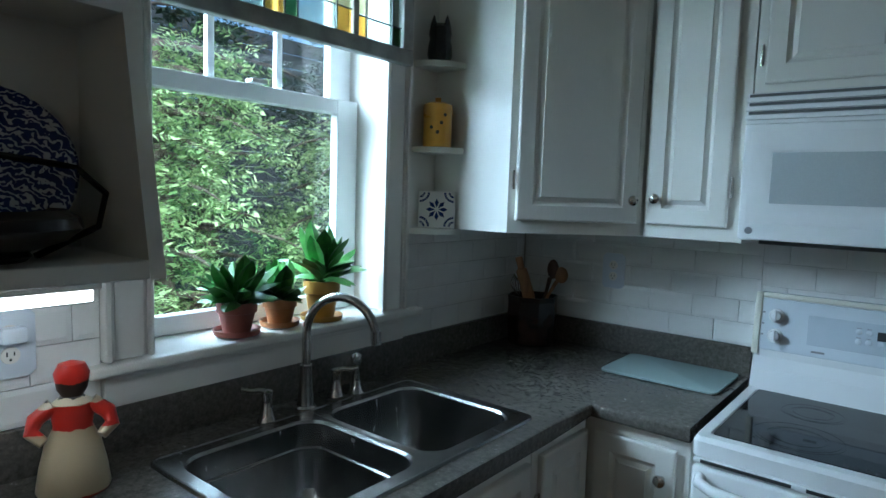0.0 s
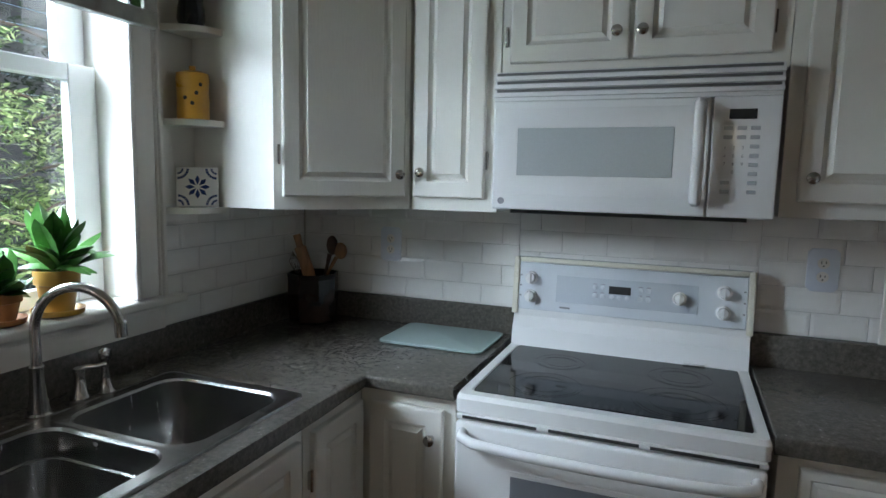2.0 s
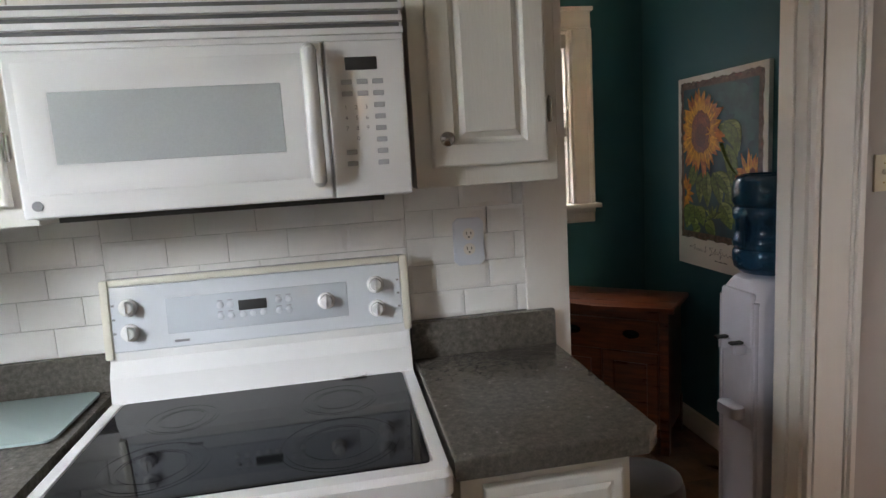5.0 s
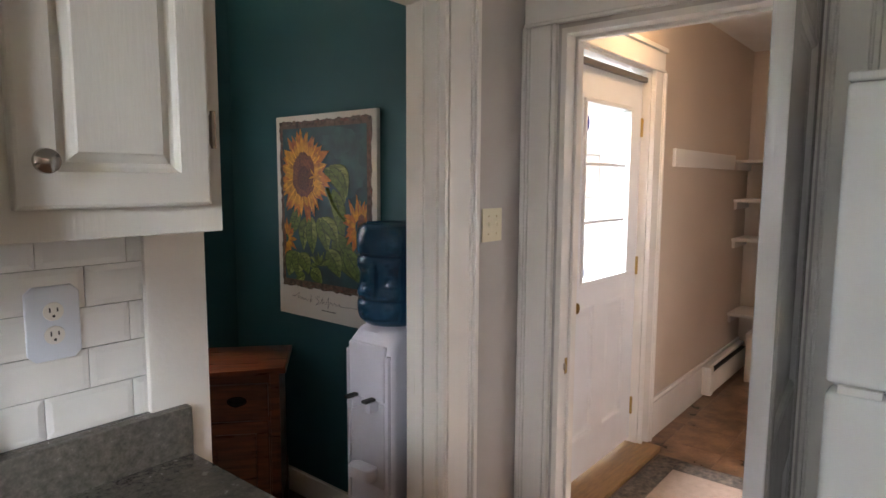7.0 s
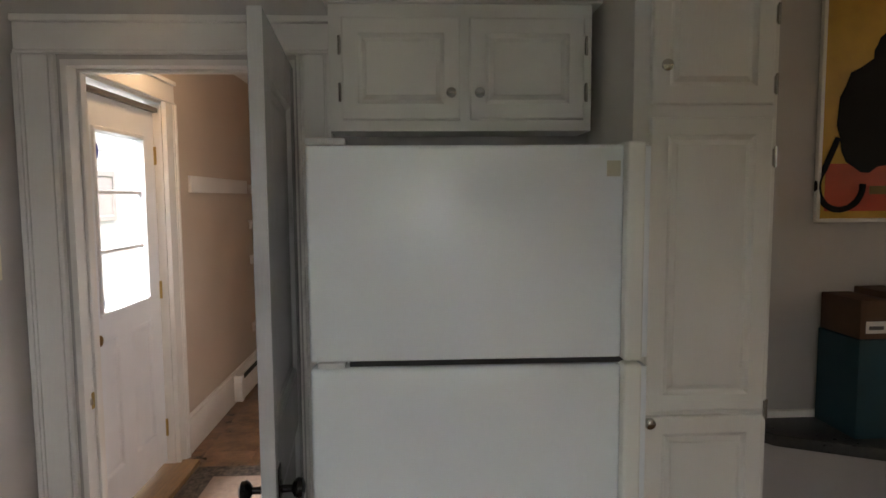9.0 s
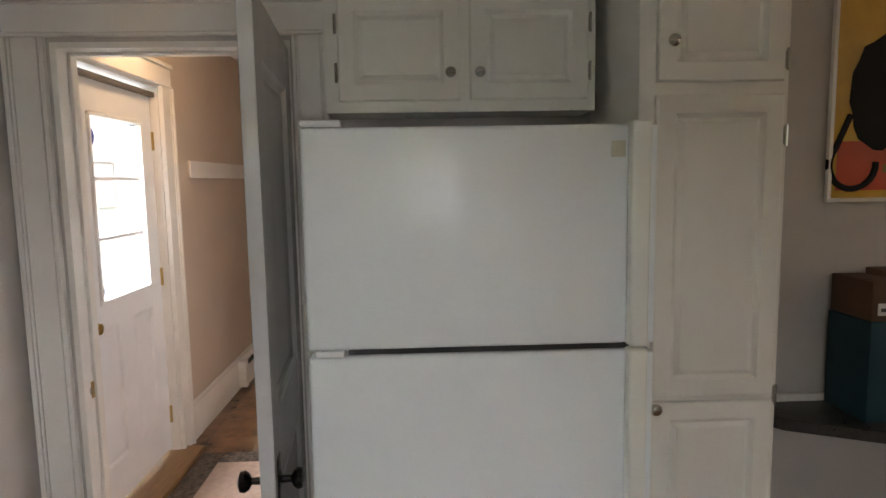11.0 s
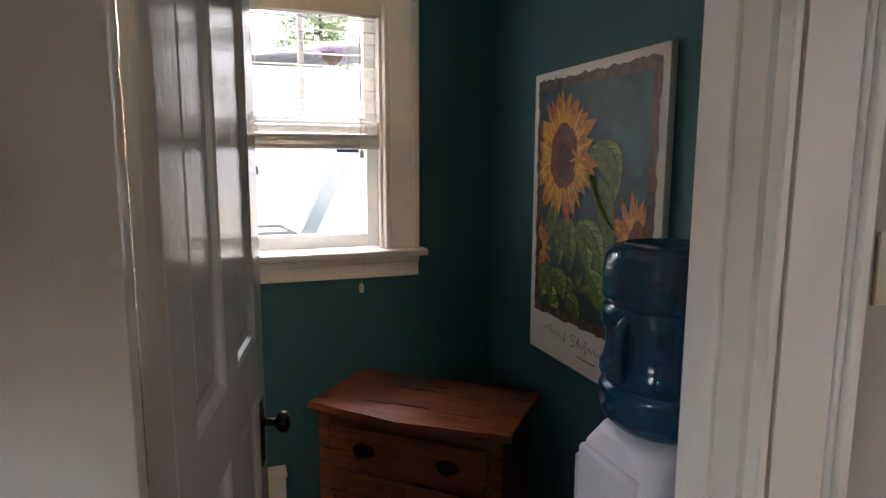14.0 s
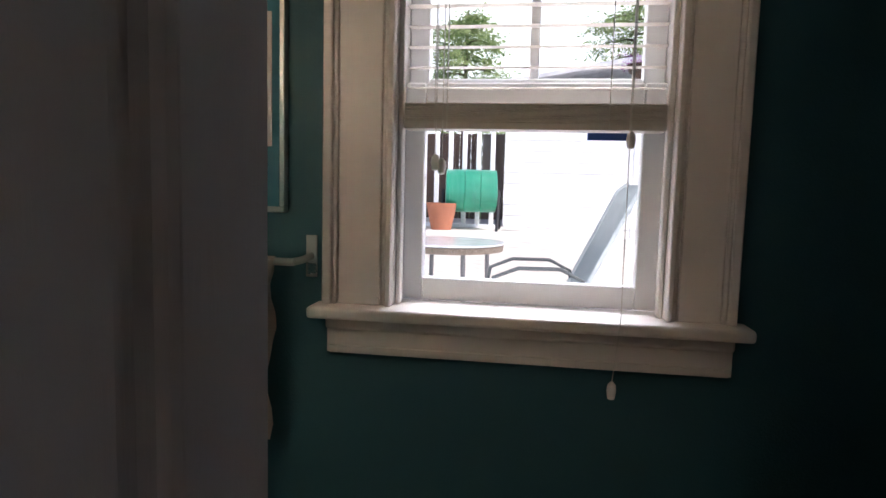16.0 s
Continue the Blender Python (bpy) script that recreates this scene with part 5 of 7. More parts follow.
for x in (1.05, 1.075, 1.40, 1.44):
    part("ladder_cord", tube(bmesh.new(), [(x, TY1 + 0.004, 1.985), (x, TY1 + 0.002, 1.515)], 0.0014, 5), cord, bl)
for x, z in ((1.055, 1.46), (1.068, 1.452), (1.442, 1.51)):
    tl = part("pull_cord", tube(bmesh.new(), [(x, TY1 - 0.006, 1.985), (x, TY1 - 0.006, z)], 0.0012, 5), cord, bl)
    part("tassel", lathe(bmesh.new(), [(0.003, 0.0), (0.008, -0.006), (0.0095, -0.018), (0.007, -0.032), (0.002, -0.034)], (x, TY1 - 0.006, z), 12), cord, tl)
tl = part("pull_cord", tube(bmesh.new(), [(1.437, TY1 - 0.012, 1.985), (1.432, TY1 - 0.072, 1.15), (1.424, TY1 - 0.052, 1.02)], 0.001, 5), cord, bl)
part("tassel", lathe(bmesh.new(), [(0.003, 0.0), (0.008, -0.006), (0.0095, -0.018), (0.007, -0.034), (0.002, -0.036)], (1.424, TY1 - 0.05, 1.02), 12), cord, tl)

# ---- hall ----
heater = thing("baseboard_heater", Matrix.Identity(4), "white metal baseboard heater along the hall wall", "heater")
part("cover", B(4.52, HX1 - 0.01, HY1 - 0.075, HY1 - 0.02, 0.02, 0.17, 0.01), trim, heater)
part("top_slot", B(4.56, HX1 - 0.03, HY1 - 0.07, HY1 - 0.022, 0.171, 0.176), dark, heater)
part("top_hood", B(4.52, HX1 - 0.01, HY1 - 0.05, HY1 - 0.001, 0.19, 0.215, 0.006), trim, heater)
part("end_cap", B(4.50, 4.56, HY1 - 0.082, HY1 - 0.02, 0.02, 0.22, 0.006), trim, heater)
peg = thing("wall_rail", Matrix.Identity(4), "cream painted wooden rail on the hall wall", "rail")
part("board", B(3.77, HX1 - 0.45, HY1 - 0.022, HY1 - 0.001, 1.595, 1.70, 0.004), trim, peg)
shelf_mat = mat("white_shelf_board", (0.62, 0.56, 0.50), 0.5, var=0.05)
for z in (1.67, 1.375, 1.078, 0.50):
    sh = thing("wall_shelf", pose(0, 0, z), "pale painted shelf board at the hall's end", "shelf", "hall shelves")
    part("board", B(5.12, HX1 - 0.002, HY0 + 0.002, HY1 - 0.002, -0.022, 0, 0.002), shelf_mat, sh)
    part("bracket", B(5.14, HX1 - 0.002, HY1 - 0.024, HY1 - 0.002, -0.075, -0.022, 0.003), shelf_mat, sh)
card = mat("pale_cardboard", (0.48, 0.40, 0.32), 0.8, var=0.08, scale=12)
def carton(m, w, d, h, label, material=None, lid=True):
    c = thing("storage_box", m, label, "box", "boxes on the hall shelves")
    part("box", B(-w / 2, w / 2, -d / 2, d / 2, 0, h - (0.03 if lid else 0), 0.004), material or card, c)
    if lid:
        part("lid", B(-w / 2 - 0.005, w / 2 + 0.005, -d / 2 - 0.005, d / 2 + 0.005, h - 0.03, h, 0.004), material or card, c)
carton(pose(5.32, 1.86, 0.50), 0.36, 0.5, 0.34, "pale cardboard storage box with a lid on a shelf")
carton(pose(5.25, 1.9, 0.0), 0.36, 0.52, 0.37, "pale cardboard storage box with a lid on the floor")
carton(pose(5.3, 1.9, 1.375), 0.3, 0.45, 0.2, "tan cardboard box on a shelf", mat("tan_box", (0.42, 0.27, 0.16), 0.8), False)
carton(pose(5.3, 1.88, 1.078), 0.3, 0.42, 0.2, "dark brown wicker box on a shelf", wood_dark, False)
rug = thing("hall_rug", pose(0, 0, 0.001), "beige rug with a dark patterned border in the hall", "rug")
part("field", B(2.48, 3.25, 1.46, 2.06, 0.0, 0.012, 0.004), rug_field, rug)
bm = bmesh.new()
for a in ((2.35, 3.38, 2.06, 2.18), (2.35, 3.38, 1.34, 1.46), (2.35, 2.48, 1.46, 2.06), (3.25, 3.38, 1.46, 2.06)):
    box(bm, *a, 0.0, 0.0115, 0.003, 1)
part("border", bm, rug_border, rug)
part("bound_edge", B(2.34, 3.39, 1.33, 2.19, -0.0005, 0.009, 0.002), wood_dark, rug)
setting("threshold", B(2.46, 3.46, 2.20, HY1 + 0.1, -0.003, 0.028, 0.006), oak_sill, "golden oak threshold at the entry door", "threshold")

# ---- lamps of the place ----
pend = thing("pendant_lamp", pose(0.3, -1.9, 2.04), "warm pendant lamp with a cream shade", "lamp")
part("shade", lathe(bmesh.new(), [(0.16, 0), (0.155, 0.002), (0.09, 0.17), (0.095, 0.17), (0.165, 0.0)][:3], seg=32), glow("warm_shade", (1.0, 0.72, 0.4), 4.0), pend)
part("cord", tube(bmesh.new(), [(0, 0, 0.17), (0, 0, CEIL - 2.04)], 0.004, 6), dark, pend)
pl = lamp("pendant_bulb", "POINT", pose(0.3, -1.9, 1.98), 1.2, (1.0, 0.78, 0.52))
pl.data.shadow_soft_size = 0.08
ws = thing("wall_sconce", pose(0.38, TY0, 1.84), "warm lit wall sconce on the teal wall behind the door", "wall lamp")
part("back_plate", lathe(bmesh.new(), [(0.055, 0), (0.052, 0.012), (0.02, 0.018), (0.001, 0.02)], seg=24, m=Matrix.Rotation(math.pi, 4, "Z") @ UP), nickel, ws)
part("arm", tube(bmesh.new(), [(0, 0.015, 0), (0, 0.07, -0.01), (0, 0.10, 0.01), (0, 0.10, 0.03)], 0.008, 10), nickel, ws)
part("shade", lathe(bmesh.new(), [(0.03, 0.03), (0.05, 0.06), (0.062, 0.14), (0.058, 0.14), (0.045, 0.06), (0.002, 0.035)], (0, 0.10, 0), 24), glow("warm_sconce_glass", (1.0, 0.78, 0.5), 6.0), ws)
sl = lamp("sconce_bulb", "POINT", pose(0.38, TY0 + 0.19, 1.90), 11, (1.0, 0.70, 0.44))
sl.data.shadow_soft_size = 0.05
hl = lamp("hall_ceiling_bulb", "POINT", pose(3.0, 2.02, 2.38), 4.0, (1.0, 0.66, 0.34))
hl.data.shadow_soft_size = 0.09
hc = thing("hall_ceiling_light", pose(3.0, 2.02, CEIL + 0.02), "round hall ceiling light with a warm bulb", "lamp")
part("base", lathe(bmesh.new(), [(0.09, -0.0), (0.085, -0.03), (0.03, -0.035)], seg=24), trim, hc)


# ---- over the left worktop: open slanted cupboard ----
cup = thing("open_wall_cupboard", Matrix.Identity(4), "cream painted open wall cupboard with a slanted front", "cupboard")
def slant_side(y0, y1):
    bm = bmesh.new()
    prof = [(XW + 0.002, 1.357), (-1.068, 1.357), (-1.165, 1.84), (XW + 0.002, 1.84)]
    a = [bm.verts.new((x, y0, z)) for x, z in prof]
    b = [bm.verts.new((x, y1, z)) for x, z in prof]
    bm.faces.new(a)
    bm.faces.new(list(reversed(b)))
    for i in range(4):
        bm.faces.new((a[i], b[i], b[(i + 1) % 4], a[(i + 1) % 4]))
    return bm
part("side_panel", slant_side(0.53, 0.558), paint, cup)
part("side_panel", slant_side(-0.30, -0.272), paint, cup)
part("shelf", B(XW + 0.002, -1.07, -0.272, 0.53, 1.358, 1.39, 0.002, 1), paint, cup)
part("back_panel", B(XW + 0.002, XW + 0.012, -0.272, 0.53, 1.39, 1.82), paint, cup)
part("top_box", B(XW + 0.002, -1.163, -0.30, 0.558, 1.82, 2.42, 0.003), paint, cup)
ucl = thing("under_cupboard_light", Matrix.Identity(4), "lit white strip light under the cupboard", "strip light")
part("housing", B(-1.16, -1.09, -0.10, 0.46, 1.345, 1.357, 0.003), trim, ucl)
part("tube", B(-1.15, -1.10, -0.09, 0.45, 1.324, 1.3455, 0.004), glow("cool_white_tube", (1.0, 0.95, 0.86), 9.0), ucl, "glowing white tube")

blue_ware = bpy.data.materials.new("blue_and_white_glaze")
blue_ware.use_nodes = True
nt = blue_ware.node_tree
tc = nt.nodes.new("ShaderNodeTexCoord")
vn = nt.nodes.new("ShaderNodeTexVoronoi")
vn.inputs["Scale"].default_value = 38
wv = nt.nodes.new("ShaderNodeTexWave")
wv.wave_type, wv.inputs["Scale"].default_value, wv.inputs["Distortion"].default_value, wv.inputs["Detail Scale"].default_value = "RINGS", 22, 11, 2.5
mx = nt.nodes.new("ShaderNodeMath")
mx.operation = "MULTIPLY"
rp = nt.nodes.new("ShaderNodeValToRGB")
rp.color_ramp.elements[0].position, rp.color_ramp.elements[0].color = 0.10, (0.42, 0.45, 0.50, 1)
rp.color_ramp.elements[1].position, rp.color_ramp.elements[1].color = 0.16, (0.008, 0.022, 0.11, 1)
nt.links.new(tc.outputs["Object"], vn.inputs["Vector"])
nt.links.new(tc.outputs["Object"], wv.inputs["Vector"])
nt.links.new(vn.outputs["Distance"], mx.inputs[0])
nt.links.new(wv.outputs["Fac"], mx.inputs[1])
nt.links.new(mx.outputs[0], rp.inputs[0])
nt.links.new(rp.outputs[0], nt.nodes["Principled BSDF"].inputs["Base Color"])
nt.nodes["Principled BSDF"].inputs["Roughness"].default_value = 0.18
plate = thing("decorated_plate", pose(-1.285, 0.345, 1.392, 0, 0, -12), "blue and white patterned plate standing in the cupboard", "plate")
part("dish", lathe(bmesh.new(), [(0.05, 0.0), (0.08, 0.004), (0.14, 0.02), (0.145, 0.022), (0.14, 0.026), (0.08, 0.012), (0.002, 0.010)], seg=40, m=pose(0, 0, 0.147, 0, 78, 0)), blue_ware, plate)
part("stand", tube(bmesh.new(), [(0.06, 0.07, 0.0), (0.045, 0.17, 0.05), (0.03, 0.185, 0.11), (0.02, 0.14, 0.155), (0.018, 0.0, 0.175), (0.018, -0.12, 0.16)], 0.006, 8), black_metal, plate)
bowl = thing("dark_bowl", pose(-1.19, 0.32, 1.391), "dark glazed pottery bowl on the cupboard shelf", "bowl")
part("bowl", lathe(bmesh.new(), [(0.06, 0), (0.068, 0.008), (0.062, 0.014), (0.12, 0.034), (0.142, 0.055), (0.138, 0.072), (0.118, 0.084), (0.112, 0.08), (0.02, 0.06), (0.002, 0.058)], seg=36), mat("dark_brown_glaze", (0.012, 0.009, 0.008), 0.25, var=0.3), bowl)


# ---- wall plates ----
plate_white = mat("white_wall_plate", (0.66, 0.70, 0.76), 0.3, var=0.02)
ivory = mat("ivory_switch_plate", (0.70, 0.64, 0.46), 0.4, var=0.03)
def outlet(m, label):
    o = thing("wall_outlet", m, label, "outlet", "wall outlets")
    c_ = 0.012
    shape = [(-0.043 + c_, -0.066), (0.043 - c_, -0.066), (0.043, -0.066 + c_), (0.043, 0.066 - c_), (0.043 - c_, 0.066), (-0.043 + c_, 0.066), (-0.043, 0.066 - c_), (-0.043, -0.066 + c_)]
    pl = part("cover_plate", prism(bmesh.new(), [(x, z) for x, z in shape], 0, 0.007, m=pose(0, 0, 0, 90, 0, 0), bev=0.002), plate_white, o)
    for z in (-0.021, 0.021):
        r = part("socket", lathe(bmesh.new(), [(0.0165, 0), (0.016, 0.002), (0.001, 0.0022)], seg=20, m=Matrix.Translation((0, -0.007, z)) @ UP), trim, pl)
        for x, h in ((-0.006, 0.009), (0.006, 0.007)):
            part("slot", B(x - 0.0012, x + 0.0012, -0.0098, -0.008, z - h / 2 + 0.003, z + h / 2 + 0.003), dark, r)
        part("ground_slot", lathe(bmesh.new(), [(0.0026, 0), (0.0024, 0.0008), (0.001, 0.001)], seg=10, m=Matrix.Translation((0, -0.009, z - 0.008)) @ UP), dark, r)
    return o
TILE_T = 0.011
outlet(pose(0.488, YS - TILE_T, 1.256), "white duplex outlet on the tiled wall by the range")
outlet(pose(-0.964, YS - TILE_T, 1.25), "white duplex outlet on the tiled wall in the corner")
o3 = outlet(pose(XW + TILE_T, 0.40, 1.213, 0, 0, 90), "white duplex outlet under the cupboard with a night light")
part("night_light", B(-0.02, 0.022, -0.035, -0.007, 0.005, 0.035, 0.006), plate_white, o3, "small white plug-in light")
sw = thing("light_switch", pose(1.84, YS, 1.357), "ivory double switch plate between the doorways", "light switch")
swp = part("cover_plate", B(-0.057, 0.057, -0.006, 0, -0.057, 0.057, 0.004, 2), ivory, sw)
for x in (-0.023, 0.023):
    part("toggle", B(x - 0.005, x + 0.005, -0.018, -0.005, -0.004, 0.012, 0.002), ivory, swp)
    for z in (-0.03, 0.03):
        part("screw", lathe(bmesh.new(), [(0.003, 0), (0.0025, 0.001), (0.001, 0.0012)], seg=10, m=Matrix.Translation((x, -0.006, z)) @ UP), brass, swp)
for nm, m in (("strike_plate", pose(1.545, 2.325, 0.845, 0, 0, 90)), ("strike_plate", pose(XE + 0.055, 2.0845, 0.835, 0, 0, 0))):
    st = thing(nm, m, "small brass strike plate on the door jamb", "strike plate", "strike plates")
    part("plate", B(-0.014, 0.014, -0.002, 0.0, -0.03, 0.03, 0.001, 1), brass, st)
    part("tongue", B(-0.026, -0.012, -0.006, -0.001, -0.012, 0.012, 0.002), nickel, st)

# ---- corner shelf ----
cs = thing("corner_shelf", pose(XW, 1.64, 0), "cream painted corner shelf with three rounded boards", "shelf")
RS = 0.128
for z in (1.405, 1.667, 1.937):
    pts = [(0.002, -0.002), (0.002, -RS)] + [(RS * math.sin(a) + 0.002, -RS * math.cos(a)) for a in (radians(k * 9) for k in range(1, 10))] + [(RS, -0.002)]
    part("shelf_board", prism(bmesh.new(), pts, z - 0.018, z), paint, cs)
part("back_board", B(0.001, 0.008, -0.145, -0.002, 1.387, 2.42), paint, cs)

figurine_black = mat("black_glazed_ceramic", (0.012, 0.012, 0.013), 0.2, var=0.3)
fig = thing("black_figurine", pose(-1.305, 1.577, 1.938, 0, 0, 40), "black glazed pottery figurine with pointed ears", "figurine")
bm = lathe(bmesh.new(), [(0.034, 0), (0.040, 0.02), (0.038, 0.05), (0.033, 0.07), (0.037, 0.085), (0.034, 0.105), (0.018, 0.118), (0.002, 0.12)], seg=24)
for s in (-1, 1):
    lathe(bm, [(0.013, 0), (0.009, 0.018), (0.0015, 0.04)], (s * 0.021, 0, 0.105), 10)
part("body", bm, figurine_black, fig)
can = thing("yellow_canister", pose(-1.305, 1.577, 1.668), "mustard yellow lidded pottery canister on the corner shelf", "canister")
yellow = mat("mustard_glaze", (0.55, 0.27, 0.025), 0.3, var=0.15, scale=14, bump=0.1, bscale=40)
body = part("body", lathe(bmesh.new(), [(0.044, 0), (0.047, 0.004), (0.046, 0.09), (0.048, 0.118), (0.047, 0.125), (0.002, 0.126)], seg=30), yellow, can)
part("lid", lathe(bmesh.new(), [(0.046, 0.125), (0.046, 0.134), (0.03, 0.141), (0.009, 0.144), (0.01, 0.156), (0.002, 0.158)], seg=30), yellow, can)
for a, z in ((-20, 0.10), (-75, 0.06), (-50, 0.045), (-35, 0.075)):
    c, s = math.cos(radians(a)), math.sin(radians(a))
    part("hole", lathe(bmesh.new(), [(0.006, 0), (0.005, 0.0012), (0.001, 0.0014)], seg=12, m=Matrix.Translation((0.0465 * c, 0.0465 * s, z)) @ pose(0, 0, 0, 90, 0, a + 90)), dark, body)
dt = thing("delft_tile", pose(-1.30, 1.58, 1.406, 0, 0, 40), "blue and white patterned tile leaning on the corner shelf", "tile")
part("tile", B(-0.06, 0.06, -0.004, 0.004, 0, 0.12, 0.001, 1), tile_white, dt, m=pose(0, 0, 0.001, -8, 0, 0))
navy = mat("navy_glaze", (0.02, 0.045, 0.16), 0.25, var=0.3, scale=50)
bm = bmesh.new()
for k in range(8):
    a = k * math.pi / 4
    flat(bm, [(0.006 * math.cos(a), 0.06 + 0.006 * math.sin(a)), (0.024 * math.cos(a - 0.3), 0.06 + 0.024 * math.sin(a - 0.3)), (0.036 * math.cos(a), 0.06 + 0.036 * math.sin(a)), (0.024 * math.cos(a + 0.3), 0.06 + 0.024 * math.sin(a + 0.3))], -0.0046)
for cx, cz, a0 in ((-0.056, 0.004, 0), (0.056, 0.004, 90), (0.056, 0.116, 180), (-0.056, 0.116, 270)):
    for r0, r1 in ((0.026, 0.033), (0.012, 0.018)):
        for k in range(6):
            a, b = radians(a0 + k * 15), radians(a0 + k * 15 + 13)
            flat(bm, [(cx + r0 * math.cos(a), cz + r0 * math.sin(a)), (cx + r1 * math.cos(a), cz + r1 * math.sin(a)), (cx + r1 * math.cos(b), cz + r1 * math.sin(b)), (cx + r0 * math.cos(b), cz + r0 * math.sin(b))], -0.0046)
part("pattern", bm, navy, dt, m=pose(0, 0, 0.001, -8, 0, 0))

# ---- stained glass panel hung in the window ----
sg = thing("stained_glass_panel", pose(XW + 0.045, 0.66, 1.905), "hung wood-framed panel of coloured leaded glass", "stained glass")
old_wood = mat("worn_grey_white_frame", (0.34, 0.34, 0.32), 0.6, var=0.3, scale=12, bump=0.2, bscale=60)
SW, SH = 0.80, 0.36
for nm, a in (("frame_rail", (-0.014, 0.014, 0, SW, 0, 0.045)), ("frame_rail", (-0.014, 0.014, 0, SW, SH - 0.045, SH)), ("frame_stile", (-0.013, 0.013, 0, 0.045, 0.045, SH - 0.045)), ("frame_stile", (-0.013, 0.013, SW - 0.045, SW, 0.045, SH - 0.045)), ("frame_bar", (-0.012, 0.012, 0.555, 0.575, 0.045, SH - 0.045))):
    part(nm, B(*a, 0.003, 1), old_wood, sg)
cols = {"amber_pane": (0.75, 0.42, 0.06), "green_pane": (0.12, 0.26, 0.08), "clear_pane": (0.72, 0.85, 0.74), "pale_yellow_pane": (0.80, 0.78, 0.45)}
gm = {k: glass(k + "_glass", v, 0.25, 1.1) for k, v in cols.items()}
for k, y0, y1, z0, z1 in (("green_pane", 0.047, 0.09, 0.047, 0.12), ("clear_pane", 0.093, 0.27, 0.047, 0.12), ("amber_pane", 0.273, 0.33, 0.047, 0.12), ("green_pane", 0.333, 0.37, 0.047, 0.11), ("clear_pane", 0.373, 0.50, 0.047, 0.11), ("amber_pane", 0.503, 0.553, 0.047, 0.11),
                          ("amber_pane", 0.577, 0.61, 0.047, 0.105), ("clear_pane", 0.613, 0.715, 0.047, 0.10), ("green_pane", 0.718, 0.753, 0.047, 0.10), ("pale_yellow_pane", 0.047, 0.27, 0.124, 0.313), ("clear_pane", 0.273, 0.40, 0.124, 0.313), ("pale_yellow_pane", 0.403, 0.553, 0.114, 0.313), ("pale_yellow_pane", 0.577, 0.66, 0.109, 0.313), ("clear_pane", 0.663, 0.753, 0.104, 0.313)):
    g = part(k, B(-0.002, 0.002, y0, y1, z0, z1), gm[k], sg)
    g.visible_shadow = False
for y in (0.0915, 0.2715, 0.3315, 0.3715, 0.5015, 0.6115, 0.7165):
    part("lead_came", B(-0.0035, 0.0035, y - 0.002, y + 0.002, 0.046, 0.315), dark, sg)
for y0, y1, z in ((0.046, 0.33, 0.1205), (0.33, 0.555, 0.1105), (0.575, 0.755, 0.1015)):
    part("lead_came", B(-0.0034, 0.0034, y0, y1, z, z + 0.003), dark, sg)

# ---- window plants ----
leaf_mat = mat("glossy_houseplant_leaf", (0.05, 0.16, 0.028), 0.3, var=0.45, scale=18, col2=(0.13, 0.32, 0.07), stretch=(1, 1, 1))
soil = mat("potting_soil", (0.03, 0.02, 0.014), 0.95, var=0.4, bump=0.6)
def broad_leaf(bm, base, yaw, lean, length, width, curl, rnd):
    n = 7
    fwd = Vector((math.cos(yaw), math.sin(yaw), 0))
    side = Vector((-math.sin(yaw), math.cos(yaw), 0))
    p = Vector(base)
    ang = lean
    rows = []
    for i in range(n + 1):
        u = i / n
        w = width * (0.25 + 1.5 * u) * (1 - u) ** 0.6 if u < 1 else 0.0
        w = max(w, 0.002)
        up = fwd * math.cos(ang) + Vector((0, 0, 1)) * math.sin(ang)
        nrm = side.cross(up)
        rows.append((p - side * w + nrm * w * 0.45, p.copy(), p + side * w + nrm * w * 0.45))
        p = p + up * (length / n)
        ang -= curl / n
    vs = [[bm.verts.new(c) for c in r] for r in rows]
    for a, b in zip(vs, vs[1:]):
        bm.faces.new((a[0], a[1], b[1], b[0]))
        bm.faces.new((a[1], a[2], b[2], b[1]))
def potted(m, r, h, n, lmin, lmax, pot_mat, label, seed):
    t = thing("potted_plant", m, label, "plant", "plants on the window stool")
    part("saucer", lathe(bmesh.new(), [(r * 0.85, 0), (r * 1.12, 0.004), (r * 1.2, 0.018), (r * 1.13, 0.018), (r * 1.02, 0.007), (0.002, 0.006)], seg=30), pot_mat, t)
    p = part("pot", lathe(bmesh.new(), [(r * 0.66, 0.007), (r * 0.68, 0.01), (r * 0.9, h * 0.68), (r * 1.0, h * 0.70), (r * 1.02, h), (r * 0.92, h), (r * 0.86, h - 0.012), (0.002, h - 0.012)], seg=30), pot_mat, t)
    part("soil", lathe(bmesh.new(), [(r * 0.87, h - 0.014), (r * 0.8, h - 0.008), (0.002, h - 0.005)], seg=20), soil, p)
    rnd = random.Random(seed)
    for k in range(n):
        bm = bmesh.new()
        broad_leaf(bm, (rnd.uniform(-0.3, 0.3) * r, rnd.uniform(-0.3, 0.3) * r, h - 0.01), rnd.uniform(0, 6.283), rnd.uniform(0.5, 1.5), rnd.uniform(lmin, lmax), rnd.uniform(0.024, 0.040), rnd.uniform(0.2, 1.7), rnd)
        part("leaf", bm, leaf_mat, t)
terra = mat("red_brown_terracotta", (0.20, 0.058, 0.04), 0.6, var=0.15, scale=14)
terra2 = mat("orange_terracotta", (0.32, 0.125, 0.035), 0.55, var=0.25, scale=14)
mustard = mat("mustard_pot_glaze", (0.42, 0.24, 0.04), 0.4, var=0.12, scale=14)
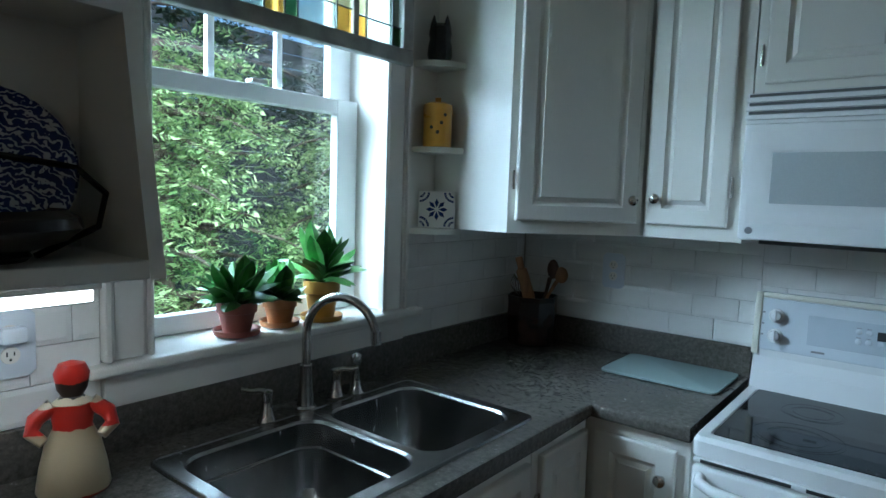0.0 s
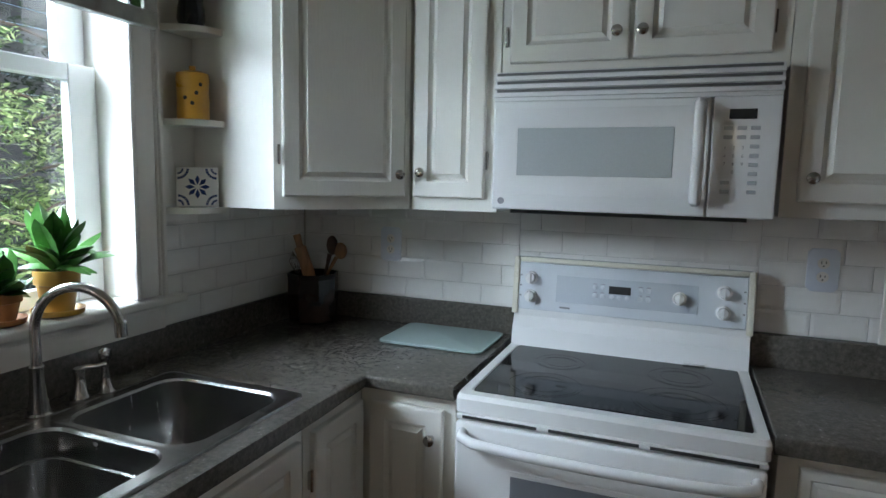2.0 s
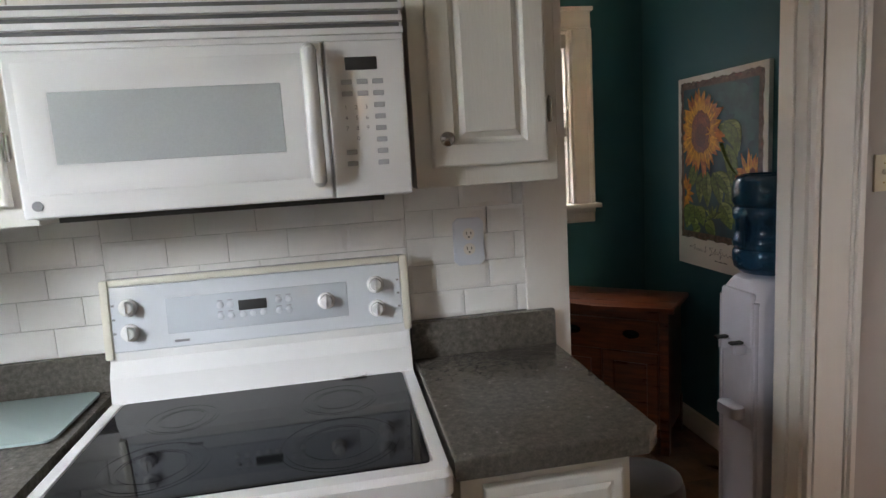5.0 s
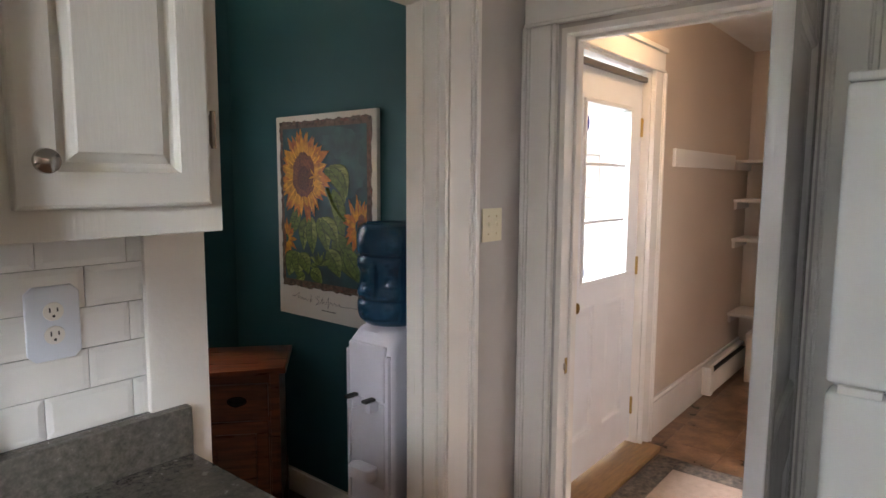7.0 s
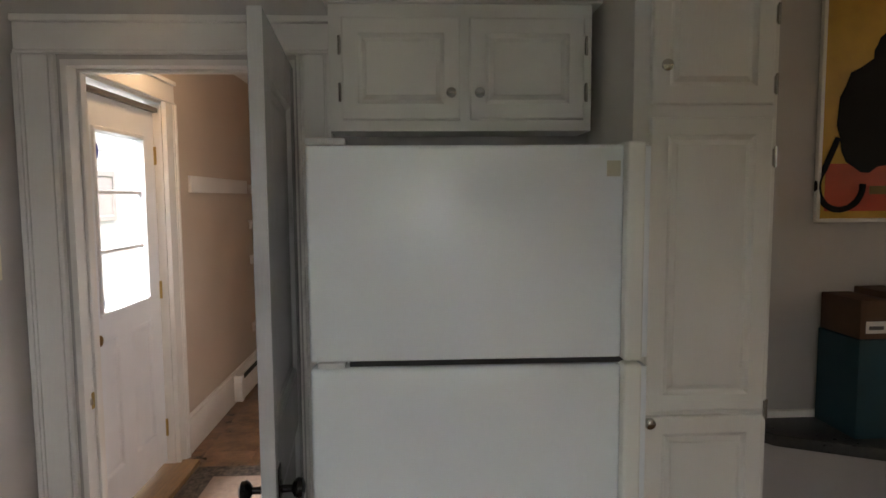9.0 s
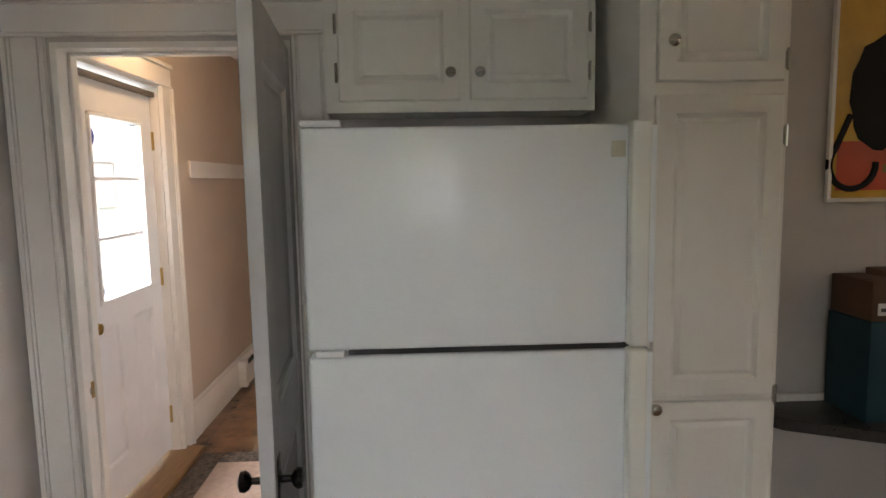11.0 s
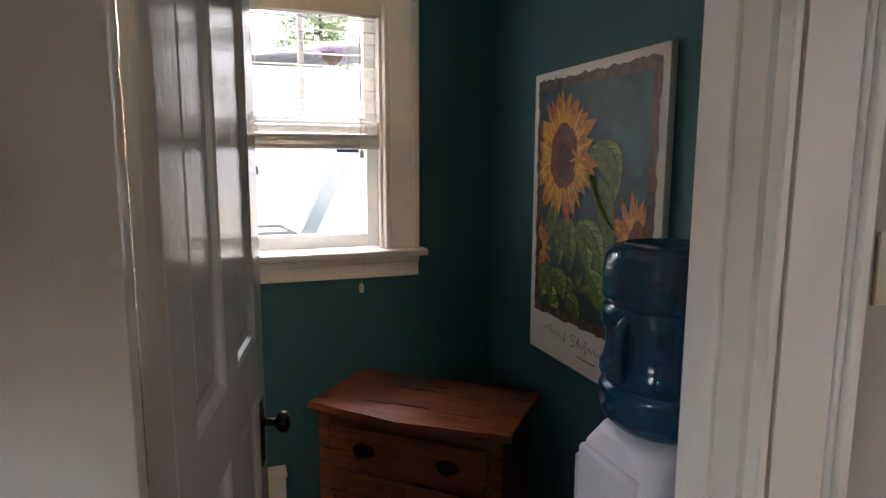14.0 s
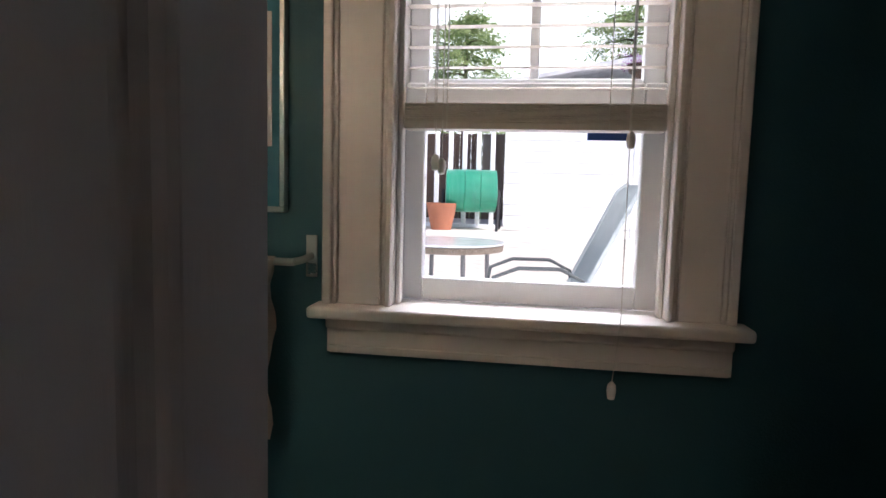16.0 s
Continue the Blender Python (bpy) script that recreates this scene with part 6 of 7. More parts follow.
potted(pose(-1.392, 0.905, 1.143), 0.050, 0.088, 46, 0.08, 0.15, terra, "leafy plant in a red-brown clay pot", 3)
potted(pose(-1.408, 1.048, 1.143), 0.046, 0.080, 36, 0.07, 0.14, terra2, "leafy plant in an orange clay pot", 5)
potted(pose(-1.392, 1.182, 1.143), 0.052, 0.118, 36, 0.10, 0.20, mustard, "tall leafy plant in a mustard yellow pot", 8)

# ---- worktop things ----
ck = thing("utensil_crock", pose(-1.232, 2.105, CT), "dark brown glazed crock holding wooden utensils", "crock")
part("crock", lathe(bmesh.new(), [(0.085, 0), (0.092, 0.01), (0.098, 0.09), (0.096, 0.17), (0.10, 0.19), (0.093, 0.19), (0.088, 0.06), (0.002, 0.05)], seg=8), mat("dark_brown_crock_glaze", (0.022, 0.012, 0.009), 0.22, var=0.4, scale=10), ck, smooth=False)
def utensil(name, pts, rs, material, label, blob=None):
    u = thing(name, pose(-1.232, 2.105, CT), label, "utensil", "utensils in the crock")
    part("shaft", tube(bmesh.new(), pts, 0.01, 12, rs), material, u)
    if blob:
        c, sx, sy, sz = blob
        bm = bmesh.new()
        bmesh.ops.create_icosphere(bm, subdivisions=3, radius=1.0, matrix=Matrix.Translation(c) @ Matrix.Diagonal((sx, sy, sz, 1)))
        part("bowl", bm, material, u)
utensil("rolling_pin", [(0.02, 0.0, 0.06), (-0.015, -0.01, 0.19), (-0.045, -0.02, 0.285), (-0.047, -0.02, 0.292), (-0.058, -0.024, 0.335)], [0.024, 0.024, 0.023, 0.013, 0.015], wood_tan, "pale wooden rolling pin standing in the crock")
utensil("wooden_spoon", [(0.0, 0.0, 0.06), (0.06, 0.02, 0.2), (0.085, 0.03, 0.25)], [0.006, 0.006, 0.008], wood_tan, "pale wooden spoon standing in the crock", ((0.10, 0.035, 0.275), 0.028, 0.016, 0.032))
utensil("dark_ladle", [(0.01, 0.02, 0.06), (0.045, 0.03, 0.22), (0.055, 0.03, 0.26)], [0.007, 0.007, 0.009], wood_dark, "dark wooden spoon standing in the crock", ((0.066, 0.03, 0.295), 0.024, 0.015, 0.038))
wh = thing("whisk", pose(-1.232, 2.105, CT), "steel wire whisk standing in the crock", "utensil", "utensils in the crock")
for k in range(6):
    a = k * math.pi / 6
    part("wire", tube(bmesh.new(), [(-0.045, -0.03, 0.17), (-0.06 + 0.022 * math.cos(a), -0.035 + 0.022 * math.sin(a), 0.23), (-0.068, -0.036, 0.27), (-0.06 - 0.022 * math.cos(a), -0.035 - 0.022 * math.sin(a), 0.23), (-0.045, -0.03, 0.17)], 0.0012, 5), steel, wh)
gb = thing("glass_cutting_board", pose(0, 0, CT + 0.004), "frosted green-edged glass cutting board on the worktop", "cutting board")
part("board", prism(bmesh.new(), rrect(-0.862, -0.492, 1.925, 2.212, 0.025), 0, 0.006, bev=0.0015), mat("frosted_glass_board", (0.30, 0.38, 0.37), 0.22, var=0.04, scale=3), gb)
for x, y in ((-0.84, 1.95), (-0.515, 1.95), (-0.84, 2.19), (-0.515, 2.19)):
    part("foot", lathe(bmesh.new(), [(0.008, -0.004), (0.008, 0.0), (0.001, 0.0005)], (x, y, 0), 12), plate_white, gb)

fm = bpy.data.materials.new("painted_figurine")
fm.use_nodes = True
nt = fm.node_tree
tc = nt.nodes.new("ShaderNodeTexCoord")
sx = nt.nodes.new("ShaderNodeSeparateXYZ")
rp = nt.nodes.new("ShaderNodeValToRGB")
rp.color_ramp.interpolation = "CONSTANT"
els = rp.color_ramp.elements
els[0].position, els[0].color = 0.0, (0.30, 0.02, 0.015, 1)
els[1].position, els[1].color = 0.04, (0.50, 0.40, 0.25, 1)
for p, c in ((0.52, (0.42, 0.02, 0.012, 1)), (0.70, (0.48, 0.40, 0.28, 1)), (0.745, (0.035, 0.02, 0.015, 1)), (0.86, (0.42, 0.02, 0.012, 1))):
    e = els.new(p)
    e.color = c
ns = nt.nodes.new("ShaderNodeTexNoise")
ns.inputs["Scale"].default_value = 40
md = nt.nodes.new("ShaderNodeMath")
md.operation = "MULTIPLY_ADD"
md.inputs[1].default_value = 4.0
ad = nt.nodes.new("ShaderNodeMath")
ad.operation = "MULTIPLY"
ad.inputs[1].default_value = 0.06
nt.links.new(tc.outputs["Object"], sx.inputs[0])
nt.links.new(tc.outputs["Object"], ns.inputs["Vector"])
nt.links.new(ns.outputs["Fac"], ad.inputs[0])
nt.links.new(sx.outputs["Z"], md.inputs[0])
nt.links.new(ad.outputs[0], md.inputs[2])
nt.links.new(md.outputs[0], rp.inputs[0])
nt.links.new(rp.outputs[0], nt.nodes["Principled BSDF"].inputs["Base Color"])
nt.nodes["Principled BSDF"].inputs["Roughness"].default_value = 0.3
bm = lathe(bmesh.new(), [(0.058, 0), (0.062, 0.008), (0.056, 0.05), (0.046, 0.095), (0.032, 0.125), (0.036, 0.15), (0.034, 0.17), (0.018, 0.182), (0.025, 0.195), (0.028, 0.212), (0.030, 0.225), (0.022, 0.242), (0.003, 0.248)], seg=28, sx=0.85)
for s in (-1, 1):
    tube(bm, [(0.004, s * 0.03, 0.168), (0.008, s * 0.058, 0.145), (0.018, s * 0.064, 0.125), (0.028, s * 0.045, 0.108)], 0.013, 10, [0.015, 0.015, 0.013, 0.010])
st = part("figurine", bm, fm, m=pose(-1.235, 0.462, CT, 0, 0, -20))
tagged(st, "painted cast figurine in red and cream beside the sink", "figurine")
jar = thing("blue_jar", pose(-1.22, 0.27, CT), "dark blue glazed jar on the worktop", "jar")
part("jar", lathe(bmesh.new(), [(0.05, 0), (0.06, 0.01), (0.062, 0.09), (0.05, 0.115), (0.054, 0.125), (0.046, 0.125), (0.04, 0.02), (0.002, 0.018)], seg=28), navy, jar)

# ---- bin ----
tb = thing("step_bin", pose(0.862, 1.985, 0) @ Matrix.Diagonal((0.88, 0.88, 1.13, 1)), "round steel pedal bin with a dark lid", "bin")
part("drum", lathe(bmesh.new(), [(0.115, 0.03), (0.12, 0.035), (0.12, 0.50), (0.118, 0.505), (0.002, 0.505)], seg=36), steel, tb)
part("base", lathe(bmesh.new(), [(0.122, 0), (0.122, 0.03), (0.002, 0.03)], seg=36), dark, tb)
part("lid", lathe(bmesh.new(), [(0.124, 0.505), (0.124, 0.535), (0.115, 0.56), (0.08, 0.575), (0.002, 0.58)], seg=36), mat("dark_grey_lid", (0.03, 0.03, 0.033), 0.4), tb)
part("pedal", B(-0.03, 0.03, -0.16, -0.11, 0.012, 0.022, 0.003), dark, tb)

# ---- desk corner beyond the pantry ----
desk = thing("wall_desk", Matrix.Identity(4), "dark laminate desk top along the kitchen wall", "desk")
part("top", prism(bmesh.new(), [(2.036, -1.8), (2.036, -0.20), (1.99, -0.21), (1.86, -0.30), (1.62, -0.78), (1.60, -1.8)], 0.70, 0.74, bev=0.006), mat("near_black_desk_laminate", (0.028, 0.026, 0.025), 0.3, var=0.25, scale=60), desk)
part("backsplash", B(2.016, 2.037, -1.8, -0.20, 0.739, 0.765, 0.003), trim, desk)
part("support", B(1.66, 2.03, -1.8, -1.76, 0, 0.70), paint, desk)
chm = mat("turquoise_painted_metal", (0.005, 0.04, 0.055), 0.6, var=0.12, scale=8)
tc_box = thing("turquoise_drawer_chest", pose(1.80, -0.535, 0.741, 0, 0, -90), "small turquoise painted drawer chest on the desk", "chest")
part("case", B(0, 0.62, 0.0, 0.21, 0, 0.335, 0.004), chm, tc_box)
for z0 in (0.03, 0.135, 0.235):
    d = part("drawer", B(0.15, 0.60, -0.006, 0.02, z0, z0 + 0.085, 0.002), chm, tc_box)
    part("drawer_gap", B(0.15, 0.60, -0.003, 0.001, z0 + 0.085, z0 + 0.091), dark, d)
box_wood = mat("aged_pine_box", (0.085, 0.042, 0.02), 0.7, var=0.2, scale=10)
for k, (x, h) in enumerate(((0.005, 0.13), (0.125, 0.15), (0.245, 0.17), (0.365, 0.19))):
    bx = thing("wooden_box", pose(1.80, -0.535, 1.077, 0, 0, -90) @ pose(x, 0.008, 0), "small aged wooden box with a paper label", "box", "boxes on the drawer chest")
    part("case", B(0, 0.11, 0, 0.2, 0, h, 0.003), box_wood, bx)
    part("paper_label", B(0.02, 0.09, -0.0012, 0.001, 0.02, 0.06), poster_white, bx)
    part("label_print", B(0.03, 0.08, -0.002, 0.001, 0.032, 0.044), ink, bx)
p2 = thing("framed_poster", pose(2.038, -0.515, 1.455, 0, 0, -90), "framed yellow and red poster with a dark shape", "poster")
pw, ph = 0.62, 0.88
for nm, a in (("frame_rail", (0, pw, -0.02, 0, 0, 0.014)), ("frame_rail", (0, pw, -0.02, 0, ph - 0.014, ph)), ("frame_stile", (0, 0.014, -0.02, 0, 0.014, ph - 0.014)), ("frame_stile", (pw - 0.014, pw, -0.02, 0, 0.014, ph - 0.014))):
    part(nm, B(*a, 0.002, 1), trim, p2)
part("yellow_print", B(0.014, pw - 0.014, -0.008, 0, 0.014, ph - 0.014), mat("ochre_print", (0.48, 0.27, 0.025), 0.4, var=0.15, scale=9), p2)
part("red_print", B(0.035, pw - 0.03, -0.0095, -0.005, 0.04, 0.21), mat("red_print", (0.42, 0.045, 0.012), 0.4, var=0.15, scale=9), p2)
bm = bmesh.new()
flat(bm, blobby(0.20, 0.38, 0.13, 0.20, 26, 0.06, -0.1, 3), -0.0102)
flat(bm, blobby(0.26, 0.58, 0.07, 0.09, 22, 0.07, 0, 4), -0.0104)
part("dark_shape", bm, mat("black_print", (0.004, 0.004, 0.004), 0.8), p2)
pts = [(0.09 + 0.075 * math.cos(a) * 1.1, -0.0105, 0.13 + 0.085 * math.sin(a)) for a in (radians(k) for k in range(140, 380, 15))]
part("dark_shape", tube(bmesh.new(), [(0.075, -0.0105, 0.3)] + pts, 0.012, 5), scene.objects["dark_shape"].data.materials[0], p2)
for x, z, w_ in ((0.30, 0.30, 0.10), (0.30, 0.38, 0.10), (0.20, 0.10, 0.30), (0.42, 0.30, 0.1)):
    part("lettering_bar", B(x, x + w_, -0.0108, -0.006, z, z + 0.03), mat("faded_letter", (0.20, 0.12, 0.03), 0.5), p2)

# ---- teal room, back wall ----
tbm = mat("brushed_chrome", (0.6, 0.58, 0.55), 0.3, 1.0)
twb = thing("towel_bar", Matrix.Identity(4), "metal towel bar on the teal wall", "towel bar")
for x in (0.692, 0.15):
    br = part("bracket", B(x - 0.012, x + 0.012, TY1 - 0.006, TY1, 1.235, 1.325, 0.002), tbm, twb)
    part("arm", tube(bmesh.new(), [(x, TY1 - 0.004, 1.28), (x - 0.004, TY1 - 0.04, 1.276), (x - 0.02, TY1 - 0.06, 1.272)], 0.008, 8), tbm, br)
part("bar", tube(bmesh.new(), [(0.675, TY1 - 0.06, 1.272), (0.14, TY1 - 0.06, 1.272)], 0.008, 10), tbm, twb)
twl = thing("hand_towel", Matrix.Identity(4), "cream cotton hand towel hanging on the bar", "towel")
bm = bmesh.new()
rows = []
for i in range(15):
    u = i / 14
    x = 0.30 + 0.328 * u
    wob = 0.006 * math.sin(u * 17)
    rows.append([bm.verts.new((x + 0.008 * math.sin(j * 1.3), TY1 - 0.06 + (-0.012 if j < 12 else 0.012) * (1 if j != 11 else 0) + wob * (0.3 + j / 14), (0.893 + 0.0355 * j) if j < 12 else 1.282 - 0.03 * (j - 11))) for j in range(18)])
for a, b in zip(rows, rows[1:]):
    for j in range(17):
        bm.faces.new((a[j], a[j + 1], b[j + 1], b[j]))
bmesh.ops.solidify(bm, geom=bm.faces[:], thickness=0.006)
part("cloth", bm, mat("cream_terry_cloth", (0.62, 0.54, 0.45), 0.95, var=0.08, bump=0.5, bscale=400), twl)
pic = thing("framed_picture", pose(0.118, TY1, 1.372), "tall metal-framed picture on the teal wall", "picture")
for nm, a in (("frame_rail", (0, 0.52, -0.022, 0, 0, 0.012)), ("frame_rail", (0, 0.52, -0.022, 0, 0.688, 0.70)), ("frame_stile", (0, 0.012, -0.022, 0, 0.012, 0.688)), ("frame_stile", (0.508, 0.52, -0.022, 0, 0.012, 0.688))):
    part(nm, B(*a, 0.002, 1), tbm, pic)
part("blue_print", B(0.012, 0.508, -0.006, 0, 0.012, 0.688), mat("pale_blue_print", (0.07, 0.22, 0.28), 0.05, var=0.1, rvar=0.02, coat=1.0), pic)
inner = part("cream_print", B(0.10, 0.485, -0.008, -0.004, 0.14, 0.42, 0.001, 1), poster_white, pic)
part("dark_print", B(0.12, 0.465, -0.0095, -0.006, 0.21, 0.40), wood_dark, inner)
part("lettering_bar", B(0.14, 0.44, -0.0095, -0.006, 0.165, 0.19), ink, inner)

# stickers on the entry door's glass
for nm, x, z, r, c in (("round_sticker", 0.245, 1.735, 0.045, (0.03, 0.05, 0.30)),):
    t = part(nm, lathe(bmesh.new(), [(r, 0), (r, 0.001), (0.001, 0.0012)], seg=28, m=Matrix.Translation((x, 0.020, z)) @ UP), mat("blue_sticker", c, 0.4, var=0.1), ed, "round blue sticker")
part("square_sticker", B(0.215, 0.275, 0.0185, 0.0205, 0.995, 1.05), mat("white_sticker", (0.5, 0.55, 0.6), 0.5), ed)
part("sticker_print", B(0.218, 0.272, 0.0175, 0.0195, 1.012, 1.034), mat("blue_sticker_print", (0.03, 0.06, 0.25), 0.5), ed)

# ---- outside ----
grass = mat("lawn", (0.07, 0.11, 0.03), 0.9, var=0.4, scale=3, bump=0.6, bscale=60)
setting("ground", B(-300, 300, -300, 300, -0.7, -0.35), grass, "green lawn round the house")
setting("patio", B(-3.5, 6.0, 5.0, 9.8, -0.4, 0.35, 0.01), mat("pale_patio", (0.86, 0.85, 0.83), 0.8, var=0.08, scale=8), "pale sunlit patio outside the window")
setting("deck", B(-4.0, 7.0, 9.8, 14.0, -0.4, 0.92, 0.01), mat("weathered_deck", (0.70, 0.66, 0.58), 0.8, var=0.15, scale=5, stretch=(1, 8, 8)), "raised weathered timber deck")
shed_paint = mat("white_shed_cladding", (0.88, 0.89, 0.90), 0.6, var=0.03)
shed = thing("garden_shed", pose(0.72, 11.4, 0.92), "white clad garden shed behind the patio", "shed")
part("wall", B(0, 4.2, 0, 2.4, 0, 1.95), shed_paint, shed)
for k in range(13):
    part("cladding_board", B(-0.01, 4.21, -0.018, 0, 0.02 + k * 0.15, 0.165 + k * 0.15, 0.003, 1), shed_paint, shed)
bm = bmesh.new()
prof = [(-0.25, 1.95), (4.4, 2.77), (4.4, 2.83), (-0.25, 2.01)]
a = [bm.verts.new((x, -0.05, z)) for x, z in prof]
b = [bm.verts.new((x, 2.6, z)) for x, z in prof]
bm.faces.new(a)
bm.faces.new(list(reversed(b)))
for i in range(4):
    bm.faces.new((a[i], b[i], b[(i + 1) % 4], a[(i + 1) % 4]))
part("roof", bm, mat("grey_roofing", (0.66, 0.66, 0.67), 0.8, var=0.2), shed)
rail = thing("deck_railing", pose(-1.6, 11.0, 0.92), "white painted deck railing", "railing")
part("top_rail", B(0, 2.25, -0.04, 0.04, 1.35, 1.42, 0.006), shed_paint, rail)
part("bottom_rail", B(0, 2.25, -0.03, 0.03, 0.0, 0.05, 0.006), shed_paint, rail)
for k in range(12):
    part("baluster", B(0.05 + k * 0.19, 0.11 + k * 0.19, -0.025, 0.025, 0.05, 1.35, 0.004), shed_paint, rail)
fence = thing("dark_fence", pose(-4.0, 13.6, 0.92), "dark stained fence behind the deck", "fence")
for k in range(26):
    part("board", B(k * 0.2, k * 0.2 + 0.19, 0, 0.03, 0, 1.5, 0.003, 1), wood_dark, fence)
green_pl = mat("green_plastic_drum", (0.02, 0.28, 0.17), 0.35, var=0.1)
comp = thing("tumbler_composter", pose(0.33, 10.6, 0.92), "green plastic tumbler composter on a stand", "composter")
d = part("drum", lathe(bmesh.new(), [(0.20, -0.33), (0.27, -0.32), (0.275, -0.1), (0.265, -0.09), (0.275, -0.08), (0.275, 0.1), (0.265, 0.11), (0.275, 0.12), (0.27, 0.32), (0.20, 0.33)], seg=18, m=Matrix.Translation((0, 0, 0.50)) @ pose(0, 0, 0, 0, 90, 8)), green_pl, comp)
for s in (-1, 1):
    part("stand_leg", tube(bmesh.new(), [(s * 0.36, -0.25, 0), (s * 0.36, 0, 0.5), (s * 0.36, 0.25, 0)], 0.02, 8), dark, comp)
brick_mat = mat("terracotta_planter", (0.42, 0.16, 0.09), 0.8, var=0.15)
pl_ = thing("clay_planter", pose(-0.02, 10.4, 0.92), "reddish clay planter by the railing", "planter")
part("tub", lathe(bmesh.new(), [(0.13, 0), (0.19, 0.3), (0.2, 0.34), (0.17, 0.34), (0.16, 0.28), (0.002, 0.28)], seg=20), brick_mat, pl_)
table = thing("patio_table", pose(0.42, 7.85, 0.35), "round glass patio table with a woven rim", "table")
part("tabletop", lathe(bmesh.new(), [(0.48, 0.62), (0.50, 0.63), (0.50, 0.64), (0.002, 0.642)], seg=40), mat("pale_table_glass", (0.78, 0.80, 0.80), 0.12), table)
part("woven_rim", lathe(bmesh.new(), [(0.455, 0.565), (0.485, 0.57), (0.49, 0.62), (0.46, 0.62)], seg=40), mat("brown_wicker", (0.20, 0.16, 0.12), 0.8, var=0.4, scale=60, bump=0.6), table)
for k in range(4):
    a_ = k * math.pi / 2 + 0.5
    part("leg", tube(bmesh.new(), [(0.40 * math.cos(a_), 0.40 * math.sin(a_), 0), (0.38 * math.cos(a_), 0.38 * math.sin(a_), 0.58)], 0.02, 8), mat("grey_table_metal", (0.2, 0.2, 0.2), 0.5, 0.5), table)
tube_metal = mat("dark_grey_chair_tube", (0.10, 0.11, 0.11), 0.4, 0.5)
sling = mat("pale_grey_sling", (0.42, 0.47, 0.47), 0.8, var=0.05, bump=0.2, bscale=300)
chair = thing("sling_patio_chair", pose(1.30, 6.6, 0.35, 0, 0, 6), "pale grey sling patio chair with a tube frame", "chair")
bm = bmesh.new()
pr = [(-0.42, 0.40), (-0.02, 0.36), (0.10, 0.40), (0.44, 1.10), (0.50, 1.14)]
lo = [bm.verts.new((x, -0.24, z)) for x, z in pr]
hi = [bm.verts.new((x, 0.24, z)) for x, z in pr]
for i in range(len(pr) - 1):
    bm.faces.new((lo[i], lo[i + 1], hi[i + 1], hi[i]))
bmesh.ops.solidify(bm, geom=bm.faces[:], thickness=0.012)
part("sling", bm, sling, chair)
for s in (-0.26, 0.26):
    part("side_frame", tube(bmesh.new(), [(-0.42, s, 0.40), (-0.02, s, 0.36), (0.10, s, 0.40), (0.44, s, 1.10), (0.51, s, 1.15)], 0.014, 8), sling, chair)
    part("arm", tube(bmesh.new(), [(-0.40, s, 0.0), (-0.44, s, 0.35), (-0.40, s, 0.56), (-0.25, s, 0.62), (0.0, s, 0.62), (0.14, s, 0.55), (0.22, s, 0.0)], 0.013, 8), tube_metal, chair)


pw_ = thing("porch_wall", pose(3.9, 4.05, -0.36), "white clad sunlit wall beyond the entry door", "wall")
part("wall", B(0, 14.0, 0, 0.15, 0, 4.2), shed_paint, pw_)
for k in range(28):
    part("cladding_board", B(-0.01, 14.01, -0.018, 0, k * 0.15, k * 0.15 + 0.146, 0.003, 1), shed_paint, pw_)
part("window_frame", rings(bmesh.new(), 1.9, 2.55, 1.7, 2.2, [(0.0, -0.03), (0.05, -0.03), (0.055, -0.022)], back=-0.01), mat("pinkish_frame", (0.64, 0.58, 0.57), 0.6), pw_)

setting("backdrop", B(-90, 120, 90, 91, -2, 60), glow("pale_hazy_sky", (0.93, 0.96, 1.0), 1.6), "pale hazy bright sky in the distance")

# ---- foliage ----
def leaf_material(name, c1, c2):
    m = bpy.data.materials.new(name)
    m.use_nodes = True
    nt = m.node_tree
    p = nt.nodes["Principled BSDF"]
    g = nt.nodes.new("ShaderNodeNewGeometry")
    r = nt.nodes.new("ShaderNodeValToRGB")
    r.color_ramp.elements[0].color, r.color_ramp.elements[1].color = (*c1, 1), (*c2, 1)
    nt.links.new(g.outputs["Random Per Island"], r.inputs[0])
    nt.links.new(r.outputs[0], p.inputs["Base Color"])
    p.inputs["Roughness"].default_value = 0.5
    t = nt.nodes.new("ShaderNodeBsdfTranslucent")
    nt.links.new(r.outputs[0], t.inputs["Color"])
    mix = nt.nodes.new("ShaderNodeMixShader")
    mix.inputs[0].default_value = 0.35
    nt.links.new(p.outputs[0], mix.inputs[1])
    nt.links.new(t.outputs[0], mix.inputs[2])
    nt.links.new(mix.outputs[0], nt.nodes["Material Output"].inputs["Surface"])
    return m


leaf_bright = leaf_material("fresh_spray_green", (0.10, 0.20, 0.05), (0.55, 0.66, 0.30))
# near-black green: the shade among the back trees is put into the leaf colour
leaf_shaded = leaf_material("shaded_spray_green", (0.008, 0.020, 0.009), (0.030, 0.056, 0.022))
bark = mat("grey_brown_bark", (0.10, 0.075, 0.055), 0.9, var=0.4, scale=12, bump=0.8, bscale=40)


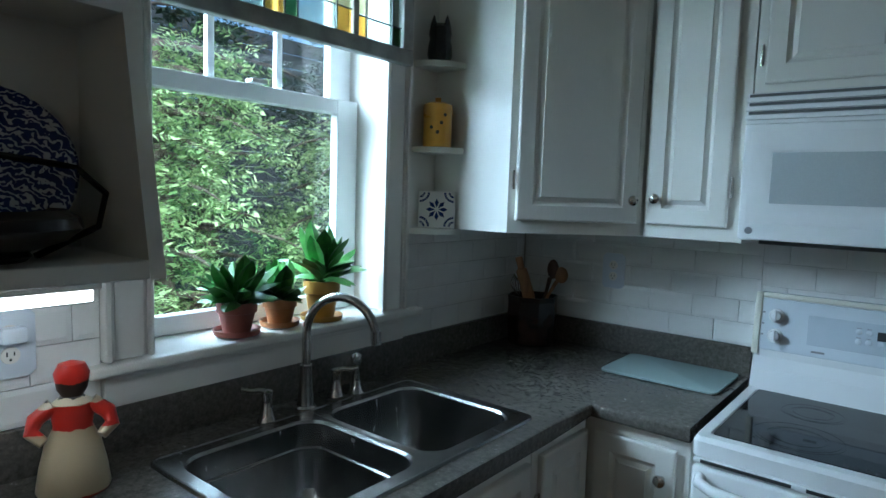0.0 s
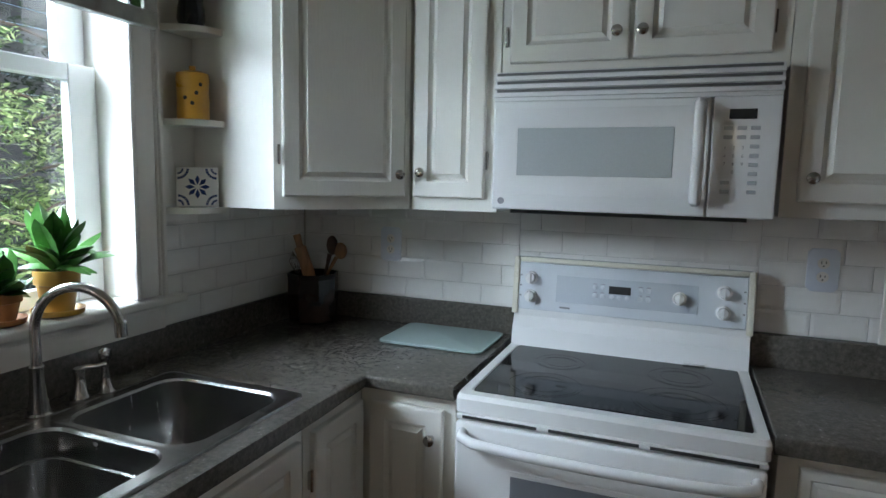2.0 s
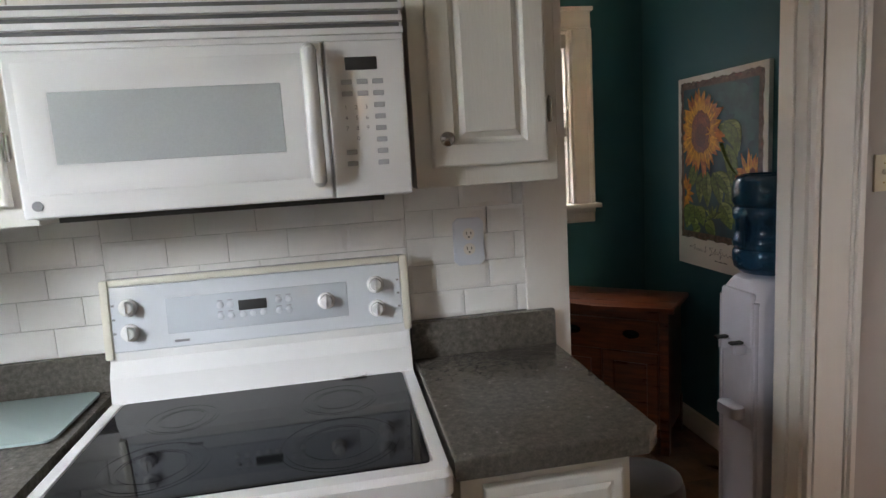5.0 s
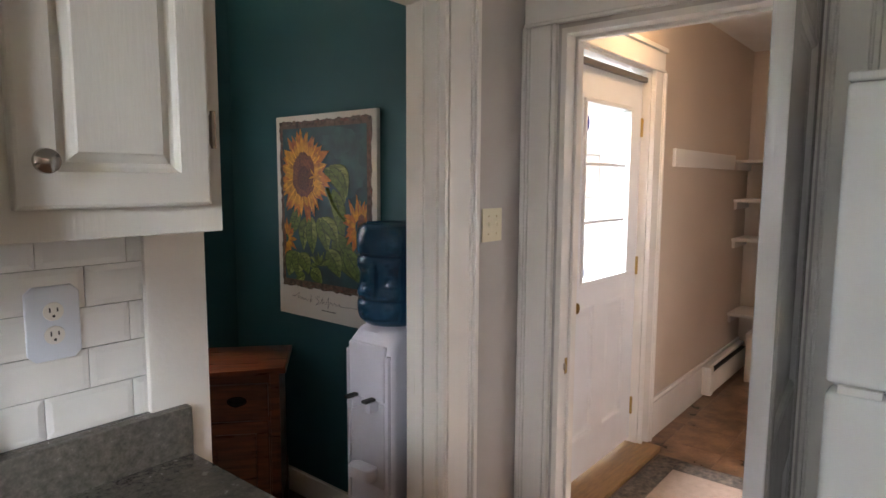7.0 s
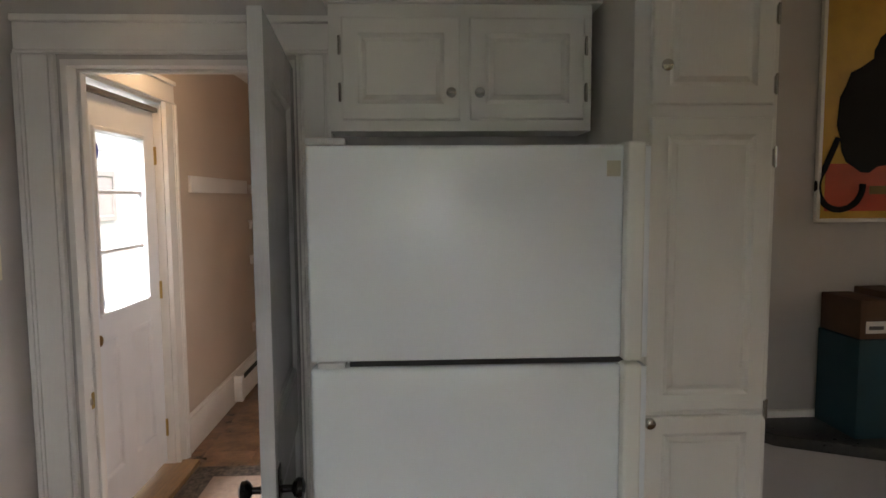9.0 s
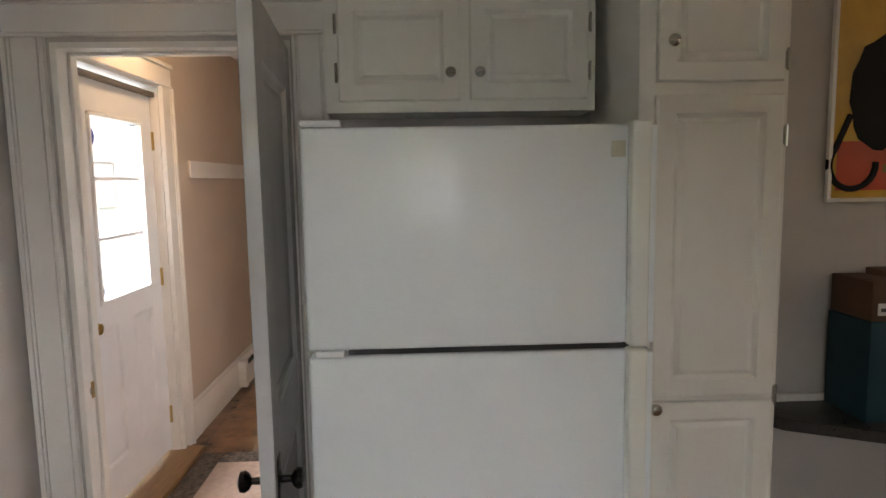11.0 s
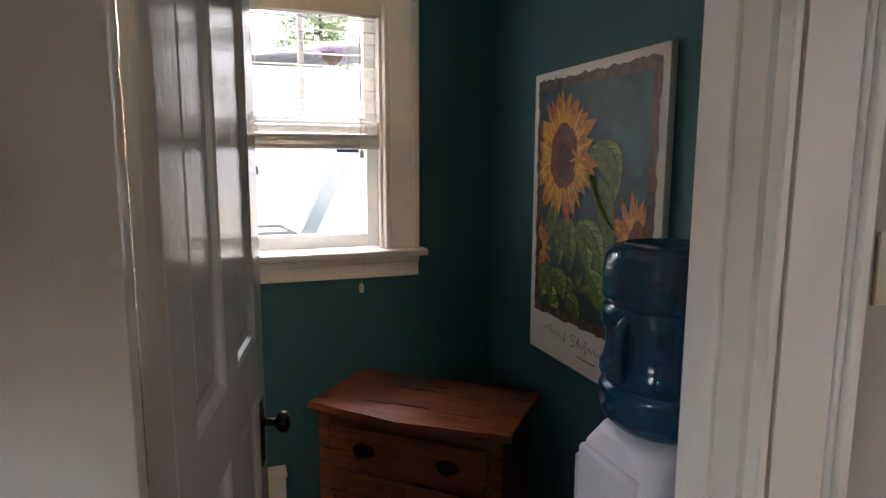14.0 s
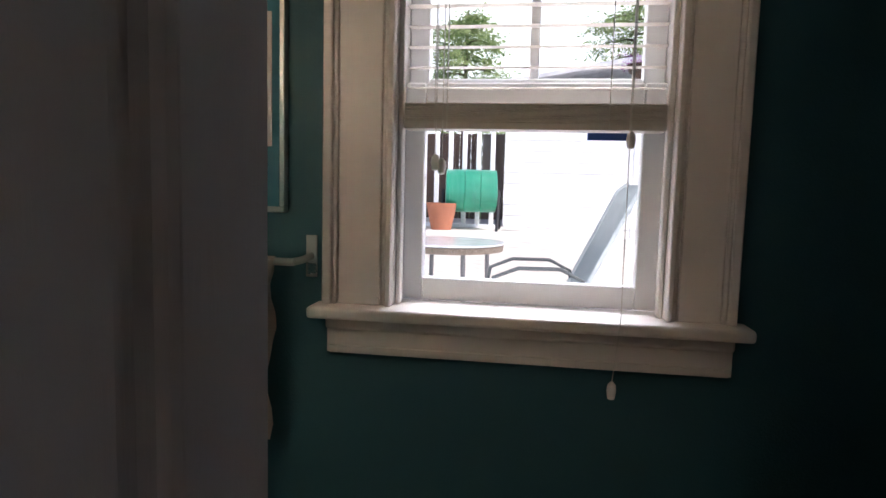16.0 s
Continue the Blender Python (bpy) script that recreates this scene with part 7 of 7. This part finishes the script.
def sprays(rng, centres, spread, count, size):
    """Flat drooping sprays, each a fan of small leaflets, round the centres."""
    V, F = [], []
    idx = rng.integers(0, len(centres), count)
    c = np.asarray(centres)[idx] + rng.normal(0, 1, (count, 3)) * spread
    yaw = rng.uniform(0, 2 * np.pi, count)
    droop = rng.uniform(-0.7, 0.35, count)
    roll = rng.uniform(-0.9, 0.9, count)
    for k in range(count):
        s = size * rng.uniform(0.6, 1.25)
        f = np.array([np.cos(yaw[k]) * np.cos(droop[k]), np.sin(yaw[k]) * np.cos(droop[k]), np.sin(droop[k])])
        sd = np.array([-np.sin(yaw[k]), np.cos(yaw[k]), 0.0]) * np.cos(roll[k]) + np.array([0, 0, np.sin(roll[k])])
        p0 = c[k]
        for j in range(4):
            q = p0 + f * s * (0.12 + 0.24 * j)
            w = s * (0.30 - 0.055 * j)
            for sgn in (-1, 1):
                tip = q + sgn * sd * w + f * w * 0.75
                side = q + sgn * sd * w * 0.40 + f * w * 0.14
                n0 = len(V)
                V += [q, side, tip, q + sgn * sd * w * 0.36 + f * w * 0.52]
                F.append((n0, n0 + 1, n0 + 2, n0 + 3))
        n0 = len(V)
        q = p0 + f * s * 0.9
        V += [q, q + sd * s * 0.1 + f * s * 0.12, q + f * s * 0.34, q - sd * s * 0.1 + f * s * 0.12]
        F.append((n0, n0 + 1, n0 + 2, n0 + 3))
    return V, F


def tree(x, y, h, seed, reach, count, size, material, label, low=0.2):
    rng = np.random.default_rng(seed)
    t = thing("conifer_tree", pose(x, y, -0.36), label, "tree", "trees outside")
    part("trunk", tube(bmesh.new(), [(0, 0, 0), (0.03, 0.02, h * 0.3), (-0.02, 0.04, h * 0.65), (0.02, 0, h)], 0.1, 10, [0.13, 0.10, 0.06, 0.02]), bark, t)
    cen = []
    for k in range(46):
        z = low + (h - low) * (k / 46) ** 0.9
        a = k * 2.4 + rng.uniform(-0.4, 0.4)
        L_ = reach * (1 - 0.62 * z / h) * rng.uniform(0.55, 1.1)
        pts = [(0, 0, z)]
        for j in range(1, 5):
            u = j / 4
            pts.append((math.cos(a + 0.15 * u) * L_ * u, math.sin(a + 0.15 * u) * L_ * u, z + 0.22 * L_ * u - 0.42 * L_ * u * u))
            cen += [pts[-1]] * (1 if j < 3 else 2)
        part("limb", tube(bmesh.new(), pts, 0.02, 6, [0.03, 0.022, 0.015, 0.009, 0.004]), bark, t)
    V, F = sprays(rng, cen, 0.085, count, size)
    me = bpy.data.meshes.new("crown")
    me.from_pydata([tuple(v) for v in V], [], F)
    me.materials.append(material)
    c = new("crown", me)
    c.parent = t
    return t


tree(-3.75, 1.85, 2.75, 11, 1.45, 3900, 0.17, leaf_bright, "feathery green conifer close outside the sink window")
tree(-3.8, 3.5, 2.5, 12, 1.3, 3000, 0.17, leaf_bright, "feathery green conifer beside the house")
# back trees, darkened by leaf colour to stand as shade behind the bright sprays
tree(-5.2, 3.0, 5.2, 13, 1.8, 2600, 0.22, leaf_shaded, "tall conifer with shade put into its dark leaf colour")
tree(-5.6, 5.4, 5.5, 14, 1.9, 2600, 0.22, leaf_shaded, "tall conifer behind, shade put into its leaf colour")
tree(-6.4, 1.0, 5.0, 15, 1.9, 2200, 0.22, leaf_shaded, "tall conifer with shade put into its dark leaf colour")
tree(-6.6, 7.6, 5.5, 18, 2.0, 1800, 0.24, leaf_shaded, "tall conifer farther off, shade put into its leaf colour")
tree(-0.6, 17.5, 6.0, 16, 2.6, 4800, 0.36, leaf_bright, "light green tree beyond the deck")
tree(3.4, 18.5, 6.5, 17, 2.6, 4400, 0.36, leaf_bright, "light green tree behind the shed")
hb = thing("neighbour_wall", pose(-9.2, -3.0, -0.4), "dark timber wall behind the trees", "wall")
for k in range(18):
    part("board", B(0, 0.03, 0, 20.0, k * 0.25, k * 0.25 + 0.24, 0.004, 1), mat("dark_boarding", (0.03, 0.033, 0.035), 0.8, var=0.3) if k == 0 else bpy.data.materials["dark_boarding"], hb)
fl = thing("flower_basket", pose(2.27, 10.0, 2.85), "pink and purple flowers in a basket on a post", "plant")
part("basket", lathe(bmesh.new(), [(0.03, -0.12), (0.12, -0.05), (0.15, 0.04), (0.002, 0.03)], seg=18), wood_dark, fl)
part("post", tube(bmesh.new(), [(0, 0.0, -1.93), (0, 0, -0.1)], 0.02, 8), shed_paint, fl)
V, F = sprays(np.random.default_rng(5), [(0, 0, 0.08), (0.08, 0, 0.06), (-0.08, 0, 0.05)], 0.07, 120, 0.09)
me = bpy.data.meshes.new("flowers")
me.from_pydata([tuple(v) for v in V], [], F)
me.materials.append(leaf_material("pink_purple_petals", (0.35, 0.05, 0.20), (0.25, 0.16, 0.5)))
o = new("flower_mass", me)
o.parent = fl

# ---- wall tiles ----
def tile_mesh(w, h, t, b=0.011):
    bm = bmesh.new()
    rings(bm, -w / 2, w / 2, -h / 2, h / 2, [(0.0, -t * 0.74), (b, -t)], back=0.0)
    bmesh.ops.recalc_face_normals(bm, faces=bm.faces)
    me = bpy.data.meshes.new("tile")
    bm.to_mesh(me)
    bm.free()
    me.materials.append(tile_white)
    return me


TW, TH, GAP = 0.1525, 0.0762, 0.0016
cache = {}
def tile_field(parent, m, u0, u1, z0, z1, skip=()):
    """Running bond of bevelled tiles on a wall: u along it, cut at the ends."""
    row, z = 0, z0
    while z < z1 - 0.008:
        h = min(TH, z1 - z)
        u = u0 - (TW / 2 if row % 2 else 0)
        while u < u1 - 0.006:
            a, b = max(u, u0), min(u + TW, u1)
            if b - a > 0.012 and not any(a < s1 and b > s0 and z < t1 and z + h > t0 for s0, s1, t0, t1 in skip):
                key = (round(b - a, 3), round(h, 3))
                if key not in cache:
                    cache[key] = tile_mesh(b - a - GAP, h - GAP, 0.009, min(0.011, (b - a) / 3, h / 3))
                o = new("tile", cache[key])
                o.parent = parent
                o.matrix_basis = m @ Matrix.Translation(((a + b) / 2, -0.002, z + h / 2))
            u += TW
        z += h
        row += 1
def splash(name, m, u0, u1, z0, z1, label, skip=()):
    g = part(name, B(u0, u1, -0.002, -0.0002, z0, z1), grout)
    g.matrix_basis = m
    tagged(g, label, "tiles", kind="structure")
    tile_field(g, Matrix.Identity(4), u0, u1, z0, z1, skip)
RW = pose(0, YS, 0)
splash("splashback", RW, XW + 0.012, -0.456, 1.046, 1.41, "white bevelled subway tiles behind the worktop")
splash("splashback_2", RW, -0.456, 0.315, 0.95, 1.42, "white bevelled subway tiles behind the range")
splash("splashback_3", RW, 0.315, 0.652, 1.046, 1.43, "white bevelled subway tiles beside the doorway")
SWL = pose(XW, 0, 0, 0, 0, 90)
splash("splashback_4", SWL, 1.494, YS - 0.012, 1.046, 1.415, "white bevelled subway tiles by the sink window")
splash("splashback_5", SWL, -0.1, 0.563, 1.046, 1.357, "white bevelled subway tiles under the cupboard")
splash("splashback_6", SWL, 0.565, 1.492, 1.046 - 0.098, 1.042, "white bevelled subway tiles below the window apron", ((0.0, 3.0, 0.0, 1.02),))

# ---- floor tiles ----
def floor_tiles(parent_name, x0, x1, y0, y1, size=0.305):
    parent = scene.objects[parent_name]
    made = {}
    nx, ny = math.ceil((x1 - x0) / size), math.ceil((y1 - y0) / size)
    for i in range(nx):
        for j in range(ny):
            a, b = x0 + i * size, min(x0 + (i + 1) * size, x1)
            c, d = y0 + j * size, min(y0 + (j + 1) * size, y1)
            if b - a < 0.02 or d - c < 0.02:
                continue
            key = (round(b - a, 3), round(d - c, 3))
            if key not in made:
                w_, l_ = (b - a) / 2 - 0.001, (d - c) / 2 - 0.001
                bm = B(-w_, w_, -l_, l_, -0.004, 0.0)
                me = bpy.data.meshes.new("floor_tile")
                bm.to_mesh(me)
                bm.free()
                me.materials.append(floor_vinyl)
                made[key] = me
            o = new("floor_tile", made[key])
            o.parent = parent
            o.location = ((a + b) / 2, (c + d) / 2, 0)
floor_tiles("floor_2", 2.10, HX1, HY0, HY1 - 0.0)
floor_tiles("floor_3", TX0, TX1, TY0 - 0.06, TY1)
floor_tiles("floor", XW, 2.10, YB, YS + 0.06)
